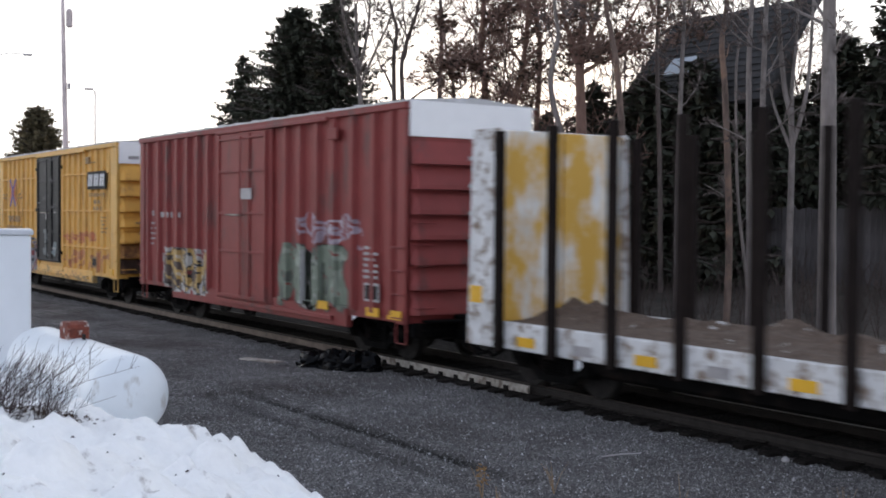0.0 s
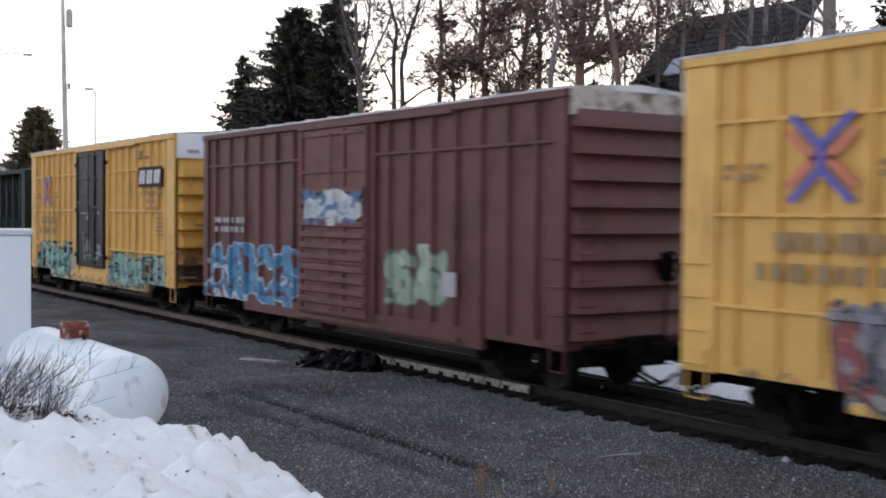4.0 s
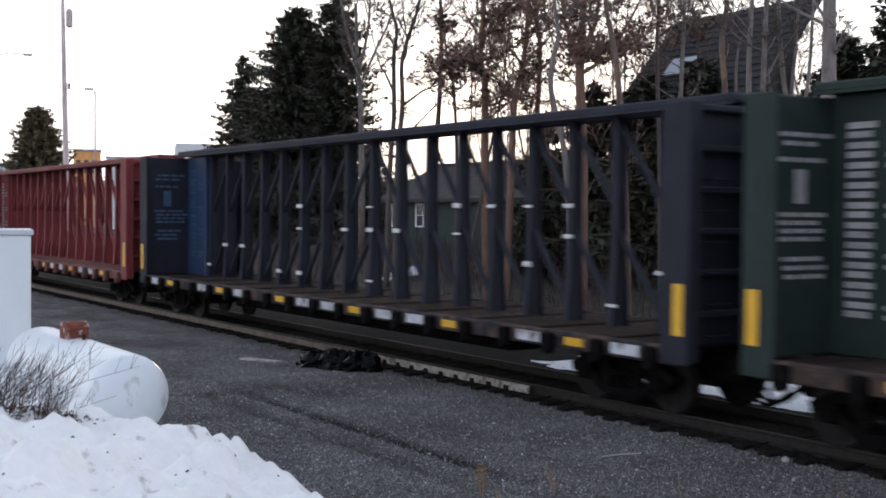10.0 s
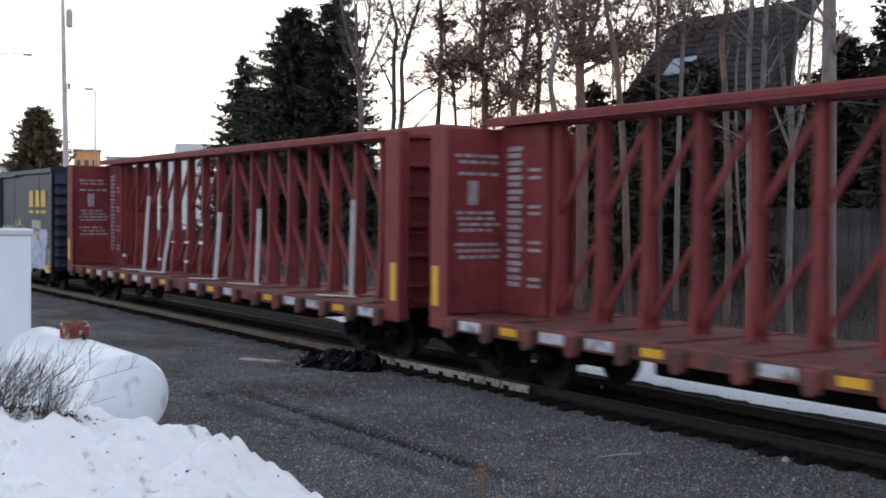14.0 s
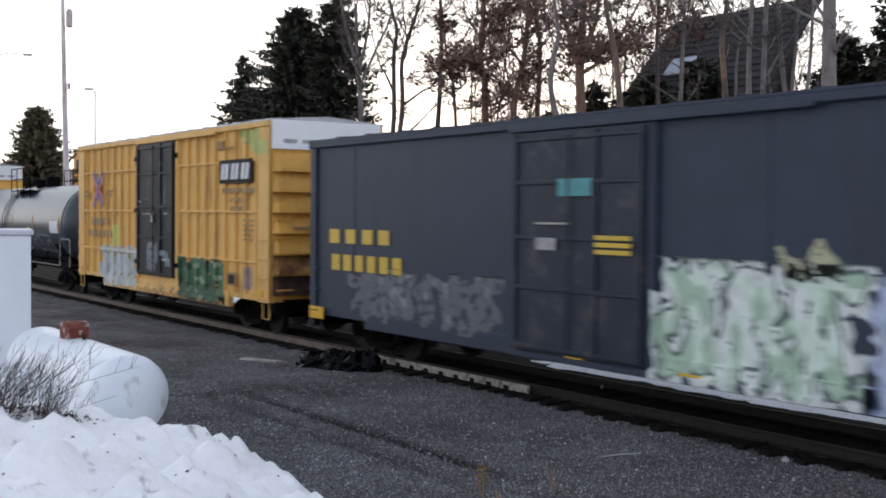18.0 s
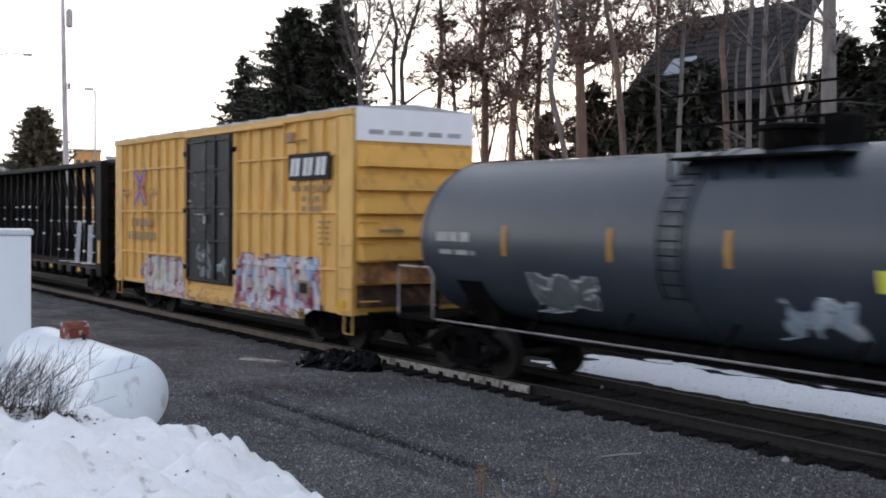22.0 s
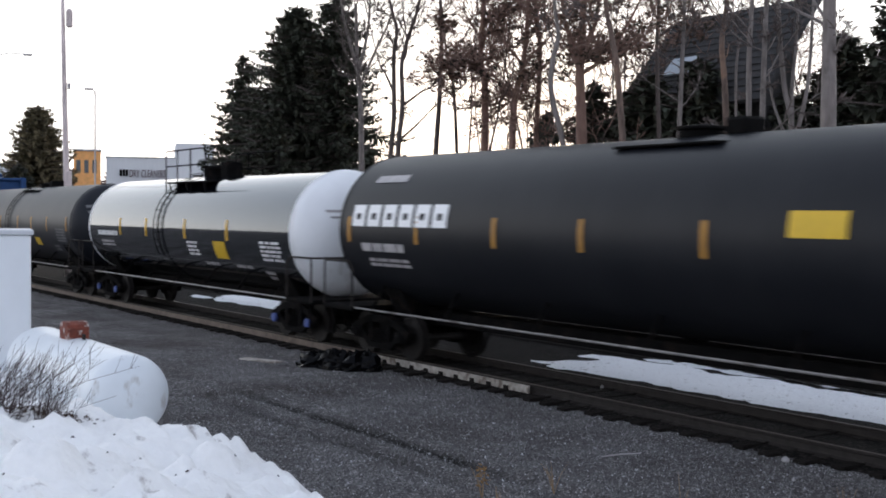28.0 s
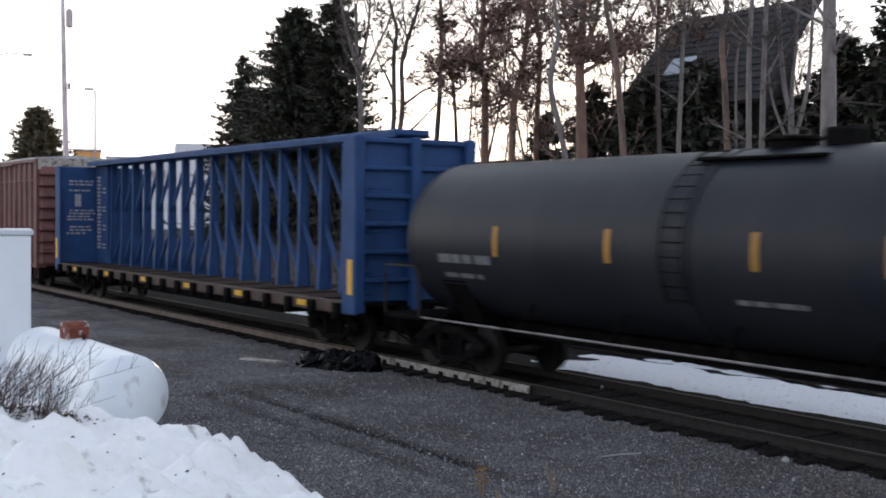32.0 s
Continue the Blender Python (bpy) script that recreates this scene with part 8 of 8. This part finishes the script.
for k, (turn, reach, h) in enumerate(((53.88, 13.0, 0.42), (48.82, 12.3, 0.22), (44.14, 12.4, 0.5), (36.55, 12.6, 0.5), (50.34, 13.4, 0.4), (53.13, 12.5, 0.3))):
    x, y, _ = away(turn, reach)
    w = thing("weed", "dry brown weed stalk in the gravel", "weed", pose(x, y, 0), "dry weeds in the gravel")
    s = Shape()
    rnd = random.Random(200 + k)
    for i in range(7 if k != 2 else 2):
        a, b = rnd.uniform(-0.3, 0.3), rnd.uniform(-0.3, 0.3)
        l = h * rnd.uniform(0.5, 1)
        s.tube([(0, 0, -0.02), (a * l * 0.6, b * l * 0.6, l * 0.6), (a * l * 1.3, b * l * 1.3, l)], [0.004, 0.003, 0.0015], 4, close=False)
    part("stalks", s, M_STRAW, w)
    if k in (0, 1):
        s = Shape()
        for i in range(26):
            needle_spray(s, Vector((rnd.uniform(-0.08, 0.08), rnd.uniform(-0.08, 0.08), h * rnd.uniform(0.3, 0.9))), Vector((rnd.uniform(-1, 1), rnd.uniform(-1, 1), 0.5)).normalized(), 0.05, rnd, 0.3, 3)
        part("dead_leaves", s, material("dead_leaves", (0.32, 0.17, 0.05), 0.9, grain=0.4), w)

# twigs and bits of bark on the snow
bits = Shape()
rnd = random.Random(31)
for k in range(70):
    x, y = rnd.uniform(-15.5, -8.5), rnd.uniform(2.0, 6.0)
    z = bank(x, y)
    if z < 0.1:
        continue
    q = rnd.uniform(0.012, 0.035) * (1.8 if k % 9 == 0 else 1)
    a = rnd.uniform(0, 6.3)
    c, s_ = math.cos(a) * q, math.sin(a) * q
    k0 = len(bits.v)
    bits.v += [(x + c, y + s_, z), (x - s_ * 0.5, y + c * 0.5, z + 0.3 * q), (x - c, y - s_, z), (x + s_ * 0.5, y - c * 0.5, z), (x, y, z + q * 0.8)]
    bits.f += [(k0 + i, k0 + (i + 1) % 4, k0 + 4) for i in range(4)]
thing("bark_crumbs", "dark crumbs of bark and soil scattered on the snow", "debris", kind="stuff", shape=bits, mat=material("dark_bark_crumbs", (0.05, 0.035, 0.03), 0.9, grain=0.4, scale=30))

# loose stones on the gravel
stones = Shape()
rnd = random.Random(12)
for k in range(52000):
    x, y = rnd.uniform(-26, -7.5), rnd.uniform(6.0, 12.45)
    if x < -19 and rnd.random() < 0.5:
        x += 10
    q = rnd.uniform(0.007, 0.016) * (1.7 if rnd.random() < 0.06 else 1)
    z = rough_ground(x, y)
    k0 = len(stones.v)
    a = rnd.uniform(0, 6.3)
    c, s_ = math.cos(a) * q, math.sin(a) * q
    stones.v += [(x + c, y + s_, z), (x - s_ * 0.8, y + c * 0.8, z + 0.2 * q), (x - c, y - s_, z), (x + s_ * 0.7, y - c * 0.7, z), (x + 0.2 * c, y, z + q * 1.1)]
    stones.f += [(k0 + i, k0 + (i + 1) % 4, k0 + 4) for i in range(4)]
thing("loose_stones", "scattered grey stones on the gravel", "stones", kind="stuff", shape=stones, mat=M_STONE)


# ---- what moves: the cars along the track, and their wheels ----
def motions():
    for car, middle in CARS:
        walk(car, [(t, pose(middle + run(t), TRACK_Y, RAIL_Z)) for t in range(0, 33, 2)])
    for axle, offset, middle in AXLES:
        def roll(t, x0=offset):
            return pose(x0, 0, WHEEL_R, 0, math.degrees((run(t) - run(start)) / WHEEL_R), 0)
        ks = [k for k in range(0, 481) if -50 < middle + offset + run(k / 15) < -5]
        if not ks:
            continue
        start = ks[0] / 15
        rows = [(k / 15, roll(k / 15)) for k in ks]
        if ks[0] > 0:
            rows.insert(0, (0.0, roll(start)))
        if ks[-1] < 480:
            rows.append((32.0, rows[-1][1]))
        walk(axle, rows)


motions()
